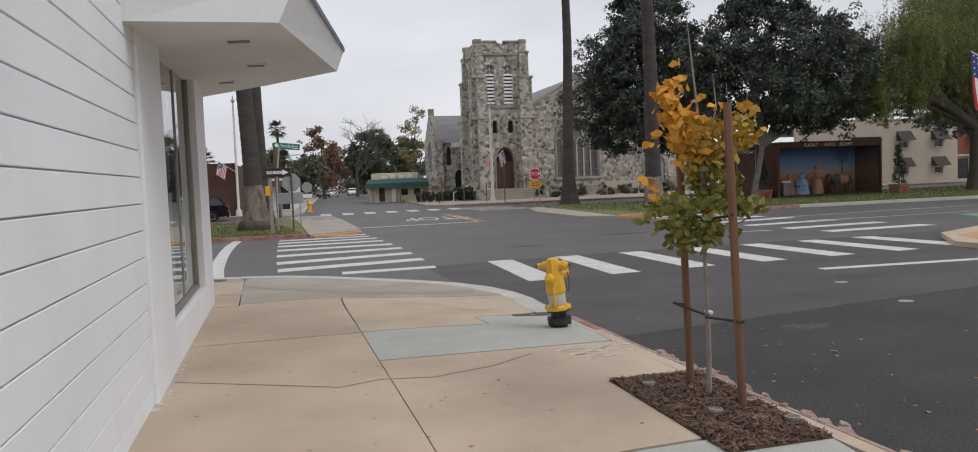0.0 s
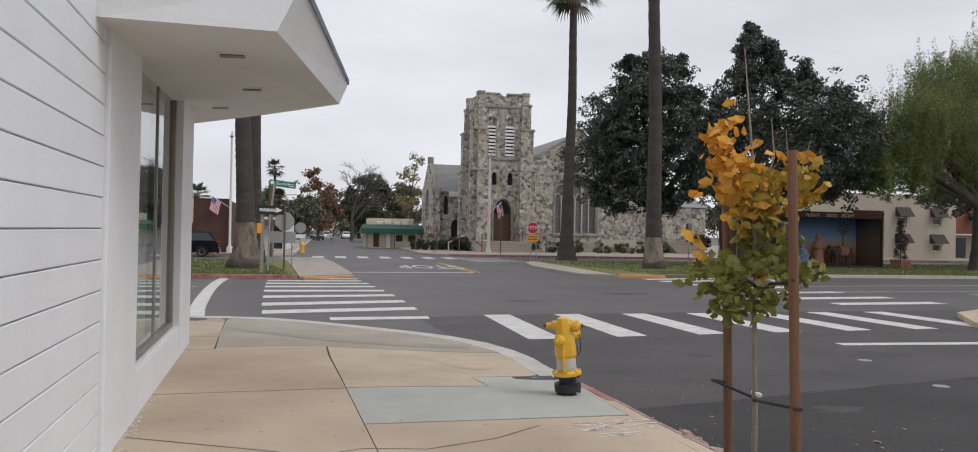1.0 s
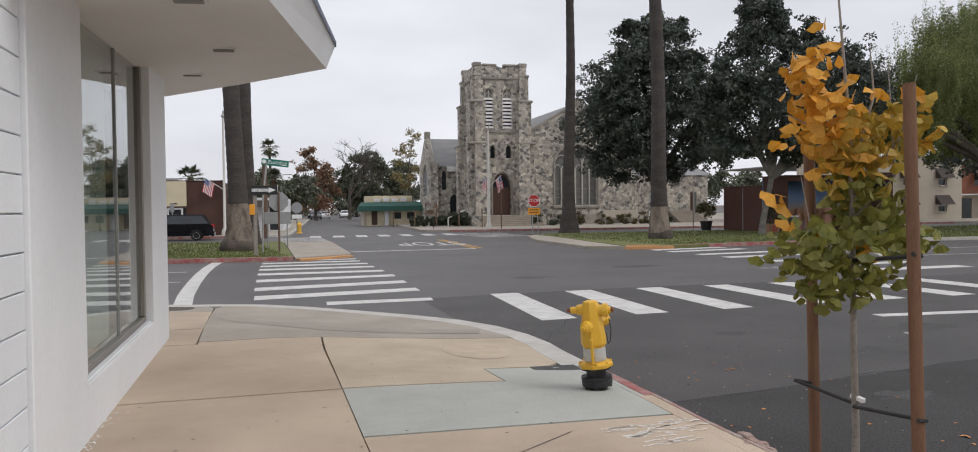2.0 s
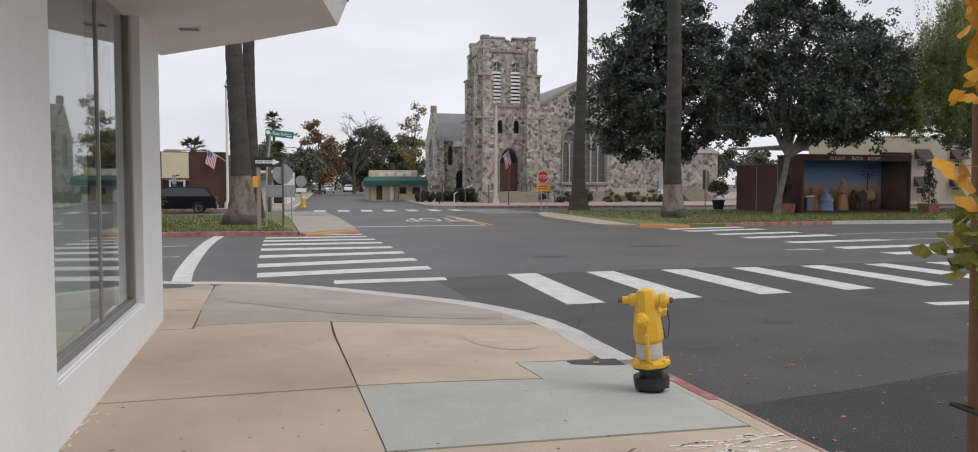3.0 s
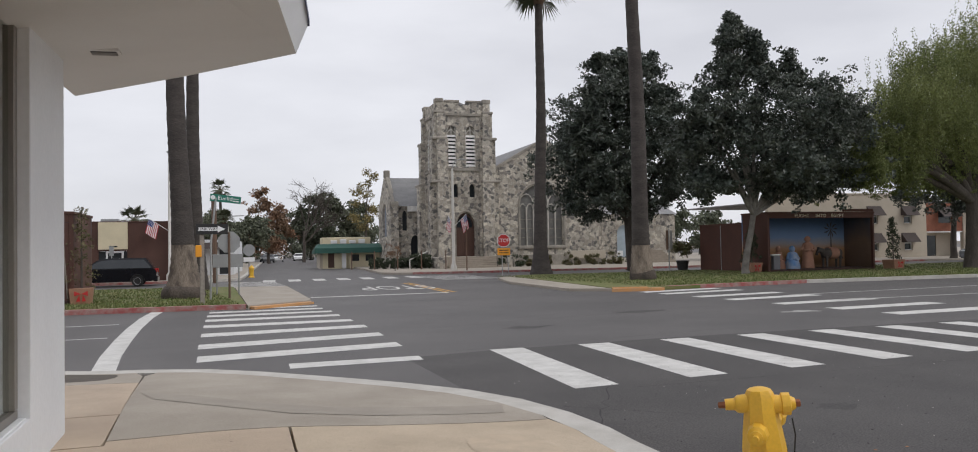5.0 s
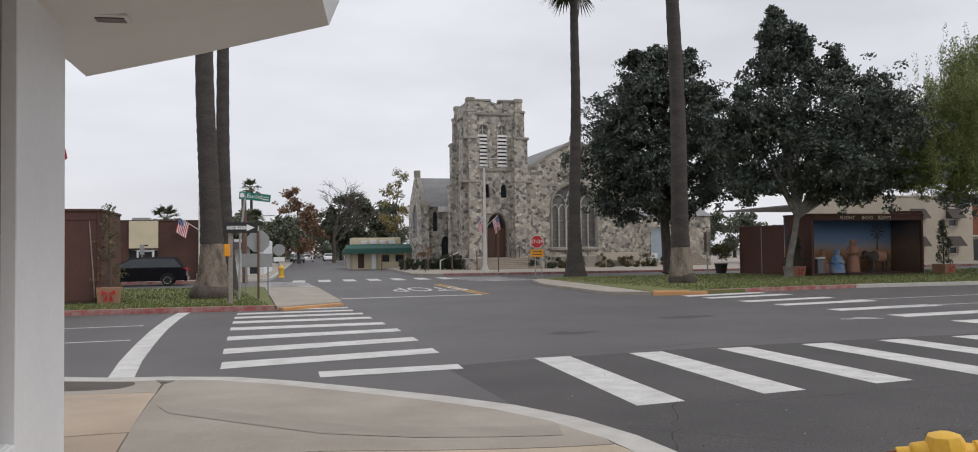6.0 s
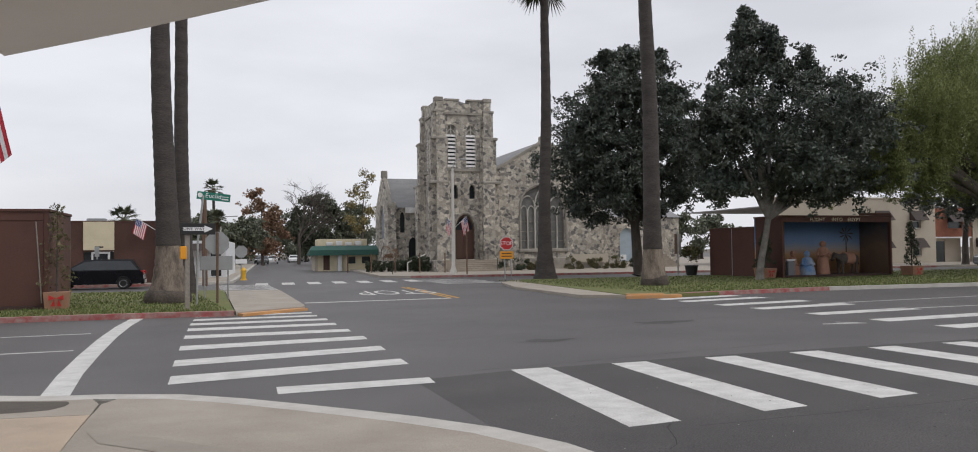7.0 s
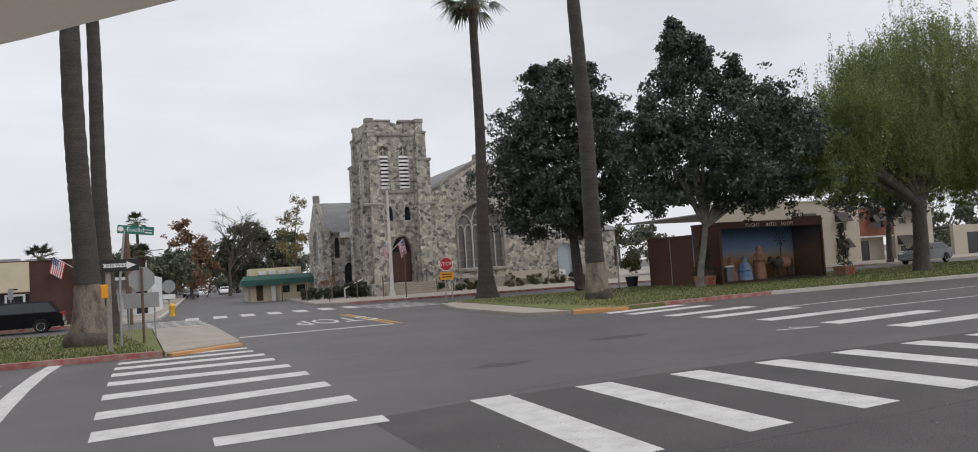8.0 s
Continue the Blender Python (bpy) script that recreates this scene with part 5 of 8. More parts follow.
# ---- palms ----
def palm(at, r, height, lean, label, bare=0.0, crown=True, flare=1.5, group="tall palms", seed=1, n_fronds=46, frond=1.7):
    p = thing("palm_tree", label, "palm tree", (*at, 0.12), 0, group)
    pts, rad = [], []
    r_ = random.Random(seed)
    k = 0
    z = 0.0
    while z < height:
        s = z / height
        w = r * (1 + (flare - 1) * math.exp(-z / 0.9)) * (1 - 0.42 * s) * (1 + 0.025 * (1 if k % 2 else -1))
        pts.append((lean[0] * s + 0.05 * math.sin(z * .5 + seed), lean[1] * s, z))
        rad.append(w)
        z += 0.16 if z < 6 else 0.4
        k += 1
    cut_k = next((i for i, q in enumerate(pts) if q[2] > bare), 0) if bare else 0
    trunk = part("trunk", Geo().tube(pts[max(cut_k - 1, 0):], rad[max(cut_k - 1, 0):], 18), M_PALM, p, "ringed grey-brown palm trunk", 60)
    if bare:
        part("bare_trunk", Geo().tube(pts[2:cut_k + 1], [q * 0.97 for q in rad[2:cut_k + 1]], 18), M_PALM_BARE, trunk, "pale trunk with the bark stripped", 60)
        part("root_collar", Geo().tube([(0, 0, -0.05), (0, 0, 0.1), (0, 0, 0.3), (0, 0, .45)], [rad[0] * .88, rad[0] * .95, rad[0] * .90, rad[3] * .96], 18), M_PALM_FOOT, trunk, "dark root collar", 60)
    if crown:
        top = Vector(pts[-1])
        part("skirt", Geo().lathe([(r * .55, -.9), (r * .95, -.5), (r * 1.0, -.1), (r * .7, .4)], 12, top), M_SKIRT, p, "brown boot of old leaf bases")
        g = Geo()
        for k in range(n_fronds):
            a, e = r_.uniform(0, 6.28), r_.uniform(-0.75, 1.25)
            d = Vector((math.cos(a) * math.cos(e), math.sin(a) * math.cos(e), math.sin(e)))
            stem = top + Vector((0, 0, .3)) + d * frond * .55
            g.tube([top + Vector((0, 0, .2)), stem], 0.025, 4)
            side_v = d.cross(Vector((0, 0, 1))).normalized()
            up_v = side_v.cross(d)
            for q in range(13):
                b = -1.25 + 2.5 * q / 12
                f = (d * math.cos(b) + side_v * math.sin(b)).normalized()
                L = frond * r_.uniform(.55, .75) * (1 - .25 * abs(b))
                tip = stem + f * L - Vector((0, 0, .18 * L + .25 * abs(b) * L * .6))
                w = f.cross(up_v).normalized() * .05
                g.poly([stem, stem + f * L * .5 + w, tip, stem + f * L * .5 - w], [(0, 1, 2, 3)])
        part("crown", g, M_FROND, p, "fan-shaped palm leaves")
    return p


palm((2.26, 36.0), 0.37, 21, (-0.5, 0), "massive palm trunk with stripped pale lower bark on a grass strip", bare=1.95, flare=2.25, seed=1)
palm((3.15, 42.0), 0.31, 22, (-0.4, 0), "slender dark palm trunk standing behind a thicker one", flare=1.5, seed=2)
palm((22.62, 47.3), 0.38, 16.9, (0.25, 0), "tall slender palm with a small fan crown before a church", flare=1.9, seed=3, n_fronds=44, frond=2.0)
palm((22.3, 36.4), 0.40, 20, (-0.35, 0), "tall palm with a pale scarred base on a grass strip", bare=1.7, flare=1.7, seed=4)

# ---- broad trees ----
def broad_tree(name, at, fork, specs, r0, leaf_mat, label, count, per, spread, leaf, seed, bark=M_BARK, category="tree", ends=None, group="", aspect=1.8, down=0.0, shell=0.55, core=0.0):
    t = thing(name, label, category, (*at, 0.12), 0, group)
    ends = ends or [(s[0] + s[3] * .3, s[1], s[2] + s[5] * .2) for s in specs]
    part("trunk", limbs((0, 0, -0.1), fork, ends, r0, seed), bark, t, "", 60)
    mids = lobes(specs, count, seed, shell)
    if core:
        mids = np.concatenate([mids, lobes([tuple(np.array(q) * (1, 1, 1, .78, .78, .78)) for q in specs], int(count * core), seed + 1, 0.05)])
    part("crown", leaf_cloud(mids, per, spread, leaf, seed, aspect=aspect, down=down), leaf_mat, t)
    return t


broad_tree("magnolia_tree", (30.6, 49.6), (-0.3, 0, 3.3), [(-0.6, 0, 6.4, 4.9, 4.2, 2.8), (-0.6, 0, 9.4, 4.5, 3.8, 3.1), (-0.3, 0, 12.2, 2.7, 2.5, 2.3), (-3.7, 0, 7.6, 1.2, 1.8, 2.4), (3.2, 0, 7.6, 1.6, 2, 2.6), (2.1, 0, 11.4, 1.4, 1.4, 1.3), (-2.5, 0, 10.6, 1.4, 1.5, 1.4), (-3.2, 0, 4.6, 2.4, 2.0, 1.4), (0.6, 0, 4.8, 3.2, 2.6, 1.4), (-2.1, 0, 13.4, .7, .7, .7), (1.4, 0, 13.6, .8, .8, .8), (-.3, 0, 13.5, 1.5, 1.4, 1.0), (3.8, 0, 9.6, .9, .9, .8)],
           0.36, M_LEAF_MAG, "dense dark evergreen tree with a rounded crown on the grass", 2700, 30, (0.38, 0.38, 0.28), 0.235, 11, aspect=2.2, core=.28)
broad_tree("magnolia_tree", (29.8, 38.1), (0.7, 0, 3.2), [(2.6, 0, 6.8, 5.3, 4.2, 2.5), (2.9, 0, 8.2, 4.4, 3.7, 2.0), (-0.7, 0, 9.3, 1.8, 1.9, 2.1), (-0.75, 0, 11.6, 1.1, 1.1, 1.7), (-0.2, 0, 13.2, 0.6, 0.6, 0.6), (0.4, 0, 12.2, 0.9, 0.9, 0.9), (1.0, 0, 10.9, 1.3, 1.3, 1.1), (2.6, 0, 10.5, 1.5, 1.5, 1.0), (4.6, 0, 10.0, 1.2, 1.2, .8), (5.9, 0, 9.1, 1.6, 1.6, 1.2), (8.3, 0, 8.4, .8, .8, .8), (-3.0, 0, 8.6, .8, .8, .9), (7.2, 0, 7.2, 1.6, 1.7, 2.1), (-1.8, 0, 6.6, 1.6, 1.8, 2.4), (7.2, 0, 5.5, 1.5, 1.6, 1.2), (0.5, 0, 5.3, 3.0, 2.4, 1.1), (4.0, 0, 5.0, 3.2, 2.2, 0.9), (-2.2, 0, 5.0, 1.7, 1.6, 1.0)],
           0.19, M_LEAF_MAG, "dense dark evergreen tree with a pale leaning trunk", 2800, 30, (0.34, 0.34, 0.25), 0.215, 12, aspect=2.2, core=.28, bark=M_BARK_PALE)


def weeping_tree(at, label, height, width, seed, r0=0.4, off=(0, 0), extra=(), full=1.0):
    """A pepper tree: limbs, and hanging strands of fine leaves."""
    t = thing("pepper_tree", label, "tree", (*at, 0.12), 0)
    r = np.random.RandomState(seed)
    specs = [(off[0], off[1], height * .62, width * .42, width * .4, height * .26), (off[0] - width * .33, off[1], height * .48, width * .22, width * .28, height * .2), (off[0] + width * .28, off[1], height * .55, width * .28, width * .28, height * .22), (off[0], off[1], height * .8, width * .26, width * .26, height * .16), *extra]
    tops = np.concatenate([lobes(specs, int(5200 * full), seed, 0.6), lobes([tuple(np.array(q) * (1, 1, 1, .8, .8, .8)) for q in specs], int(2600 * full), seed + 1, 0.1)])
    part("trunk", limbs((0, 0, -.1), (0.1, 0, height * .24), [(s[0], s[1], s[2]) for s in specs] + [(-width * .3, 0, height * .34)], r0, seed), M_BARK, t, "", 60)
    cs = []
    for p in tops:
        L = r.uniform(0.5, 2.2)
        drift, floor_z = r.normal(0, .12, 2), r.uniform(3.9, 5.6)
        m = int(L / 0.16)
        for q in range(m):
            cs.append((p[0] + drift[0] * q / m, p[1] + drift[1] * q / m, max(floor_z, p[2] - L * q / m)))
    part("crown", leaf_cloud(cs, 6, (0.19, 0.19, 0.10), 0.14, seed, aspect=3.0, down=1.4), M_LEAF_WILLOW, t, "drooping strands of fine light green leaves")
    return t


weeping_tree((43.6, 35.3), "spreading weeping tree with fine light green foliage", 16.0, 17.0, 21, 0.45, (4.6, 2.0), ((-6.6, 0, 5.9, 2.4, 1.6, 0.9), (-3.6, 0, 7.0, 2.4, 2.0, 1.2), (-5.0, 0, 9.0, 2.2, 2.0, 1.8), (-2.6, 0, 11.2, 2.0, 2.0, 1.8), (-7.2, 0, 7.0, 1.5, 1.4, 1.0)))
weeping_tree((60.0, 38.0), "weeping tree with fine green foliage farther along the strip", 13.0, 14, 22, 0.35, (0, 0), (), .5)
broad_tree("street_tree", (63.9, 51.4), (0.2, 0, 3.2), [(0, 0, 6.2, 4.5, 3.6, 2.2), (-1.9, 0, 7.0, 2.7, 2.4, 2.1), (2.2, 0, 6.8, 3.0, 2.6, 2.1)], 0.27, M_LEAF_MAG, "dark round-headed tree under a larger weeping one", 420, 36, (0.5, 0.5, 0.4), 0.28, 31)


# ---- hydrant ----
hz = walk_z(3.735, 8.215)
hydrant = thing("fire_hydrant", "yellow fire hydrant on a black iron base at the kerb", "fire hydrant", (3.735, 8.215, hz), -36)
hydrant.matrix_basis = pose(3.735, 8.215, 0.135, 0, -5.2, 0) @ pose(0, 0, 0, 0, 0, -36) @ Matrix.Diagonal((0.97, 0.97, 0.995, 1))
part("base", Geo().lathe([(0.12, -0.02), (0.12, 0.03), (0.09, 0.05), (0.085, 0.10), (0.135, 0.105), (0.14, 0.15), (0.135, 0.165), (0.14, 0.17), (0.14, 0.20), (0.09, 0.21), (0.09, 0.27), (0.135, 0.275), (0.135, 0.295)], 20), M_BLACK, hydrant, "black iron spool with bolted flanges", 40)
for k in range(8):
    a = k * math.pi / 4
    part("bolt", Geo().lathe([(0.016, 0), (0.016, 0.115), (0.011, 0.125)], 6, (0.117 * math.cos(a), 0.117 * math.sin(a), 0.085)), M_BLACK, hydrant)
barrel = part("barrel", Geo().lathe([(0.150, 0.295), (0.156, 0.305), (0.156, 0.325), (0.135, 0.335), (0.100, 0.345), (0.098, 0.455), (0.114, 0.485), (0.115, 0.54), (0.103, 0.63), (0.088, 0.72), (0.080, 0.80), (0.062, 0.832), (0.03, 0.842)], 8), M_HYDRANT, hydrant, "yellow cast barrel", 25)
part("band", Geo().lathe([(0.1005, 0.35), (0.1012, 0.36), (0.1012, 0.45), (0.1005, 0.458)], 20), M_HYD_BAND, barrel, "scuffed silver band", 40)
for k in range(8):
    a = k * math.pi / 4 + .2
    part("flange_bolt", Geo().lathe([(0.014, 0), (0.014, 0.02), (0.01, 0.025)], 6, (0.135 * math.cos(a), 0.135 * math.sin(a), 0.322)), M_HYDRANT, barrel)
part("rib", Geo().box(-0.012, -0.15, 0.34, 0.012, -0.10, 0.54, 0.004), M_HYDRANT, barrel)
nz = part("outlet", Geo().lathe([(0.05, 0.05), (0.045, 0.105), (0.056, 0.11), (0.056, 0.15), (0.038, 0.155), (0.03, 0.172), (0.027, 0.178)], 12, (0, 0, 0.755), (1, 0, 0)), M_HYDRANT, barrel, "capped pumper outlet", 30)
part("cap_nut", Geo().lathe([(0.02, 0.178), (0.02, 0.20), (0.012, 0.205)], 5, (0, 0, 0.755), (1, 0, 0)), M_RUST, nz)
nz = part("outlet", Geo().lathe([(0.05, 0.05), (0.044, 0.115), (0.038, 0.125), (0.03, 0.13), (0.028, 0.18)], 12, (0, 0, 0.765), (-1, 0, 0)), M_HYDRANT, barrel, "valve stem outlet", 30)
part("cap_nut", Geo().lathe([(0.018, 0.18), (0.016, 0.213), (0.01, 0.218)], 5, (0, 0, 0.765), (-1, 0, 0)), M_RUST, nz, "rusty brass nut")
nz = part("outlet", Geo().lathe([(0.058, 0.07), (0.05, 0.125), (0.05, 0.14), (0.034, 0.15), (0.034, 0.165), (0.018, 0.17), (0.016, 0.195)], 10, (-0.01, 0, 0.635), (-0.25, -1, 0)), M_HYDRANT, barrel, "front hose valve", 30)
nz = part("outlet", Geo().lathe([(0.07, 0.05), (0.06, 0.14), (0.065, 0.145), (0.065, 0.2), (0.03, 0.215)], 10, (0.0, 0, 0.66), (0.5, 1, 0)), M_HYDRANT, barrel, "rear hose outlet", 30)
part("chain", Geo().tube([(0.155, 0.0, 0.685), (0.165, 0.01, 0.60), (0.15, 0.02, 0.50), (0.125, 0.04, 0.47), (0.112, 0.05, 0.56)], 0.0045, 5), M_BLACK, hydrant)
# a squat spool under a tall barrel
for piece in hydrant.children_recursive:
    for v in piece.data.vertices:
        v.co.z = v.co.z * 0.86 if v.co.z < 0.295 else 0.2537 + (v.co.z - 0.295) * 1.075

# ---- tree pit with the staked ginkgo ----
PIT = [(2.835, 3.955), (3.56, 3.90), (3.82, 5.70), (3.032, 5.785)]
pit = setting("tree_pit", Geo().prism(PIT, 0.05, 0.205), M_MULCH, "tree pit filled with brown bark mulch", "tree pit")
mr = np.random.RandomState(5)
chips = Geo()
for k in range(16000):
    u, v = mr.rand(2)
    p = np.array(PIT[0]) * (1 - u) * (1 - v) + np.array(PIT[1]) * u * (1 - v) + np.array(PIT[2]) * u * v + np.array(PIT[3]) * (1 - u) * v
    hgt = 0.208 + 0.028 * abs(math.sin(9 * p[0]) * math.sin(7 * p[1])) * min(1, 8 * min(u, 1 - u, v, 1 - v)) + 0.016 * mr.rand()
    L, w, a, e = mr.uniform(.008, .042), mr.uniform(.002, .007), mr.uniform(0, 6.28), mr.normal(0, .3)
    d, s = np.array([math.cos(a), math.sin(a), e]) * L / 2, np.array([-math.sin(a), math.cos(a), mr.normal(0, .4)]) * w
    c = np.array([*p, hgt])
    chips.poly([c - d - s, c + d - s * .6, c + d + s * .6, c - d + s], [(0, 1, 2, 3)])
tagged(part("mulch", chips, M_MULCH), "loose brown bark chips in a tree pit", "mulch", "", "stuff")
for x, y in ((3.20, 5.45), (3.22, 4.62), (3.36, 4.32), (3.58, 4.72), (3.55, 4.25)):
    v = thing("watering_vent", "small round plastic grate sunk in the mulch", "vent", (x, y, 0.24), 0, "watering vents")
    part("rim", Geo().lathe([(0.05, -0.03), (0.05, 0.004), (0.04, 0.006), (0.038, -0.02)], 14), M_TWIG, v)
    for q in range(5):
        part("bar", Geo().box(-0.038, -0.03 + 0.013 * q, 0.0, 0.038, -0.024 + 0.013 * q, 0.004), M_TWIG, v)


def stake(x, y, top, lean, label):
    s = thing("tree_stake", label, "stake", (x, y, 0.1), 0, "tree stakes")
    part("pole", Geo().tube([(0, 0, 0), (lean[0] * .5, lean[1] * .5, top * .5), (lean[0], lean[1], top)], [0.030, 0.029, 0.028], 10), M_STAKE, s, "round brown wooden pole", 50)
    return s


stake(3.53, 5.37, 1.98, (-0.06, -0.01), "round brown wooden stake beside a young tree")
stake(3.475, 4.66, 2.22, (-0.06, 0.02), "taller round brown wooden stake beside a young tree")
ginkgo = thing("ginkgo_sapling", "young ginkgo with yellow-orange and green fan leaves", "tree", (3.47, 5.05, 0.15), 0)
trunk_pts = [(0, 0, 0), (0.01, 0, .5), (-0.005, 0, 1.0), (0.0, 0.01, 1.5), (-0.02, 0.02, 2.1), (-0.10, 0.02, 2.85)]
gt = part("trunk", Geo().tube(trunk_pts, [0.022, 0.018, 0.015, 0.012, 0.009, 0.003], 8), M_TWIG, ginkgo, "thin pale trunk", 50)
twigs = [((0.0, 0, 1.1), (-0.22, 0.03, 1.18), (-0.27, 0.04, 1.50)), ((0, 0, 1.3), (0.14, -0.02, 1.5), (0.12, 0, 2.08)), ((0, 0, 1.5), (-0.16, 0.05, 1.72), (-0.30, 0.08, 1.80)),
         ((0, 0, 1.4), (0.2, 0.02, 1.7), (0.27, 0.0, 2.02)), ((0, 0, .95), (0.2, 0, 1.05), (0.34, 0, 1.15)), ((0, 0, 1.55), (0.05, 0, 1.9), (0.03, 0, 2.15))]
for t in [[(x * 1.3 + .06 * (k > 0), y, z + .27) for k, (x, y, z) in enumerate(t)] for t in twigs]:
    part("twig", Geo().tube(t, [0.008, 0.006, 0.002], 6), M_TWIG, gt)


def fan_leaves(name, centres, per, spread, size, seed, material, label):
    """Fan-shaped leaves, slightly cupped, hanging from short stalks."""
    r = random.Random(seed)
    g = Geo()
    for c in centres:
        for _ in range(per):
            p = Vector(c) + Vector((r.gauss(0, spread[0]), r.gauss(0, spread[1]), r.gauss(0, spread[2])))
            out = (p - Vector((0, 0, p.z + .1)) + Vector((r.gauss(0, .1), r.gauss(0, .1), 0))).normalized()
            d = (out * .5 + Vector((r.gauss(0, .5), r.gauss(0, .5), -.75 + r.gauss(0, .5)))).normalized()
            sd = d.cross(Vector((r.gauss(0, 1), r.gauss(0, 1), r.gauss(0, 1)))).normalized()
            nm = d.cross(sd)
            L = size * r.uniform(.7, 1.25)
            pts = [p]
            for q in range(7):
                a = -1.05 + 2.1 * q / 6
                rad = L * (1 - (.18 if q == 3 else 0) - .08 * abs(a))
                pts.append(p + (d * math.cos(a) + sd * math.sin(a)) * rad + nm * L * .16 * math.cos(a * 2 + r.random()))
            g.poly(pts, [(0, q, q + 1) for q in range(1, 7)])
    return part(name, g, material, ginkgo, label)


leaf_r = random.Random(17)


def tuft(x, z, rx, rz, count):
    """Leaf bases strewn over a flattened ball of the crown."""
    out = []
    for _ in range(count):
        a, q = leaf_r.uniform(0, 6.28), math.sqrt(leaf_r.random())
        out.append((x + rx * q * math.cos(a), leaf_r.uniform(-.13, .15), z + rz * q * math.sin(a)))
    return out


low = tuft(.08, 1.68, .16, .13, 101) + tuft(-.02, 1.50, .20, .11, 87) + tuft(-.28, 1.44, .17, .13, 105) + tuft(-.12, 1.27, .22, .11, 122) + tuft(.34, 1.48, .13, .10, 66) + tuft(.10, 1.36, .12, .13, 52)
mid = tuft(-.03, 1.96, .17, .15, 108) + tuft(.15, 1.98, .13, .14, 59) + tuft(.35, 2.02, .10, .15, 80) + tuft(.05, 1.80, .16, .13, 77)
high = tuft(-.24, 2.24, .10, .17, 59) + tuft(-.14, 2.06, .14, .14, 59) + tuft(-.10, 1.90, .10, .10, 21)
fan_leaves("green_leaves", low, 1, (.01, .01, .01), .054, 1, M_GINKGO_G, "green fan-shaped leaves")
fan_leaves("turning_leaves", mid, 1, (.01, .01, .01), .054, 2, M_GINKGO_M, "green leaves turning yellow")
fan_leaves("yellow_leaves", high, 1, (.01, .01, .01), .062, 3, M_GINKGO_Y, "orange-yellow fan-shaped leaves")
fan_leaves("yellow_leaves", [(-.36, .04, 2.0), (-.42, .05, 1.95), (-.30, .02, 1.92), (-.45, .04, 1.68), (-.38, .06, 1.66), (-.42, 0, 1.58), (-.18, .02, 2.5), (.40, 0, 2.22), (.44, 0, 2.16), (.30, 0, 2.24), (.22, 0, 2.2), (.08, 0, 2.22), (.0, .02, 2.28), (-.26, 0, 1.52), (.0, -.1, 1.42)], 2, (.02, .02, .02), .065, 4, M_GINKGO_Y, "orange-yellow fan-shaped leaves")
for z, pts in ((0.83, [(-0.03, .32, .69), (0.0, 0.02, .64), (-.02, -.39, .66)]), (1.42, [(-0.02, .31, 1.40), (.0, .02, 1.36), (-.03, -.37, 1.40)])):
    tie = thing("tree_tie", "black rubber strap tying a young tree to its stakes", "strap", (3.47, 5.05, 0.15), 0, "tree ties")
    part("strap", Geo().tube([(pts[0][0] + .03, pts[0][1] - .03, pts[0][2]), (pts[0][0] - .03, pts[0][1] + .03, pts[0][2] + .01), (0.025, 0.02, pts[1][2]), (-.025, -.02, pts[1][2]), (pts[2][0] + .03, pts[2][1] - .02, pts[2][2]), (pts[2][0] - .035, pts[2][1] - .03, pts[2][2] + .01)], 0.010, 6), M_STRAP, tie)
    part("tag", Geo().box(-0.012, 0.04, pts[1][2] + .0, 0.012, 0.12, pts[1][2] + .022, .002).moved(pose(0.01, 0, 0.02, 8, 0, 0)), M_SIGNWHITE, tie, "white tape tag")

# fallen leaves
leaf_me = Geo().poly([(0, -.05, .004), (.03, -.02, .012), (.05, .03, .004), (0, .02, .015), (-.05, .035, .006), (-.03, -.02, .004)], [(0, 1, 3), (1, 2, 3), (3, 4, 5), (3, 5, 0)]).mesh("fallen_leaf", M_DRYLEAF)
lr = random.Random(9)
spots = [(5.9, 9.2), (5.9, 6.4), (5.0, 4.5), (5.8, 9.15), (5.2, 9.0), (4.9, 7.4), (6.4, 8.1), (4.7, 6.1)] + [(lr.uniform(4.3, 7.5), lr.uniform(4, 10)) for _ in range(44)]
for k, (x, y) in enumerate(spots):
    lf = new("fallen_leaf", leaf_me)
    s = lr.uniform(0.5, 1.0) * (.9 if k < 5 else .55)
    lf.matrix_basis = pose(x, y, 0.004, 0, 0, lr.uniform(0, 360)) @ Matrix.Diagonal((s, s, s, 1))
    tagged(lf, "dry orange-brown leaf lying on the asphalt", "leaf", "fallen leaves")
for k in range(5):
    lf = new("fallen_leaf", leaf_me)
    lf.matrix_basis = pose(lr.uniform(1.2, 2.9), lr.uniform(4.6, 7), 0.202, 0, 0, lr.uniform(0, 360)) @ Matrix.Diagonal((.4, .4, .4, 1))
    tagged(lf, "dry brown leaf lying on the pavement", "leaf", "fallen leaves")
for x, y in ((9.6, 10.2), (8.9, 8.3)):
    mh = thing("valve_cover", "small round iron cover in the asphalt", "valve cover", (x, y, 0.002), 0, "valve covers")
    part("lid", Geo().lathe([(0.10, 0), (0.10, 0.006), (0.08, 0.008), (0.02, 0.008)], 18), M_STEEL, mh)

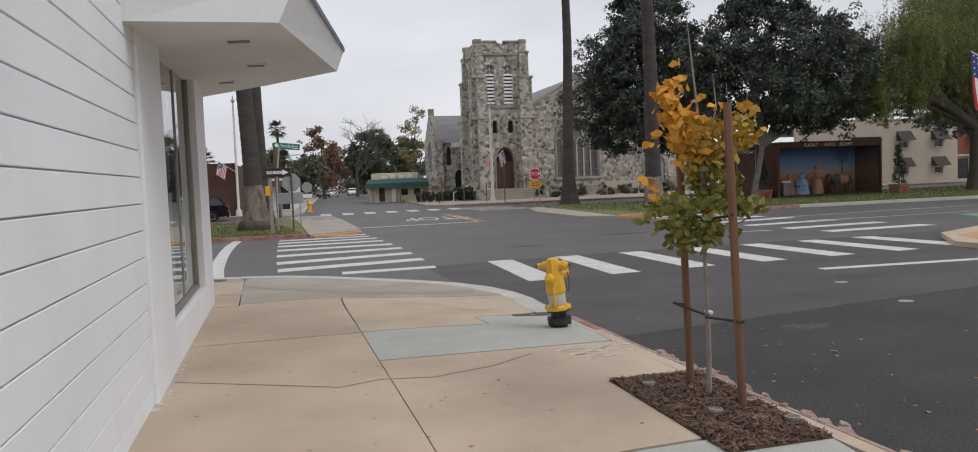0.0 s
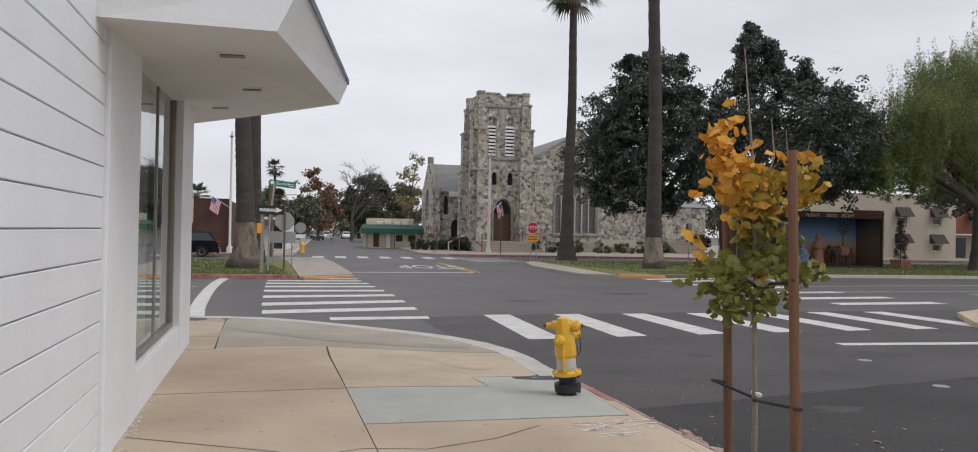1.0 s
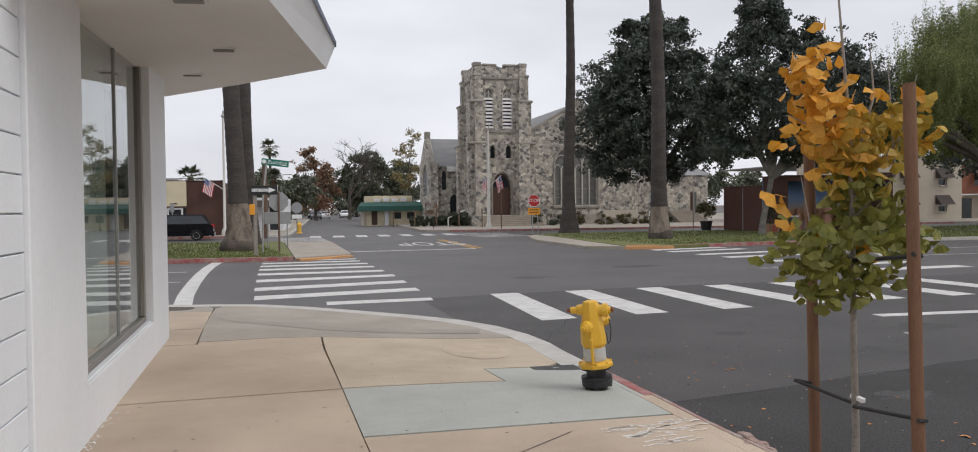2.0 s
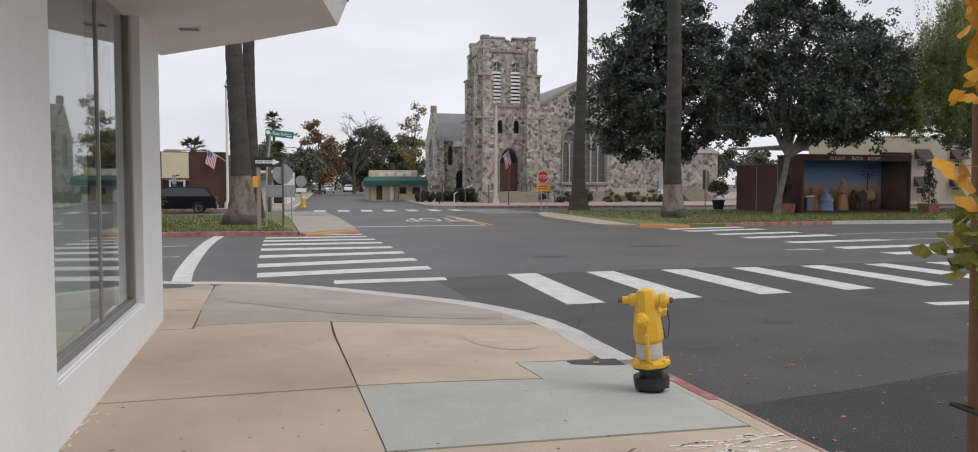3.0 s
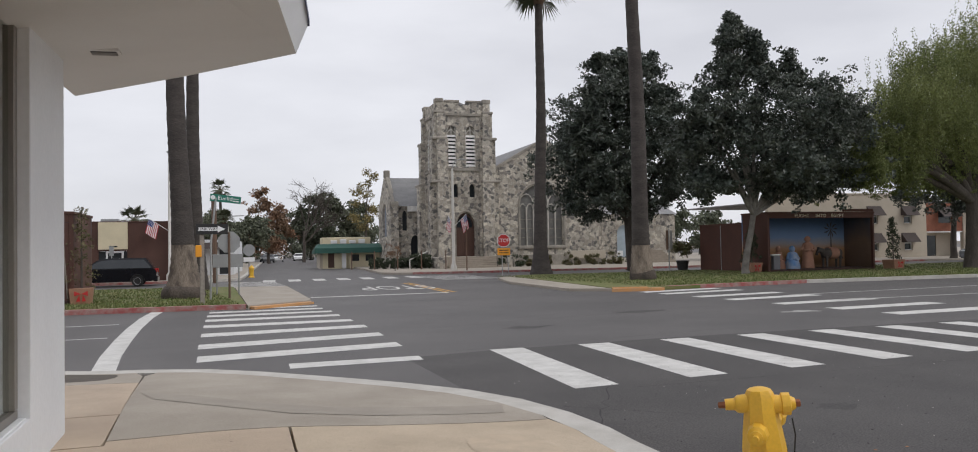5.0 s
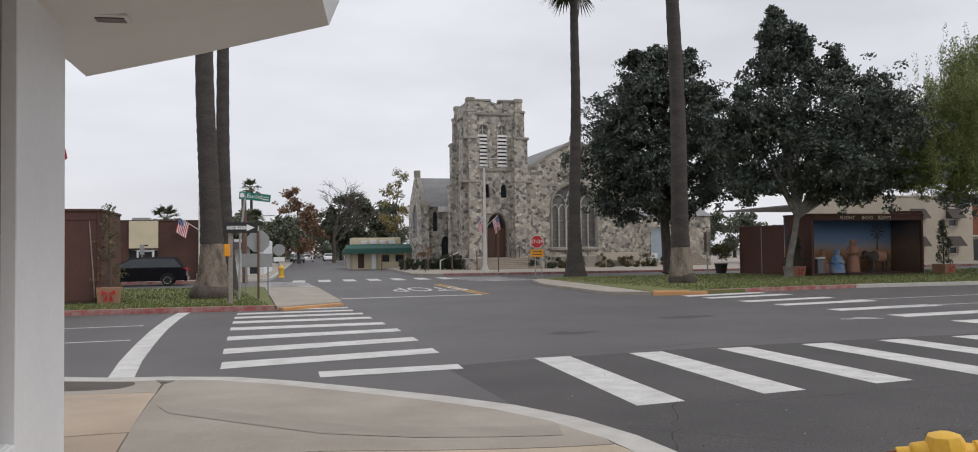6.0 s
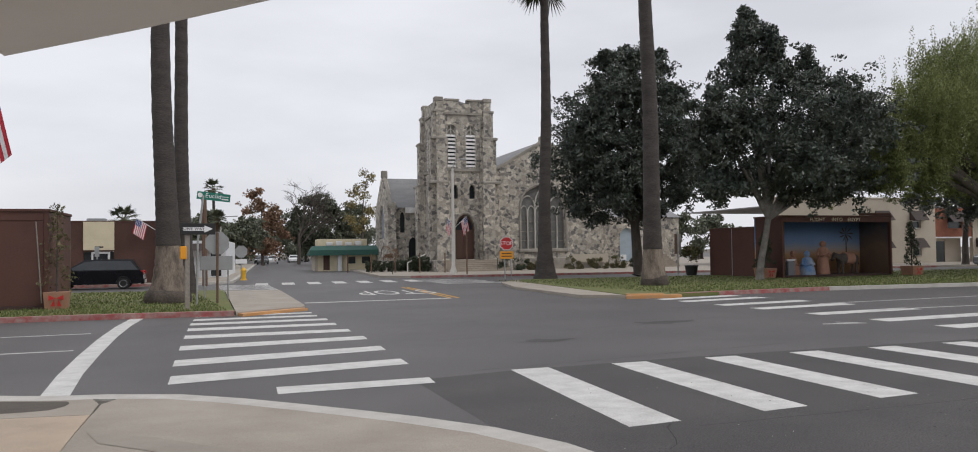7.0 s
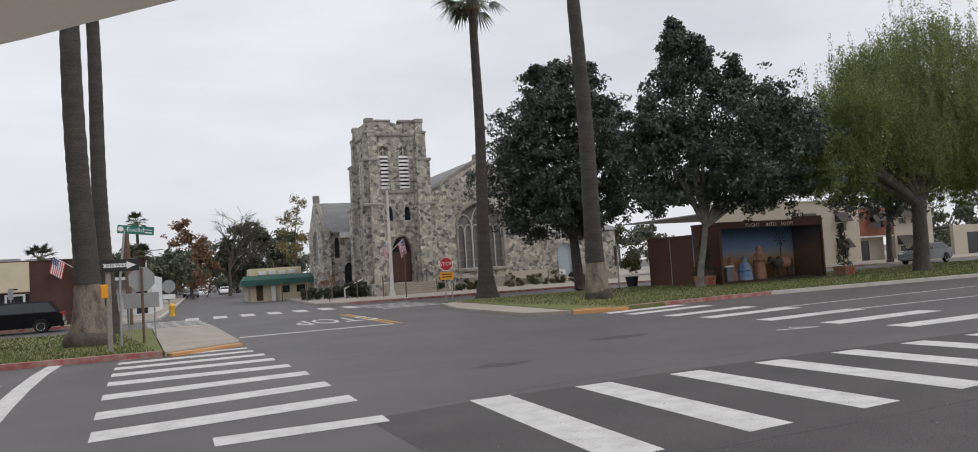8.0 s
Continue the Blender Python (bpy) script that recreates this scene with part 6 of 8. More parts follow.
# ---- nativity booths on the medians ----
def booth(at, rz, w, d, h, label, back_mat):
    b = thing("display_booth", label, "display booth", (*at, 0.11), rz, "display booths")
    t = 0.14
    part("back_panel", Geo().box(0, d - .08, 0, w, d, h), back_mat, b, "painted desert backdrop")
    part("side_panel", Geo().box(0, 0, 0, t, d - .085, h, .01), M_BOOTH, b)
    part("side_panel", Geo().box(w - t, 0, 0, w, d - .085, h, .01), M_BOOTH, b)
    part("inner_lining", Geo().box(t + .002, .15, .14, t + .02, d - .1, h - .2), M_BOOTH_DARK, b)
    part("inner_lining", Geo().box(w - t - .02, .15, .14, w - t - .002, d - .1, h - .2), M_BOOTH_DARK, b)
    part("roof_panel", Geo().box(-.04, -.04, h + .003, w + .04, d + .02, h + .09, .01), M_BOOTH, b)
    part("header", Geo().box(t + .002, 0, h - .27, w - t - .002, .09, h, .01), M_BOOTH, b)
    part("floor", Geo().box(t + .002, 0.0, 0.0, w - t - .002, d - .085, .13, .01), M_BOOTH_IN, b)
    return b


bth = booth((32.35, 39.1), -5, 7.35, 2.3, 3.22, "brown plywood booth with a painted desert backdrop and statues", M_MURAL)
part("crest", Geo().box(5.2, .02, 3.32, 7.35, .12, 3.47, .01), M_BOOTH, bth)
for word_text, word_x in (("FLIGHT", 2.3), ("INTO", 3.6), ("EGYPT", 4.75)):
    lettering("title_word", word_text, 0.27, M_LETTER, bth, pose(word_x, -0.012, 3.08, 90, 0, 0) @ Matrix.Diagonal((1.12, 1, 1, 1)), "cream lettering on the header")
side_box = thing("display_booth", "lower brown plywood booth with blank panelled sides", "display booth", (32.62, 41.5, 0.11), -5, "display booths")
part("side_panel", Geo().box(0, 0, 0, .06, 2.0, 2.72, .006), M_BOOTH, side_box)
part("side_panel", Geo().box(0, 2.02, 0, .06, 4.2, 2.72, .006), M_BOOTH, side_box)
part("rear_panel", Geo().box(.065, 4.14, 0, 5.0, 4.2, 2.72, .006), M_BOOTH, side_box)
part("roof_panel", Geo().box(-.03, 0, 2.725, 5.0, 4.23, 2.80, .006), M_BOOTH, side_box)
part("seam_strip", Geo().box(-.02, 1.98, 0, -.003, 2.04, 2.7, .004), M_SIGNBACK, side_box, "pale vertical seam strip")


def figure(at, prof, material, label, squash=0.8, lean=0.0, shoulder=1.35, wide=1.0):
    """A robed figure: a turned robe with folds, a hooded head and two bent sleeves, in one mesh."""
    g = Geo().lathe(prof, 22)
    g.v = [(x * (1 + .09 * math.sin(5 * math.atan2(y, x)) * max(0, 1 - z / shoulder)) * wide, y * (1 + .09 * math.sin(5 * math.atan2(y, x)) * max(0, 1 - z / shoulder)), z) for x, y, z in g.v]
    for sx in (-1, 1):
        g.tube([(sx * .2 * wide, 0, shoulder), (sx * .34 * wide, -.08, shoulder - .3), (sx * .16, -.34, shoulder - .36), (sx * .05, -.38, shoulder - .3)], [.09, .10, .09, .05], 8)
    g.moved(Matrix.Shear("XZ", 4, (lean, 0)) @ Matrix.Diagonal((1, squash, 1, 1)))
    s = new("statue", g.mesh("statue", material, 60))
    s.matrix_basis = bth.matrix_basis @ pose(*at, 0, 0, rnd.uniform(-20, 20))
    return tagged(s, label, "statue")


stand = [(0.34, 0), (0.35, .1), (0.29, .6), (0.25, 1.0), (0.28, 1.25), (0.25, 1.4), (0.11, 1.48), (0.10, 1.52), (0.16, 1.58), (0.17, 1.68), (0.12, 1.78), (0.03, 1.83)]
kneel = [(0.46, 0), (0.48, .12), (0.40, .4), (0.27, .75), (0.24, .9), (0.11, .97), (0.17, 1.05), (0.18, 1.16), (0.11, 1.26), (0.03, 1.3)]
figure((3.4, .9, .13), stand, M_ROBE, "standing plaster statue in a brown robe", wide=1.1)
figure((2.15, .7, .13), kneel, M_ROBE_BLUE, "kneeling plaster statue in a pale blue robe", .9, .16, .85)
figure((1.45, 1.0, .13), kneel, M_ROBE, "small plaster statue in a brown robe", .8, 0, .85, .8)
don = Geo().lathe([(0.05, -.75), (0.26, -.6), (0.33, -.2), (0.32, .3), (0.25, .6), (0.08, .75)], 12, (0, 0, .82), (1, 0, 0))
for sx in (-.5, .5):
    for sy in (-.15, .15):
        don.tube([(sx, sy, .75), (sx, sy, 0)], [.09, .05], 8)
don.tube([(-.6, 0, .9), (-.95, 0, 1.05), (-1.15, 0, .75)], [.18, .15, .08], 10).tube([(.7, 0, .9), (.85, 0, .5)], [.04, .03], 6)
dk = new("statue", don.mesh("statue", M_DONKEY, 50))
dk.matrix_basis = bth.matrix_basis @ pose(5.15, 1.0, .13, 0, 0, 4)
tagged(dk, "dark grey donkey statue lying low before a painted backdrop", "statue")
rug = new("saddle_cloth", Geo().lathe([(0.345, -.28), (0.35, 0), (0.345, .3)], 14, (0, 0, .84), (1, 0, 0)).mesh("saddle_cloth", M_ROBE, 50))
rug.matrix_basis = dk.matrix_basis.copy()
tagged(rug, "pinkish saddle cloth draped over a donkey statue", "cloth")
ped = thing("lectern_plaque", "grey plaque stand at the booth's front edge", "plaque", (*(bth.matrix_basis @ Vector((.75, .35, .13))).xyz,), -5)
part("post", Geo().box(-.22, -.12, 0, .22, .12, .75, .02), M_SILVER, ped)
part("plate", Geo().box(-.28, -.2, .76, .28, .16, .84, .01).moved(pose(0, 0, 0, -8, 0, 0)), M_SIGNWHITE, ped, "white plate with unreadable lines")
palm_art = Geo()
for k in range(9):
    a = k * .7
    palm_art.poly([(6.2, 2.19, 2.35), (6.2 + .55 * math.cos(a), 2.188, 2.35 + .5 * math.sin(a)), (6.2 + .4 * math.cos(a + .25), 2.188, 2.35 + .35 * math.sin(a + .25))], [(0, 1, 2)])
palm_art.poly([(6.15, 2.19, .9), (6.25, 2.19, .9), (6.23, 2.19, 2.35), (6.17, 2.19, 2.35)], [(0, 1, 2, 3)])
part("painted_palm", palm_art, M_DONKEY, bth)

lb = booth((-6.75, 35.25), -6, 5.6, 3.6, 2.98, "brown plywood booth with a dark interior and a statue", M_BOOTH_DARK)
lst = new("statue", Geo().lathe(stand, 14).moved(Matrix.Diagonal((1, .8, 1, 1))).mesh("statue", M_DONKEY, 50))
part("wing_panel", Geo().box(4.2, .012, .135, 5.455, .085, 2.70, .006), M_BOOTH, lb, "plain brown plywood wing")
part("ridge_batten", Geo().tube([(5.25, .0, 2.68), (5.42, -.02, .2)], .02, 5), M_TWIG, lb, "thin leaning batten")
lst.matrix_basis = lb.matrix_basis @ pose(3.75, .8, .13)
tagged(lst, "standing dark plaster statue inside a booth", "statue")


def planter(at, label, height, bow=True, wide=0.42, per=26, leaf_mat=M_HEDGE):
    p = thing("potted_conifer", label, "planter", (*at, 0.125), 0, "potted conifers")
    part("box", Geo().poly([(-wide * .85, -wide * .85, 0), (wide * .85, -wide * .85, 0), (wide * .85, wide * .85, 0), (-wide * .85, wide * .85, 0), (-wide, -wide, .52), (wide, -wide, .52), (wide, wide, .52), (-wide, wide, .52)],
                           [(3, 2, 1, 0), (0, 1, 5, 4), (1, 2, 6, 5), (2, 3, 7, 6), (3, 0, 4, 7), (4, 5, 6, 7)]), M_TERRACOTTA, p, "square terracotta-coloured box")
    if bow:
        y = -wide - .02
        part("bow", Geo().poly([(0, y, .34), (-.2, y - .03, .44), (-.2, y - .03, .28), (.2, y - .03, .44), (.2, y - .03, .28), (-.05, y, .32), (-.15, y + .02, .1), (-.03, y + .02, .1), (.05, y, .32), (.15, y + .02, .1), (.03, y + .02, .1)],
                                [(0, 1, 2), (0, 4, 3), (5, 6, 7), (8, 10, 9)]), M_BOW, p, "red ribbon bow")
    part("stem", Geo().tube([(0, 0, .4), (0, 0, height)], [.04, .01], 6), M_BARK, p)
    r = np.random.RandomState(int(abs(at[0]) * 10))
    cs = []
    for k in range(70):
        z = .6 + (height - .6) * k / 70
        q = .58 * (1 - (z - .6) / (height - .5)) + .05
        a = r.uniform(0, 6.28)
        cs.append((q * r.uniform(.3, 1) * math.cos(a), q * r.uniform(.3, 1) * math.sin(a), z))
    part("foliage", leaf_cloud(cs, per, (.16, .16, .10), .11, 5, aspect=2.5), leaf_mat, p, "thin conifer foliage")
    return p


planter((40.1, 37.6), "small conifer in a terracotta box with a red bow", 2.9)
planter((31.7, 39.7), "small conifer in a terracotta box beside a brown booth", 2.4)
planter((-0.95, 34.7), "small sparse conifer in a terracotta box with a red bow", 3.2, True, .36, 10, M_SHRUB)
pt = thing("potted_palm", "small fan palm in a dark tub on the grass", "potted plant", (32.0, 46.2, 0.12))
part("tub", Geo().lathe([(.3, 0), (.4, .55), (.43, .56), (.43, .6), (.36, .6), (.34, .5)], 14), M_BLACK, pt, "", 40)
part("foliage", leaf_cloud(lobes([(0, 0, 1.4, .6, .6, .5)], 50, 3), 22, (.25, .25, .25), .30, 6, aspect=5, down=.4), M_SHRUB, pt, "arching palm leaves")
pp = thing("sign_posts", "pair of narrow signs on one steel post on the grass", "sign", (31.0, 46.2, 0.12))
part("post", Geo().tube([(0, 0, 0), (0, 0, 2.6)], .04, 8), M_STEEL, pp)
part("panel", Geo().box(-.22, -.02, 1.3, -.05, .0, 2.5), M_WOODPOLE, pp)
part("panel", Geo().box(.08, -.02, 1.3, .25, .0, 2.5), M_STEEL, pp)

# ---- signs and posts ----
def octagon(r, y, t, z):
    pts = [(r * math.cos(math.pi / 8 + k * math.pi / 4), r * math.sin(math.pi / 8 + k * math.pi / 4) + z) for k in range(8)]
    return Geo().wall(pts, [], y, y + t)


ss = thing("street_sign", "green street-name blade on a steel post", "street sign", (3.02, 33.9, 0.12), 0)
part("post", Geo().tube([(0, 0, 0), (0.03, 0, 2.0), (.2, 0, 3.5)], .035, 8), M_STEEL, ss, "leaning steel post")
blade = part("blade", Geo().box(-.36, -.015, 3.37, .66, .015, 3.62, .006).moved(pose(0, 0, 0, 0, 6, 0)), M_SIGNGREEN, ss, "green blade with white letters")
lettering("name", "Euclid", 0.19, M_SIGNWHITE, blade, pose(0.50, -0.02, 3.47, 90, 6, 0) @ Matrix.Diagonal((1.1, 1, 1, 1)))
part("writing_bar", Geo().box(.38, -.019, 3.51, .60, -.016, 3.53).moved(pose(0, 0, 0, 0, 6, 0)), M_SIGNWHITE, blade)
part("writing_bar", Geo().box(.40, -.019, 3.42, .60, -.016, 3.46).moved(pose(0, 0, 0, 0, 6, 0)), M_SIGNWHITE, blade)
part("emblem", Geo().lathe([(.08, -.001), (.08, .004)], 8, (.1, -.016, 3.51), (0, -1, 0)), M_SIGNWHITE, blade)
ow = thing("one_way_sign", "black and white one-way arrow sign on a wooden post", "traffic sign", (2.62, 32.0, 0.12), 0)
part("post", Geo().box(-.065, -.065, 0, .065, .065, 2.45, .01), M_TWIG, ow, "weathered grey wooden post")
plate = part("plate", Geo().box(-.18, -.13, 2.20, .78, -.11, 2.53, .004), M_SIGNBLACK, ow)
ar = Geo().wall([(-.12, 2.312), (.47, 2.312), (.47, 2.26), (.71, 2.365), (.47, 2.47), (.47, 2.418), (-.12, 2.418)], [], -.136, -.131)
part("arrow", ar, M_SIGNWHITE, plate, "white arrow")
lettering("legend", "ONE WAY", 0.112, M_SIGNBLACK, plate, pose(.18, -.139, 2.365, 90, 0, 0) @ Matrix.Diagonal((1.15, 1, 1, 1)))
part("signal_box", Geo().box(-.2, -.14, 1.48, -.02, .1, 1.86, .02), M_SIGNORANGE, ow, "orange push-button box")
sb = thing("stop_sign", "stop sign seen from its bare metal back", "traffic sign", (3.7, 34.5, 0.1), 0, "stop signs")
part("post", Geo().tube([(0, 0, 0), (0, 0, 2.35)], .04, 8), M_WOODPOLE, sb)
part("plate", octagon(.40, .045, .006, 2.0), M_SIGNBACK, sb, "bare aluminium octagon")
wb = thing("board_sign", "white blank sign board on two low posts", "sign", (3.9, 37.0, 0.12))
part("board", Geo().box(-.55, 0, 1.05, .55, .03, 1.55, .006), M_SIGNBACK, wb)
part("post", Geo().tube([(-.4, .05, 0), (-.4, .05, 1.5)], .03, 6), M_STEEL, wb)
part("post", Geo().tube([(.4, .05, 0), (.4, .05, 1.5)], .03, 6), M_STEEL, wb)
st = thing("stop_sign", "red stop sign with an orange plate on a steel post", "traffic sign", (20.67, 48.3, 0.1), -22, "stop signs")
part("post", Geo().tube([(-.1, 0, 0), (-.1, 0, 2.5)], .035, 8), M_STEEL, st)
part("post", Geo().tube([(.28, .02, 0), (.2, .02, 1.6)], .03, 8), M_STEEL, st)
pl = part("plate", octagon(.41, -.06, .006, 2.05), M_SIGNWHITE, st, "octagonal plate with a white rim")
part("face", octagon(.375, -.066, .004, 2.05), M_SIGNRED, pl, "red field")
lettering("legend", "STOP", 0.30, M_SIGNWHITE, pl, pose(0, -.069, 2.05, 90, 0, 0))
op = part("lower_plate", Geo().box(-.38, -.06, 1.18, .38, -.05, 1.6, .004), M_SIGNORANGE, st, "orange plate with unreadable black lines")
for z in (1.3, 1.45):
    part("writing_bar", Geo().box(-.28, -.064, z, .28, -.061, z + .05), M_SIGNBLACK, op)
lamp = thing("street_lamp", "tall pale concrete street lamp with a short arm", "street lamp", (21.7, 59.2, 0.13))
part("pole", Geo().lathe([(.24, 0), (.24, .25), (.17, .45), (.13, .6), (.085, 7.2), (.07, 7.4)], 10), M_POLEPALE, lamp, "", 40)
part("arm", Geo().tube([(0, 0, 7.3), (.1, 0, 7.8), (.4, 0, 8.05), (.7, 0, 8.1)], .04, 8), M_STEEL, lamp)
part("lantern", Geo().box(.6, -.12, 8.02, 1.05, .12, 8.14, .03), M_STEEL, lamp)


def flag(name_at, pole, cloth_len, drop, label, group="flags", fold=0.25, rz=0.0, pole_r=0.018, drift=0.25):
    """A striped flag hanging from a leaning pole, in soft folds."""
    f = thing("flag", label, "flag", name_at, rz, group)
    p0, p1 = Vector(pole[0]), Vector(pole[1])
    part("pole", Geo().tube([p0, p1], pole_r, 6), M_FLAGWHITE, f)
    n, rows = 13, 10
    d = (p0 - p1).normalized()

    def pt(u, v):
        """u down the hoist, v out along the fly, which hangs down."""
        a = p1 + d * u * drop
        hang = Vector((0.0, 0, -1)) * v * cloth_len * .86 + Vector((-d.x, -d.y, 0)) * v * cloth_len * drift
        w = fold * .3 * math.sin(v * 3 + u * 9) * v
        return a + hang + Vector((-d.y, d.x, 0)) * w

    for s in range(n):
        u0, u1 = s / n, (s + 1) / n
        g = Geo()
        v0 = .42 if s < 7 else 0
        pts = []
        for k in range(rows + 1):
            v = v0 + (1 - v0) * k / rows
            pts += [pt(u0, v), pt(u1, v)]
        g.poly(pts, [(2 * k, 2 * k + 1, 2 * k + 3, 2 * k + 2) for k in range(rows)])
        part("stripe", g, M_FLAGRED if s % 2 == 0 else M_FLAGWHITE, f)
    g = Geo()
    pts = [pt(7 / n * a / 4, .42 * b / 4) for a in range(5) for b in range(5)]
    g.poly(pts, [(a * 5 + b, a * 5 + b + 1, a * 5 + b + 6, a * 5 + b + 5) for a in range(4) for b in range(4)])
    c = part("canton", g, M_FLAGBLUE, f)
    g = Geo()
    for a in range(4):
        for b in range(4):
            q = pt(7 / n * (a + .5) / 4, .42 * (b + .5) / 4) + Vector((0, -.006, 0))
            g.box(q.x - .02, q.y - .012, q.z - .02, q.x + .02, q.y + .012, q.z + .02)
    tagged(part("stars", g, M_FLAGWHITE, c), "small white stars", "", "", "stuff")
    return f


flag((21.7, 59.2, 0), [(0.1, -.1, 3.4), (0.95, -.2, 4.2)], 1.15, .6, "striped flag hanging from a street lamp before the church")
flag((21.7, 59.2, 0), [(-0.1, -.1, 3.6), (-.45, -.2, 4.1)], 1.1, .5, "furled striped flag hanging from a street lamp")
flag((1.9, 57.0, 0), [(0.62, 0, 3.1), (-.5, -.2, 3.85)], 1.0, .7, "striped flag on a slanting pole beside a brown building")
flag((22.6, 17.9, 0), [(1.4, 0, 4.3), (-.68, 0, 5.12)], 2.0, 1.3, "striped flag hanging from a slanting pole at the street corner", drift=-.1)
flag((-2.9, 33.4, 0), [(-1.05, 0.05, 5.6), (.4, 0, 6.9)], 2.6, 1.6, "large striped flag hanging from a lamp post on the median")
for x, y, h in ((24.0, 17.9, 6.5), (-3.95, 33.5, 7.5)):
    pz = thing("street_lamp", "steel street lamp post at the kerb", "street lamp", (x, y, 0.03), 0, "kerb lamps")
    part("pole", Geo().lathe([(.14, 0), (.14, .3), (.08, .4), (.06, h)], 10), M_STEEL, pz, "", 40)
    part("arm", Geo().tube([(0, 0, h), (0, -.9, h + .3)], .035, 6), M_STEEL, pz)
    part("lantern", Geo().box(-.1, -1.4, h + .26, .1, -.8, h + .36, .02), M_STEEL, pz)
fp = thing("flag_pole", "tall pale pole with a finial beside a brown building", "pole", (2.55, 57.0, 0.13))
part("pole", Geo().lathe([(.22, 0), (.2, .35), (.09, .5), (.06, 7.6)], 10), M_POLEPALE, fp, "", 40)
part("finial", Geo().lathe([(.03, 7.6), (.1, 7.7), (.16, 7.75), (.05, 7.85), (.03, 8.1)], 8), M_STEEL, fp)
fl = thing("lamp_post", "brown post standing beside a church lamp", "post", (22.6, 58.9, 0.13))
part("post", Geo().tube([(0, 0, 0), (0, 0, 3.2)], .05, 8), M_WOODPOLE, fl)

# ---- brown shop across the avenue ----
bs = thing("brown_shop", "low brown brick shop with a cream panel and glass door", "building", (-0.4, 57.6, 0.1), -6)
part("wall", Geo().wall([(-7, 0), (2.9, 0), (2.9, 3.55), (-7, 3.55)], [[(-.95, .08), (.62, .08), (.62, 1.85), (-.95, 1.85)]], 0, .35), M_BROWNBRICK, bs)
part("side_wall", Geo().box(2.55, .36, 0, 2.9, 12, 3.55), M_BROWNBRICK, bs)
part("roof", Geo().box(-7, .36, 3.3, 2.54, 12, 3.4), M_SLATE, bs)
part("coping", Geo().box(-7.05, -.04, 3.555, 2.95, .4, 3.62, .01), M_BROWNBRICK, bs)
part("sign_panel", Geo().box(-.95, -.12, 1.95, .65, -.005, 3.56, .01), M_CREAM, bs, "blank cream sign panel")
part("writing_bar", Geo().box(-.35, -.13, 2.08, .1, -.122, 2.16), M_SIGNBLACK, bs)
dr = part("door", Geo().box(-.5, .12, .08, .35, .16, 1.8), M_DARKGLASS, bs, "dark glass door")
part("door_frame", Geo().wall([(-.55, .08), (.4, .08), (.4, 1.84), (-.55, 1.84)], [[(-.45, .3), (.3, .3), (.3, .92), (-.45, .92)], [(-.45, 1.02), (.3, 1.02), (.3, 1.74), (-.45, 1.74)]], .06, .11), M_SIGNWHITE, dr, "pale metal door frame")
part("side_light", Geo().box(-.94, .15, .08, -.56, .2, 1.84), M_DARKGLASS, bs)
part("side_light", Geo().box(.41, .15, .08, .61, .2, 1.84), M_DARKGLASS, bs)
part("roof_unit", Geo().box(-1.1, 2, 3.4, -.1, 3, 3.85, .03), M_SIGNBACK, bs, "grey roof unit")
psn = thing("parking_sign", "small narrow sign on a post before a shop", "sign", (-0.6, 56.2, 0.13))
part("post", Geo().tube([(0, 0, 0), (0, 0, 2.1)], .03, 6), M_STEEL, psn)
part("plate", Geo().box(-.12, -.04, 1.55, .12, -.03, 2.1), M_SIGNBACK, psn)
ws = thing("white_shop", "low white shop front farther along the side street", "building", (6.6, 66, 0.1), -9)
part("wall", Geo().wall([(-3.0, 0), (.6, 0), (.6, 2.6), (-3.0, 2.6)], [[(-.4, .1), (.3, .1), (.3, 1.9), (-.4, 1.9)]], 0, .3), M_WHITE, ws)
part("side_wall", Geo().box(.3, .31, 0, .6, 14, 2.6), M_WHITE, ws)
part("awning", Geo().poly([(-3, -.8, 1.9), (.7, -.8, 1.9), (.7, 0, 2.4), (-3, 0, 2.4)], [(0, 1, 2, 3)]), M_AWN_BROWN, ws)
part("door", Geo().box(-.4, .2, .1, .3, .24, 1.9), M_DARKGLASS, ws)
part("roof", Geo().box(-3, .31, 2.5, .29, 14, 2.6), M_SLATE, ws)

# ---- diner with the green awning ----
dn = thing("diner", "low cream diner with a deep dark green awning", "building", (16.6, 82.0, 0.0), -9)
part("wall", Geo().wall([(.5, -.2), (6.2, -.2), (6.2, 1.7), (.5, 1.7)], [[(1.0, .1), (1.6, .1), (1.6, 1.5), (1.0, 1.5)], [(3.3, .7), (4.0, .7), (4.0, 1.35), (3.3, 1.35)], [(4.6, .7), (5.4, .7), (5.4, 1.35), (4.6, 1.35)]], .6, .85), M_CREAM, dn)
part("window", Geo().box(3.2, .75, .6, 5.5, .8, 1.4), M_DARKGLASS, dn)
part("door", Geo().box(.95, .75, .05, 1.65, .8, 1.55), M_DOORWOOD, dn)
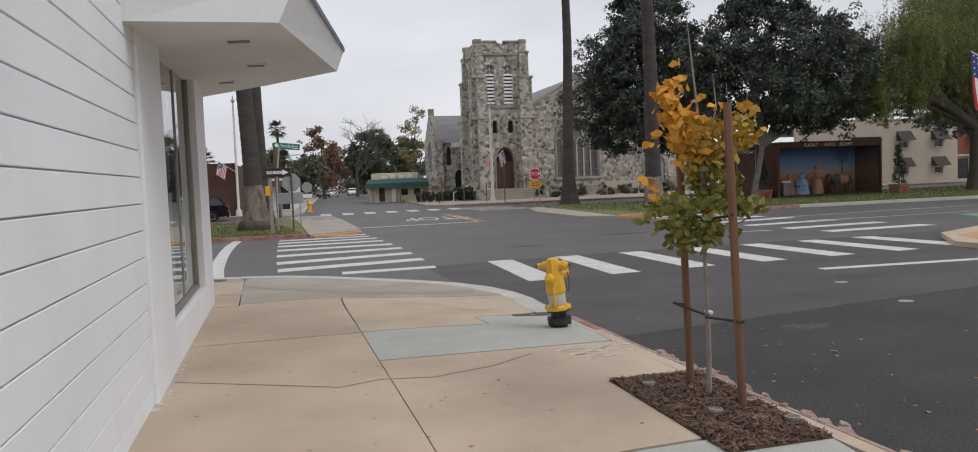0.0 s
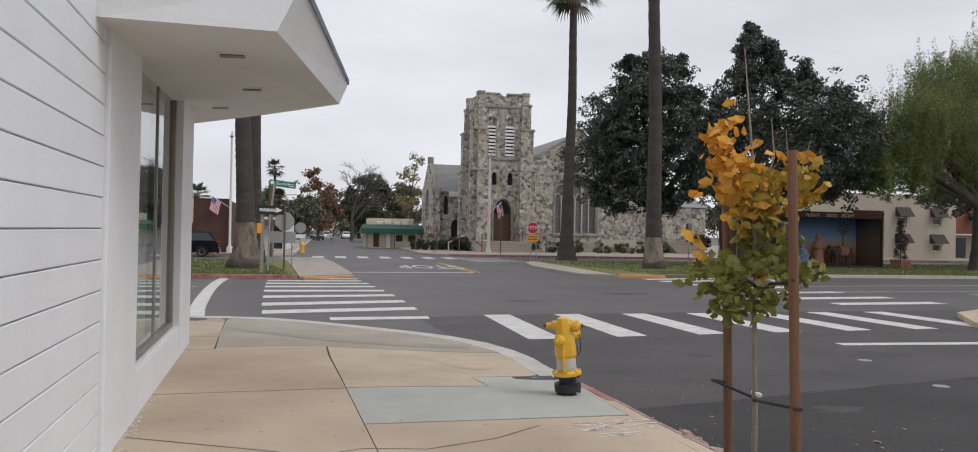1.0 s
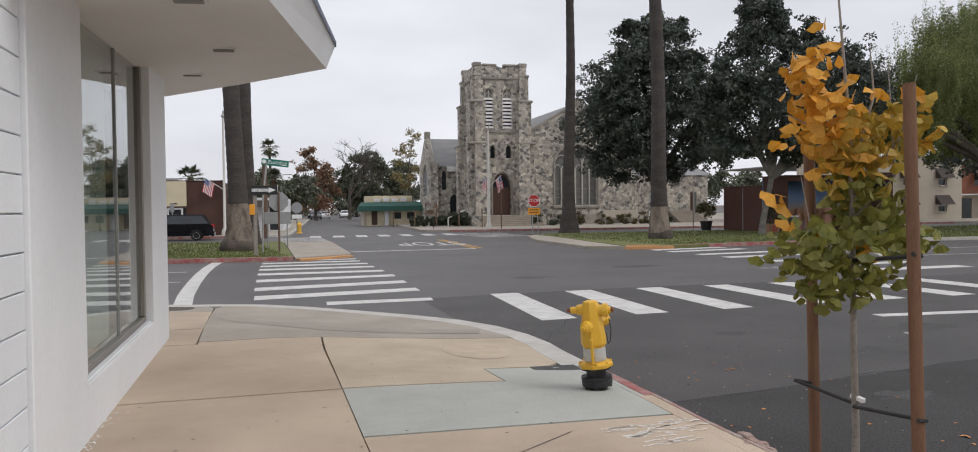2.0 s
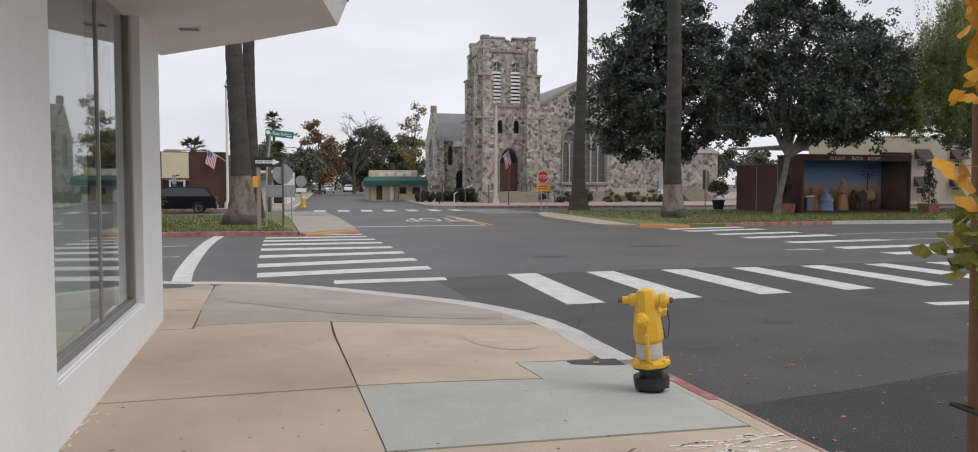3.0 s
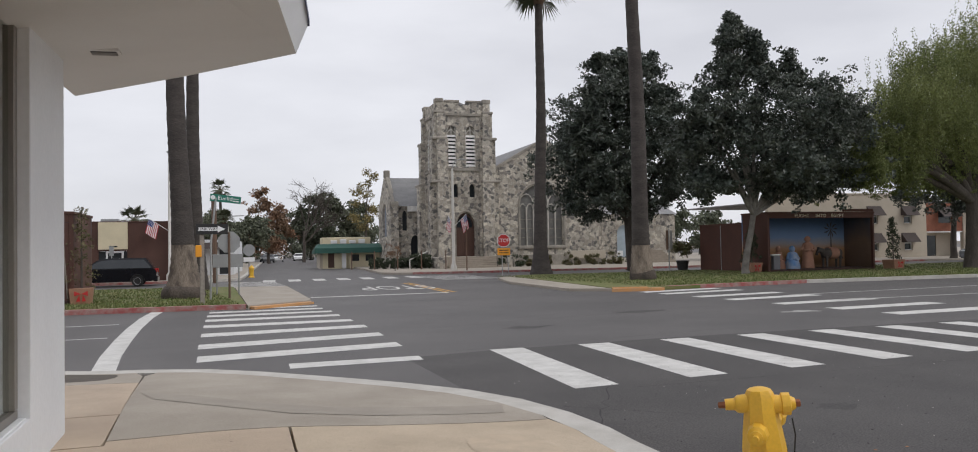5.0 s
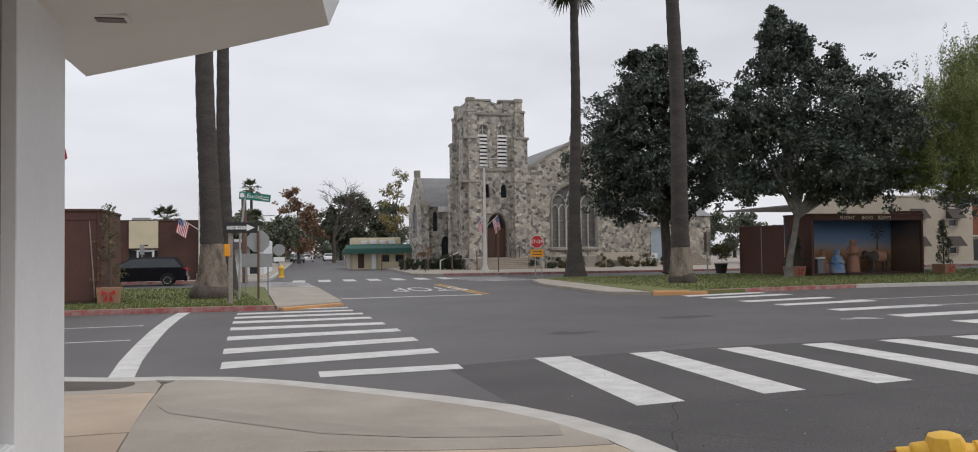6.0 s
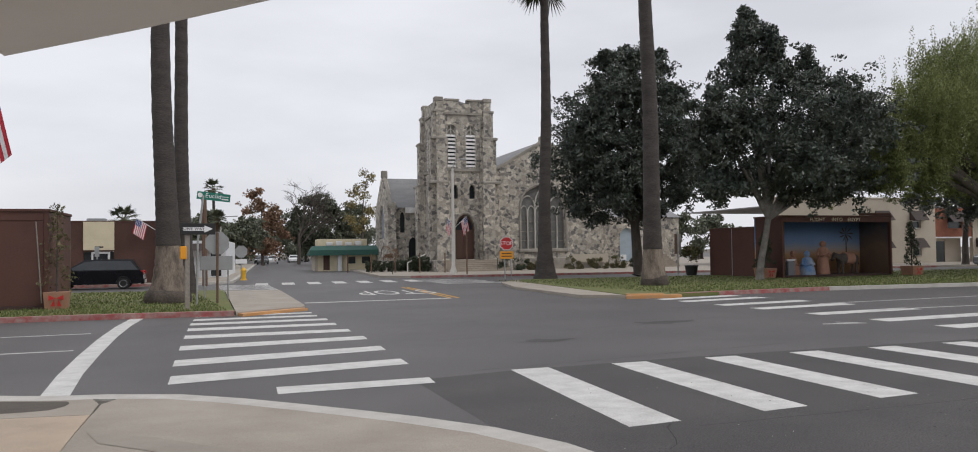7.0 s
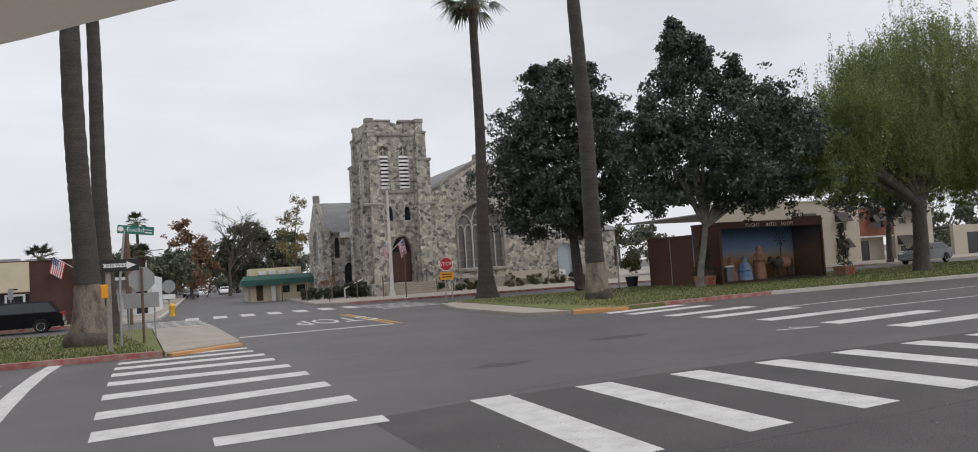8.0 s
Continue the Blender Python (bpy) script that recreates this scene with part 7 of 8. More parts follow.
part("awning", Geo().poly([(-.3, -.4, 1.5), (6.4, -.4, 1.5), (6.4, -.35, 2.0), (-.3, -.35, 2.0), (6.4, .6, 2.4), (.2, .6, 2.4), (.2, 8, 2.4), (-.3, 8, 1.5)], [(0, 1, 2, 3), (3, 2, 4, 5), (0, 3, 5, 6, 7)]), M_AWN_GREEN, dn, "dark green fabric awning")
part("upper_storey", Geo().box(.5, 1.5, 2.2, 5.2, 6, 3.05, .03), M_CREAM, dn)
for k in range(4):
    part("roof_unit", Geo().box(1.3 + .9 * k, 1.0, 2.42, 1.9 + .9 * k, 1.4, 2.75 + .1 * (k % 2), .03), M_SIGNWHITE, dn)
part("side_wall", Geo().box(.25, .86, -.2, .5, 8, 1.7), M_STUCCO, dn)
part("column", Geo().box(2.3, .2, 0, 2.7, .5, 1.5, .03), M_SIGNWHITE, dn)
for k in range(5):
    po = thing("bollard_post", "brown wooden post at the pavement's edge", "post", (16.9 + 1.5 * k, 70 - 1.5 * k, 0.13), 0, "pavement posts")
    part("post", Geo().tube([(0, 0, 0), (0, 0, 1.5)], .05, 8), M_WOODPOLE, po)
ot = broad_tree("orange_sapling", (18.3, 62.5), (0, 0, .9), [(0, 0, 1.6, .6, .6, .45)], .03, M_LEAF_RUST, "small sapling with orange leaves at the corner", 30, 12, (.2, .2, .15), .14, 41)

# hedges and shrubs round the church
def bush(at, rx, ry, rz_, material, label, seed, group="", box=False, name="shrub"):
    b = thing(name, label, name.split("_")[-1], (*at, 0.13), -6, group)
    r = np.random.RandomState(seed)
    if box:
        cs = np.c_[r.uniform(-rx, rx, 260), r.uniform(-ry, ry, 260), r.uniform(.1, rz_ * 2 - .1, 260)]
    else:
        cs = lobes([(0, 0, rz_, rx, ry, rz_), (rx * .4, 0, rz_ * .7, rx * .6, ry, rz_ * .7)], 90, seed)
    part("stems", Geo().tube([(0, 0, 0), (0, 0, rz_)], [.05, .02], 6), M_BARK, b)
    part("foliage", leaf_cloud(cs, 22, (.16, .16, .14), .13, seed), material, b)
    return b


bush((20.2, 69.9), 1.7, .6, .48, M_HEDGE, "clipped dark green hedge beside the church", 1, "hedges", True, "hedge")
bush((22.3, 68.4), .8, .7, .62, M_HEDGE, "rounded dark green hedge at the foot of the tower", 2, "hedges", True, "hedge")
for k, (x, y, s, m) in enumerate(((27.6, 61.6, 1.15, M_HEDGE), (29.0, 61.9, .7, M_SHRUB), (30.2, 61.3, .8, M_SHRUB), (32.6, 61.3, .75, M_SHRUB), (34.5, 60.9, .9, M_SHRUB), (36.3, 60.9, .8, M_SHRUB), (38.0, 60.5, .7, M_HEDGE))):
    bush((0.6 + (x - 0.6) * 1.065, 4 + (y - 4) * 1.065), s, s * .7, s * .6, m, "low garden shrub before a stone wall", 50 + k, "garden shrubs")
hr = thing("handrail", "pale metal handrail beside the church steps", "handrail", (22.0, 67.8, 0.13), -6)
part("rail", Geo().tube([(-.8, 0, .75), (.9, .6, 1.45)], .05, 6), M_POLEPALE, hr)
part("post", Geo().tube([(-.8, 0, 0), (-.8, 0, .75)], .05, 6), M_POLEPALE, hr)
sgn = thing("notice_sign", "small white notice before a stone wall", "sign", (39.6, 65.0, .13))
part("plate", Geo().box(-.3, 0, .7, .3, .03, 1.15, .01), M_SIGNWHITE, sgn)
part("post", Geo().tube([(0, .05, 0), (0, .05, 1.1)], .03, 6), M_STEEL, sgn)

# ---- beige building on the right ----
bb = thing("apartment_building", "two-storey beige stucco building with brown awnings and a brick bay", "building", (58.5, 60.2, 0.05), -6)
holes = []
WIN = [(5.3, 3.3), (9.3, 3.3), (5.3, .75), (9.3, .75), (17.3, 3.5), (19.0, 3.5), (17.3, .75), (19.0, .75)]
for x, z in WIN:
    holes.append([(x, z), (x + .95, z), (x + .95, z + 1.35), (x, z + 1.35)])
part("wall", Geo().wall([(-6, 0), (12.0, 0), (12.0, 6.0), (-6, 6.0)], [h for h in holes if h[0][0] < 11], 0, .4), M_STUCCO, bb)
part("wall", Geo().wall([(16.6, 0), (22, 0), (22, 5.4), (16.6, 5.4)], [h for h in holes if h[0][0] > 11], 0, .4), M_STUCCO, bb)
part("brick_bay", Geo().wall([(12.0, 2.5), (16.6, 2.5), (16.6, 5.2), (12.0, 5.2)], [[(13.6, 3.3), (15.4, 3.3), (15.4, 4.5), (13.6, 4.5)]], .1, .5), M_BRICKRED, bb, "red brick bay")
part("bay_window", Geo().box(13.5, .3, 3.2, 15.5, .36, 4.6), M_DARKGLASS, bb)
part("bay_awning", Geo().poly([(13.3, -.9, 3.9), (15.7, -.9, 3.9), (15.7, .1, 4.9), (13.3, .1, 4.9)], [(0, 1, 2, 3)]), M_AWN_BROWN, bb)
part("porch_back", Geo().wall([(12.0, 0), (16.6, 0), (16.6, 2.5), (12, 2.5)], [[(12.8, .1), (14.6, .1), (14.6, 2.1), (12.8, 2.1)]], 1.4, 1.6), M_STUCCO, bb)
part("porch_door", Geo().box(12.8, 1.45, .1, 14.6, 1.5, 2.1), M_DARKGLASS, bb, "glazed double door")
part("porch_ceiling", Geo().box(12.0, .1, 2.38, 16.6, 1.4, 2.5), M_SIGNWHITE, bb)
part("roof", Geo().box(-6, .4, 5.3, 22, 14, 5.4), M_SLATE, bb)
part("parapet", Geo().box(-6, -.06, 6.005, 12.05, .45, 6.15, .02), M_STUCCO, bb)
for (x, z) in WIN:
    w = part("window", Geo().box(x, .2, z, x + .95, .25, z + 1.35), M_DARKGLASS, bb)
    part("frame", Geo().wall([(x, z), (x + .95, z), (x + .95, z + 1.35), (x, z + 1.35)], [[(x + .07, z + .07), (x + .88, z + .07), (x + .88, z + .63), (x + .07, z + .63)], [(x + .07, z + .72), (x + .88, z + .72), (x + .88, z + 1.28), (x + .07, z + 1.28)]], .12, .19), M_SIGNWHITE, w)
    part("awning", Geo().poly([(x - .35, -.75, z + .75), (x + 1.3, -.75, z + .75), (x + 1.3, 0, z + 1.65), (x - .35, 0, z + 1.65), (x - .35, 0, z + .75), (x + 1.3, 0, z + .75)], [(0, 1, 2, 3), (0, 3, 4), (1, 5, 2)]), M_AWN_BROWN, w, "brown canvas awning")
    part("sill", Geo().box(x - .05, -.06, z - .08, x + 1.0, .1, z - .003), M_STUCCO, w)
gs = thing("garage_building", "low beige building with a blue fascia along the avenue", "building", (84, 58, 0.0), -6)
part("wall", Geo().wall([(0, 0), (26, 0), (26, 3.2), (0, 3.2)], [[(2, .1), (5, .1), (5, 2.4), (2, 2.4)], [(9, .5), (12, .5), (12, 2.2), (9, 2.2)]], 0, .4), M_STUCCO, gs)
part("glazing", Geo().box(1.5, .3, 0, 12.5, .34, 2.6), M_DARKGLASS, gs)
part("fascia", Geo().box(6, -1.4, 3.2, 26, .5, 4.2, .03), M_BLUEROOF, gs, "bright blue fascia band")
part("roof", Geo().box(0, .4, 3.1, 26, 14, 3.2), M_SLATE, gs)
part("red_awning", Geo().box(4, -.9, 2.5, 14, -.01, 2.75, .02), M_BRICKRED, gs)

# ---- cars ----
def car(at, rz, profile, roof, body, label, group="", length=4.6, width=1.85, wheel=.33, axles=(.85, 3.65)):
    """A car from a side profile (x, z) of its body and one of its glazed upper part. x runs backwards."""
    c = thing("car", label, "car", at, rz, group)
    h = width / 2

    def loft(prof, h0, h1, zlo, zhi, inset=0.0):
        g = Geo()
        n = len(prof)
        rim = lambda z: h0 + (h1 - h0) * max(0, min(1, (z - zlo) / (zhi - zlo)))
        g.poly([(x, -rim(z), z) for x, z in prof] + [(x, rim(z), z) for x, z in prof], [tuple(range(n)), tuple(range(2 * n - 1, n - 1, -1))] + [(i, i + n, (i + 1) % n + n, (i + 1) % n) for i in range(n)])
        return g

    zt = max(z for _, z in profile)
    part("body", loft(profile, h, h * .97, .3, zt), body, c, "", 30)
    zr = max(z for _, z in roof)
    cab = part("cabin", loft(roof, h * .95, h * .76, zt - .05, zr), body, c, "", 30)
    ins = [(x, z) for x, z in roof]
    cx = sum(x for x, _ in ins) / len(ins)
    gl = [(cx + (x - cx) * .93, zt + .03 + (z - zt) * .80 if z > zt else zt + .03) for x, z in ins]
    zm = max(z for _, z in gl)
    part("side_glass", loft(gl, h * .955, h * .955 - (h * .19) * (zm - zt) / (zr - zt) + .012, zt + .03, zm), M_DARKGLASS, cab, "dark side windows")
    x0, x1 = roof[0], roof[1]
    for (xa, za), (xb, zb), nm in ((roof[0], roof[1], "windscreen"), (roof[-1], roof[-2], "rear_glass")):
        d = Vector((za - zb, 0, xb - xa)).normalized() * (.012 if nm == "windscreen" else -.012)
        a, b = Vector((xa, 0, za)).lerp(Vector((xb, 0, zb)), .15) + d, Vector((xa, 0, za)).lerp(Vector((xb, 0, zb)), .88) + d
        if nm == "rear_glass":
            a, b = a + Vector((.012, 0, 0)), b + Vector((.012, 0, 0))
        part(nm, Geo().poly([(a.x, -h * .82, a.z), (a.x, h * .82, a.z), (b.x, h * .68, b.z), (b.x, -h * .68, b.z)], [(0, 1, 2, 3)]), M_DARKGLASS, cab)
    for ax in axles:
        for s in (-1, 1):
            w = part("wheel", Geo().lathe([(wheel * .62, -.1), (wheel * .95, -.1), (wheel, -.06), (wheel, .06), (wheel * .95, .1), (wheel * .62, .1)], 20, (ax, s * (h - .09), wheel), (0, 1, 0)), M_TYRE, c, "", 40)
            part("rim", Geo().lathe([(.04, -.02), (wheel * .55, -.01), (wheel * .62, .02), (wheel * .62, -.05)], 12, (ax, s * (h + .01), wheel), (0, s, 0)), M_RIM, w)
            part("arch", Geo().tube([(ax + (wheel + .05) * math.cos(t), s * (h + .004), wheel + (wheel + .05) * math.sin(t)) for t in [k * math.pi / 8 for k in range(9)]], .03, 5), M_TYRE, c)
    zl = zt - .28
    for s in (-1, 1):
        part("headlight", Geo().box(.02, s * h * .72 - .17, zl - .05, .3, s * h * .72 + .17, zl + .09, .03), M_LAMPCLEAR, c)
        part("tail_light", Geo().box(length - .2, s * h * .8 - .12, zl, length + .01, s * h * .8 + .12, zl + .25, .03), M_LAMPRED, c)
        part("mirror", Geo().box(roof[0][0] + .25, s * (h + .1) - .1, zt + .02, roof[0][0] + .4, s * (h + .1) + .1, zt + .18, .03), body, c)
    part("bumper", Geo().box(-.05, -h * .9, .28, .25, h * .9, .55, .06), body, c)
    part("bumper", Geo().box(length - .2, -h * .9, .28, length + .05, h * .9, .6, .06), body, c)
    return c


VAN = ([(0.0, .35), (0, .75), (.25, .92), (1.15, 1.08), (4.9, 1.1), (5.1, .95), (5.12, .4), (4.8, .3), (.4, .28)], [(1.0, 1.05), (1.95, 1.68), (2.6, 1.76), (4.5, 1.74), (4.95, 1.05)])
SUV = ([(0.0, .38), (0, .8), (.2, .95), (1.25, 1.06), (4.4, 1.1), (4.55, .95), (4.57, .45), (4.3, .34), (.4, .32)], [(1.15, 1.02), (1.9, 1.56), (2.5, 1.63), (3.7, 1.56), (4.42, 1.05)])
SEDAN = ([(0.0, .35), (0, .65), (.2, .78), (1.3, .9), (3.9, .95), (4.55, .92), (4.6, .5), (4.3, .3), (.4, .28)], [(1.2, .88), (1.95, 1.36), (2.5, 1.42), (3.3, 1.38), (4.1, .92)])
van = car((-2.8, 53.5, 0.0), -5, *VAN, M_CARBLACK, "black minivan on the far carriageway", "", 5.12, 1.95, .34, (.95, 4.05))
van.scale = (.9, .9, .88)
car((59.3, 46.6, 0.0), 4, *SUV, M_CARGREY, "grey estate car on the far carriageway", "", 4.57, 1.85, .35, (.9, 3.65))
for k, (x, y, b, lab) in enumerate(((17.4, 114.0, M_CARWHITE, "white sedan parked along the side street"), (15.3, 108, M_CARGREY, "grey sedan parked along the side street"), (16.2, 117, M_CARBLACK, "dark sedan parked along the side street"), (17.2, 124, M_CARGREY, "grey sedan parked along the side street"), (21.6, 122, M_CARWHITE, "white sedan parked by the far kerb"), (22.9, 130, M_CARBLACK, "dark sedan parked by the far kerb"))):
    car((1.7 + (x - 1) * 1.3, 6.4 + (y - 6.4) * 1.3, 0.0), 81, *SEDAN, b, lab, "parked cars", 4.6, 1.8, .31, (.85, 3.6))
pd = thing("fire_hydrant", "small yellow hydrant at the far street corner", "fire hydrant", (7.4, 57.8, .13), 0)
part("barrel", Geo().lathe([(.2, 0), (.2, .05), (.14, .08), (.14, .55), (.18, .56), (.18, .62), (.12, .7), (.04, .78)], 10), M_HYDRANT, pd, "", 40)
rs = thing("round_sign", "back of an eight-sided sign at the far corner", "traffic sign", (7.4, 59.0, .13))
part("post", Geo().tube([(0, 0, 0), (0, 0, 2.0)], .04, 6), M_STEEL, rs)
part("plate", octagon(.4, -.05, .006, 1.75), M_SIGNBACK, rs)
part("plate", Geo().box(-.35, -.05, 1.0, .35, -.04, 1.28), M_SIGNWHITE, rs)
sl = thing("street_lamp", "slender street lamp far along the side street", "street lamp", (9.2, 90, .1))
part("pole", Geo().lathe([(.1, 0), (.06, 5.2)], 8), M_POLEPALE, sl)
part("arm", Geo().tube([(0, 0, 5.1), (.5, 0, 5.35), (1.6, 0, 5.4)], .05, 6), M_STEEL, sl)

# ---- trees beyond ----
palm((9.9, 105), .24, 9.2, (0, 0), "fan palm rising over distant trees", flare=1.2, seed=6, group="distant palms", n_fronds=24, frond=1.35)
palm((30.2, 140), .3, 9.5, (0, 0), "fan palm among distant dark trees", flare=1.2, seed=7, group="distant palms", n_fronds=50, frond=2.4)
palm((8.7, 88), .22, 4.8, (0, 0), "low fan palm along the side street", flare=1.2, seed=8, group="distant palms", n_fronds=36, frond=1.1)
palm((0.6, 85), .3, 4.6, (0, 0), "fan palm behind a brown shop", flare=1.2, seed=9, group="distant palms", n_fronds=40, frond=1.4)
wp = thing("wood_pole", "brown wooden utility pole beside the side street", "utility pole", (4.55, 50.0, .12))
part("pole", Geo().tube([(0, 0, 0), (-.05, 0, 4.5)], .13, 8), M_WOODPOLE, wp)
far_args = dict(group="distant trees")
tall = lambda specs, k=1.2: [(x * k, y, z * k, rx * k, ry, rz * k) for x, y, z, rx, ry, rz in specs]
broad_tree("distant_tree", (10.8, 104), (0, 0, 2.2), tall([(0, 0, 4.0, 4.2, 4, 2.0), (-2, 0, 4.4, 2.5, 2.5, 1.7), (2.6, 0, 3.5, 2.0, 2, 1.6)], 1.05), .3, M_LEAF_DARK, "dense dark green tree along the side street", 620, 26, (.55, .55, .45), .40, 61, **far_args)
broad_tree("distant_tree", (18.6, 127), (0, 0, 2.0), tall([(0, 0, 3.4, 2.6, 2.4, 2.2), (0, 0, 5.8, 1.8, 1.8, 2.2), (-.3, 0, 8.0, .9, .9, 1.2)]), .25, M_LEAF_RUST, "tree with rusty autumn leaves along the side street", 420, 22, (.5, .5, .45), .36, 62, **far_args)
broad_tree("distant_tree", (15.8, 135), (0, 0, 2.0), tall([(0, 0, 3.6, 2.2, 2.0, 1.8)]), .2, M_LEAF_RUST, "lower tree with rusty autumn leaves", 130, 22, (.55, .55, .5), .40, 63, **far_args)
broad_tree("distant_tree", (28.4, 132), (0, 0, 2.2), tall([(0, 0, 4.6, 4.6, 4, 3.0), (-.6, 0, 6.9, 2.6, 2.6, 1.9), (-3.0, 0, 4.5, 2.0, 2.4, 2.8), (4.0, 0, 5.2, 2.2, 2.4, 2.4)]), .35, M_LEAF_DARK, "large dark evergreen behind the diner", 900, 26, (.6, .6, .5), .42, 64, **far_args)
broad_tree("distant_tree", (29.3, 112), (0, 0, 3.0), tall([(0, 0, 6.6, 1.7, 1.6, 2.8), (.3, 0, 9.2, 1.1, 1, 1.4)]), .2, M_LEAF_YELL, "thin tree with sparse yellow leaves behind the church", 220, 12, (.5, .5, .5), .28, 65, **far_args)
bt = thing("bare_tree", "leafless winter tree with fine branches", "tree", (23.6, 126, .1), 0, "distant trees")
bg = Geo()
br = random.Random(8)


def branch(p, d, L, r, depth):
    q = p + d * L
    bg.tube([p, p.lerp(q, .5) + Vector((br.gauss(0, .04), 0, 0)) * L, q], [r, r * .8, r * .55], 5, False)
    if depth:
        for _ in range(3):
            nd = (d + Vector((br.gauss(0, .55), br.gauss(0, .55), br.gauss(.1, .35)))).normalized()
            branch(p.lerp(q, br.uniform(.5, 1)), nd, L * br.uniform(.62, .87), r * .58, depth - 1)


branch(Vector((0, 0, 0)), Vector((0, 0, 1)), 4.7, .30, 6)
part("bough", bg, M_BARK, bt)
for k, (x, y, s, m) in enumerate(((-24, 110, 4.2, M_LEAF_DARK), (-8, 116, 4.0, M_LEAF_DARK), (-45, 100, 4.5, M_LEAF_DARK), (44, 120, 5.0, M_LEAF_DARK), (60, 112, 5.0, M_LEAF_DARK), (80, 105, 5.5, M_LEAF_DARK), (100, 92, 6.0, M_LEAF_DARK), (118, 80, 6.0, M_LEAF_DARK), (13, 165, 4, M_LEAF_RUST), (22, 175, 5, M_LEAF_DARK), (33, 168, 5, M_LEAF_DARK), (5, 150, 4.0, M_LEAF_DARK), (8, 190, 5, M_LEAF_DARK), (16, 200, 5.5, M_LEAF_RUST), (22, 206, 6, M_LEAF_DARK), (29, 212, 6, M_LEAF_RUST), (36, 218, 6.5, M_LEAF_DARK), (43, 196, 6, M_LEAF_DARK), (50, 182, 6, M_LEAF_DARK))):
    broad_tree("distant_tree", (x, y), (0, 0, 1.6), [(0, 0, s * .62, s, s * .9, s * .55), (s * .4, 0, s * .8, s * .6, s * .6, s * .45), (-s * .5, 0, s * .7, s * .6, s * .6, s * .4)], .3, m, "distant broad-leaved tree on the skyline", 240, 22, (.8, .8, .7), .55, 70 + k, **far_args)
# buildings that close the view behind the camera and across the side street
for nm, x, y, w, d, h, rz_, lab in (("rear_building", 20.5, -30, 30, 24, 7, -6, "plain pale building across the side street"), ("rear_building", -16, -46, 60, 14, 7, -6, "plain pale building behind the corner")):
    rb = thing(nm, lab, "building", (x, y, .1), rz_)
    part("wall", Geo().box(0, 0, 0, w, d, h), M_STUCCO, rb)
    part("coping", Geo().box(-.1, -.1, h + .003, w + .1, d + .1, h + .2), M_TRIM, rb)

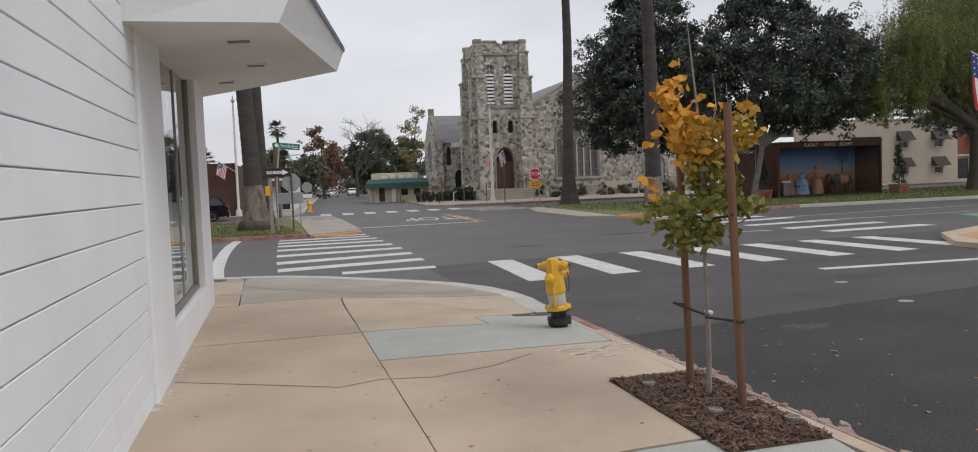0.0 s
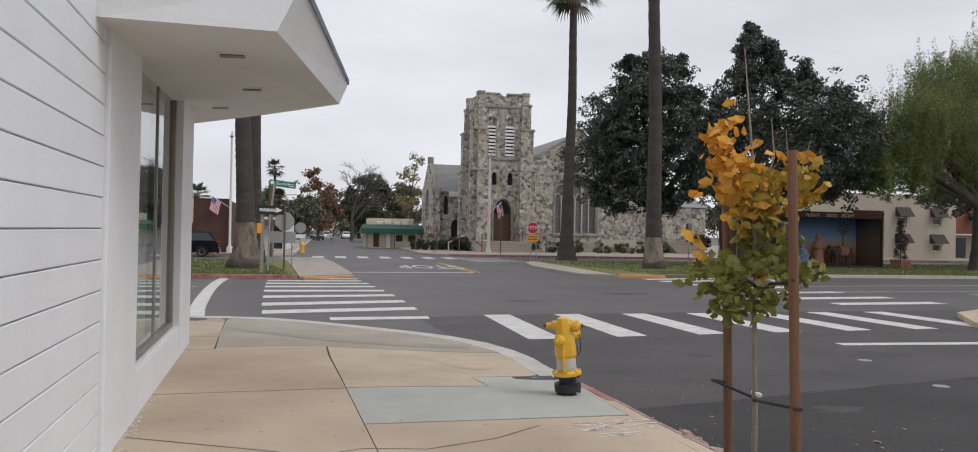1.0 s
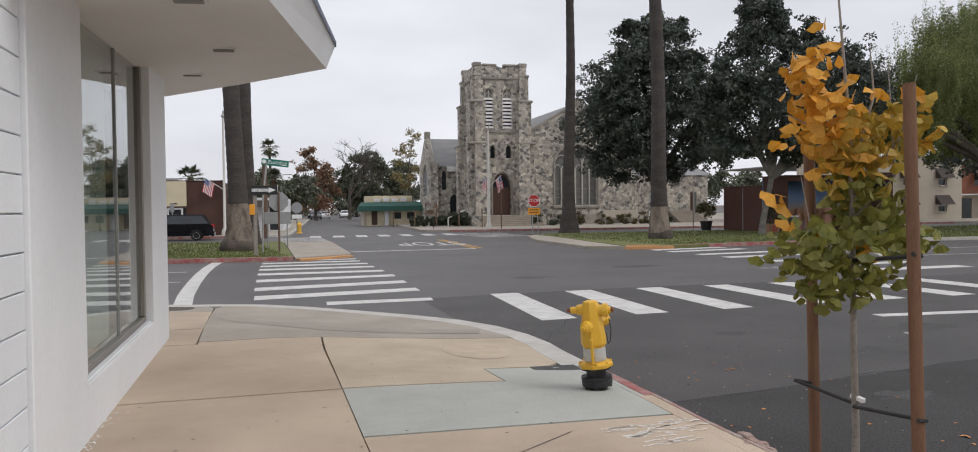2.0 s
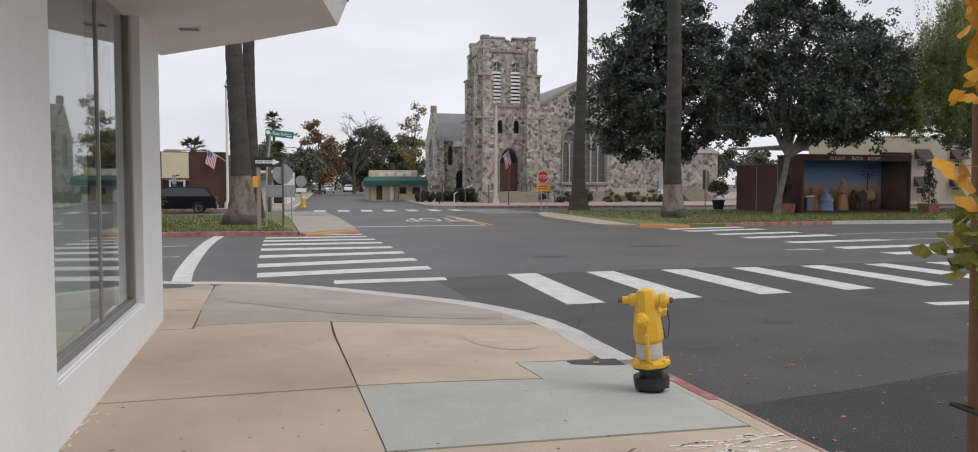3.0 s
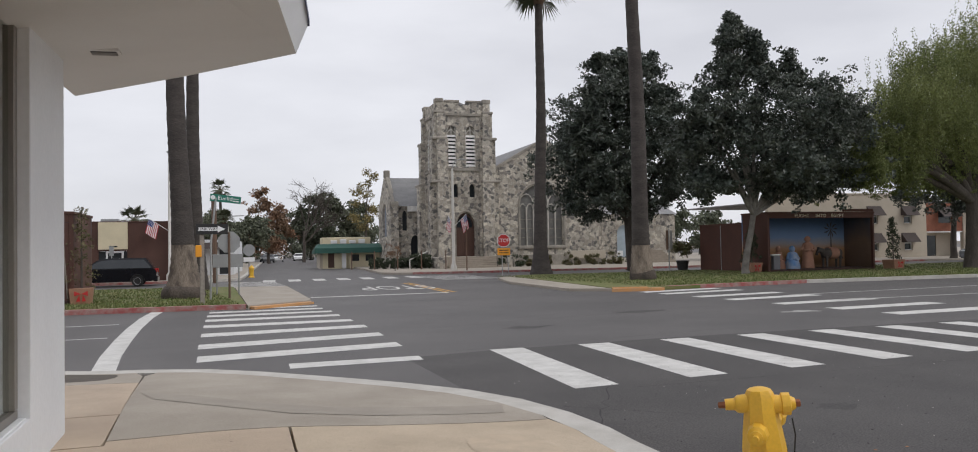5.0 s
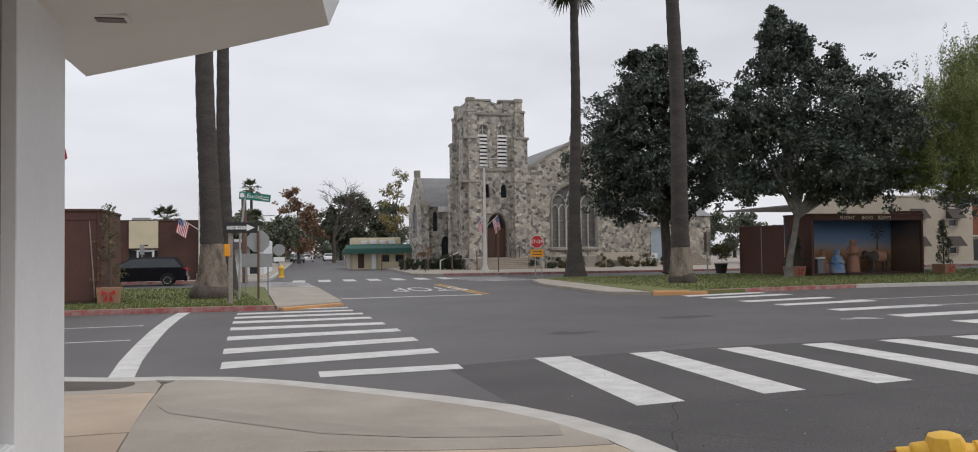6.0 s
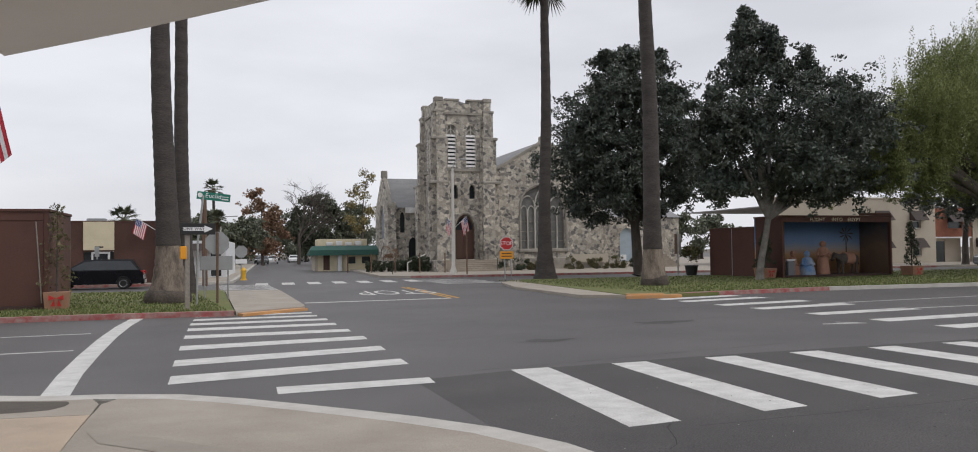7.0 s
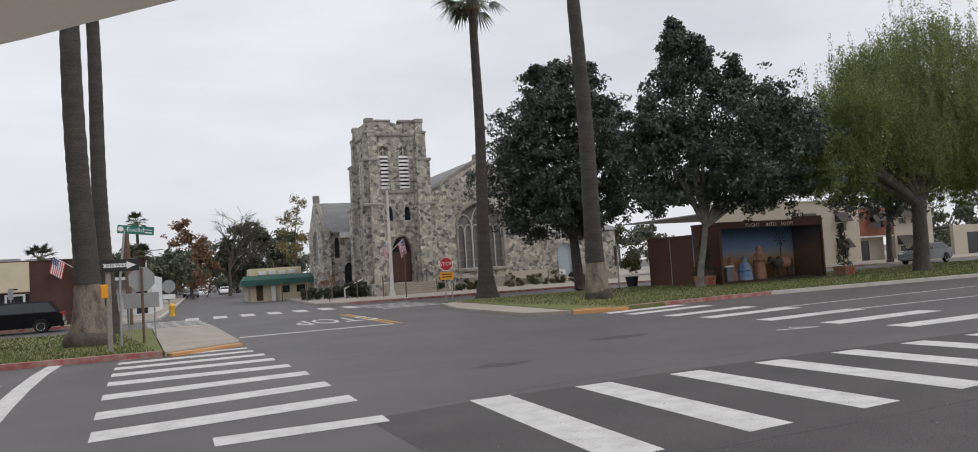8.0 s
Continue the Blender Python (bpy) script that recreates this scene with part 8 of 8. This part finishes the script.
# grit and small debris on the road by the kerb
gr = np.random.RandomState(21)
for name, material, label, count, size in (("grit", M_KERB, "pale grit and tiny litter on the asphalt", 250, 0.007), ("dark_grit", M_BLACK, "dark specks of dirt on the asphalt", 450, 0.009)):
    g = Geo()
    for k in range(count):
        x, y = gr.uniform(3.9, 13), gr.uniform(2.5, 15.5)
        if 1.2 < y - 8.0 and x < 5.0 or x < 4.0 + max(0, y - 7) * .12:
            continue
        s, q = size * gr.uniform(.5, 1.5), gr.uniform(0, 6.28)
        u, w = np.array([math.cos(q), math.sin(q), 0]) * s, np.array([-math.sin(q), math.cos(q), 0]) * s * .6
        c0 = np.array([x, y, 0.004])
        top = c0 + np.array([0, 0, s * .6])
        g.poly([c0 - u, c0 - w, c0 + u, c0 + w, top], [(0, 1, 4), (1, 2, 4), (2, 3, 4), (3, 0, 4)])
    tagged(part(name, g, material), label, "debris", "", "stuff")
# white paint slopped along the foot of the shop wall
pr = random.Random(31)
splash = Geo()
for k in range(150):
    y = 6.6 + 2.4 * pr.random() ** 1.4
    x = wall_x(y) + 0.085 + abs(pr.gauss(0, .05))
    L, w, q = pr.uniform(.004, .030), pr.uniform(.002, .008), pr.uniform(.5, 2.6)
    ring = [(x + math.cos(q) * L * math.cos(e) - math.sin(q) * w * math.sin(e), y + math.sin(q) * L * math.cos(e) + math.cos(q) * w * math.sin(e), walk_z(x, y) + 0.002 + .0004 * (k % 4)) for e in [v * .785 for v in range(8)]]
    splash.poly(ring, [tuple(range(8))])
tagged(part("paint_splash", splash, M_WHITE), "splashes of white wall paint on tan concrete", "paint splash", "", "stuff")

# leaf litter in the gutter and dark specks on the slabs
lr2 = np.random.RandomState(77)
litter, specks = Geo(), Geo()
for k in range(700):
    y = lr2.uniform(2.5, 9.0)
    x = edge_x(y, 0) + abs(lr2.normal(0.02, 0.13)) + 0.02
    s, q = lr2.uniform(.008, .03), lr2.uniform(0, 6.28)
    u, w = np.array([math.cos(q), math.sin(q), lr2.normal(0, .2)]) * s, np.array([-math.sin(q), math.cos(q), lr2.normal(0, .2)]) * s * .5
    c0 = np.array([x, y, 0.012])
    litter.poly([c0 - u, c0 - w, c0 + u, c0 + w], [(0, 1, 2, 3)])
for k in range(110):
    y = lr2.uniform(4.0, 11.8)
    x = lr2.uniform(wall_x(y) + .15, min(3.0, edge_x(y, .5)))
    s, q = lr2.uniform(.006, .016), lr2.uniform(0, 6.28)
    ring = [(x + s * math.cos(q + e) * (1 + .4 * math.sin(3 * e + q)), y + .7 * s * math.sin(q + e), walk_z(x, y) + .0025) for e in [v * 1.047 for v in range(6)]]
    specks.poly(ring, [tuple(range(6))])
tagged(part("leaf_litter", litter, M_MULCH), "brown leaf litter along the kerb", "litter", "", "stuff")
tagged(part("dirt_specks", specks, M_DARKJOINT), "dark specks of dirt on the concrete slabs", "dirt", "", "stuff")
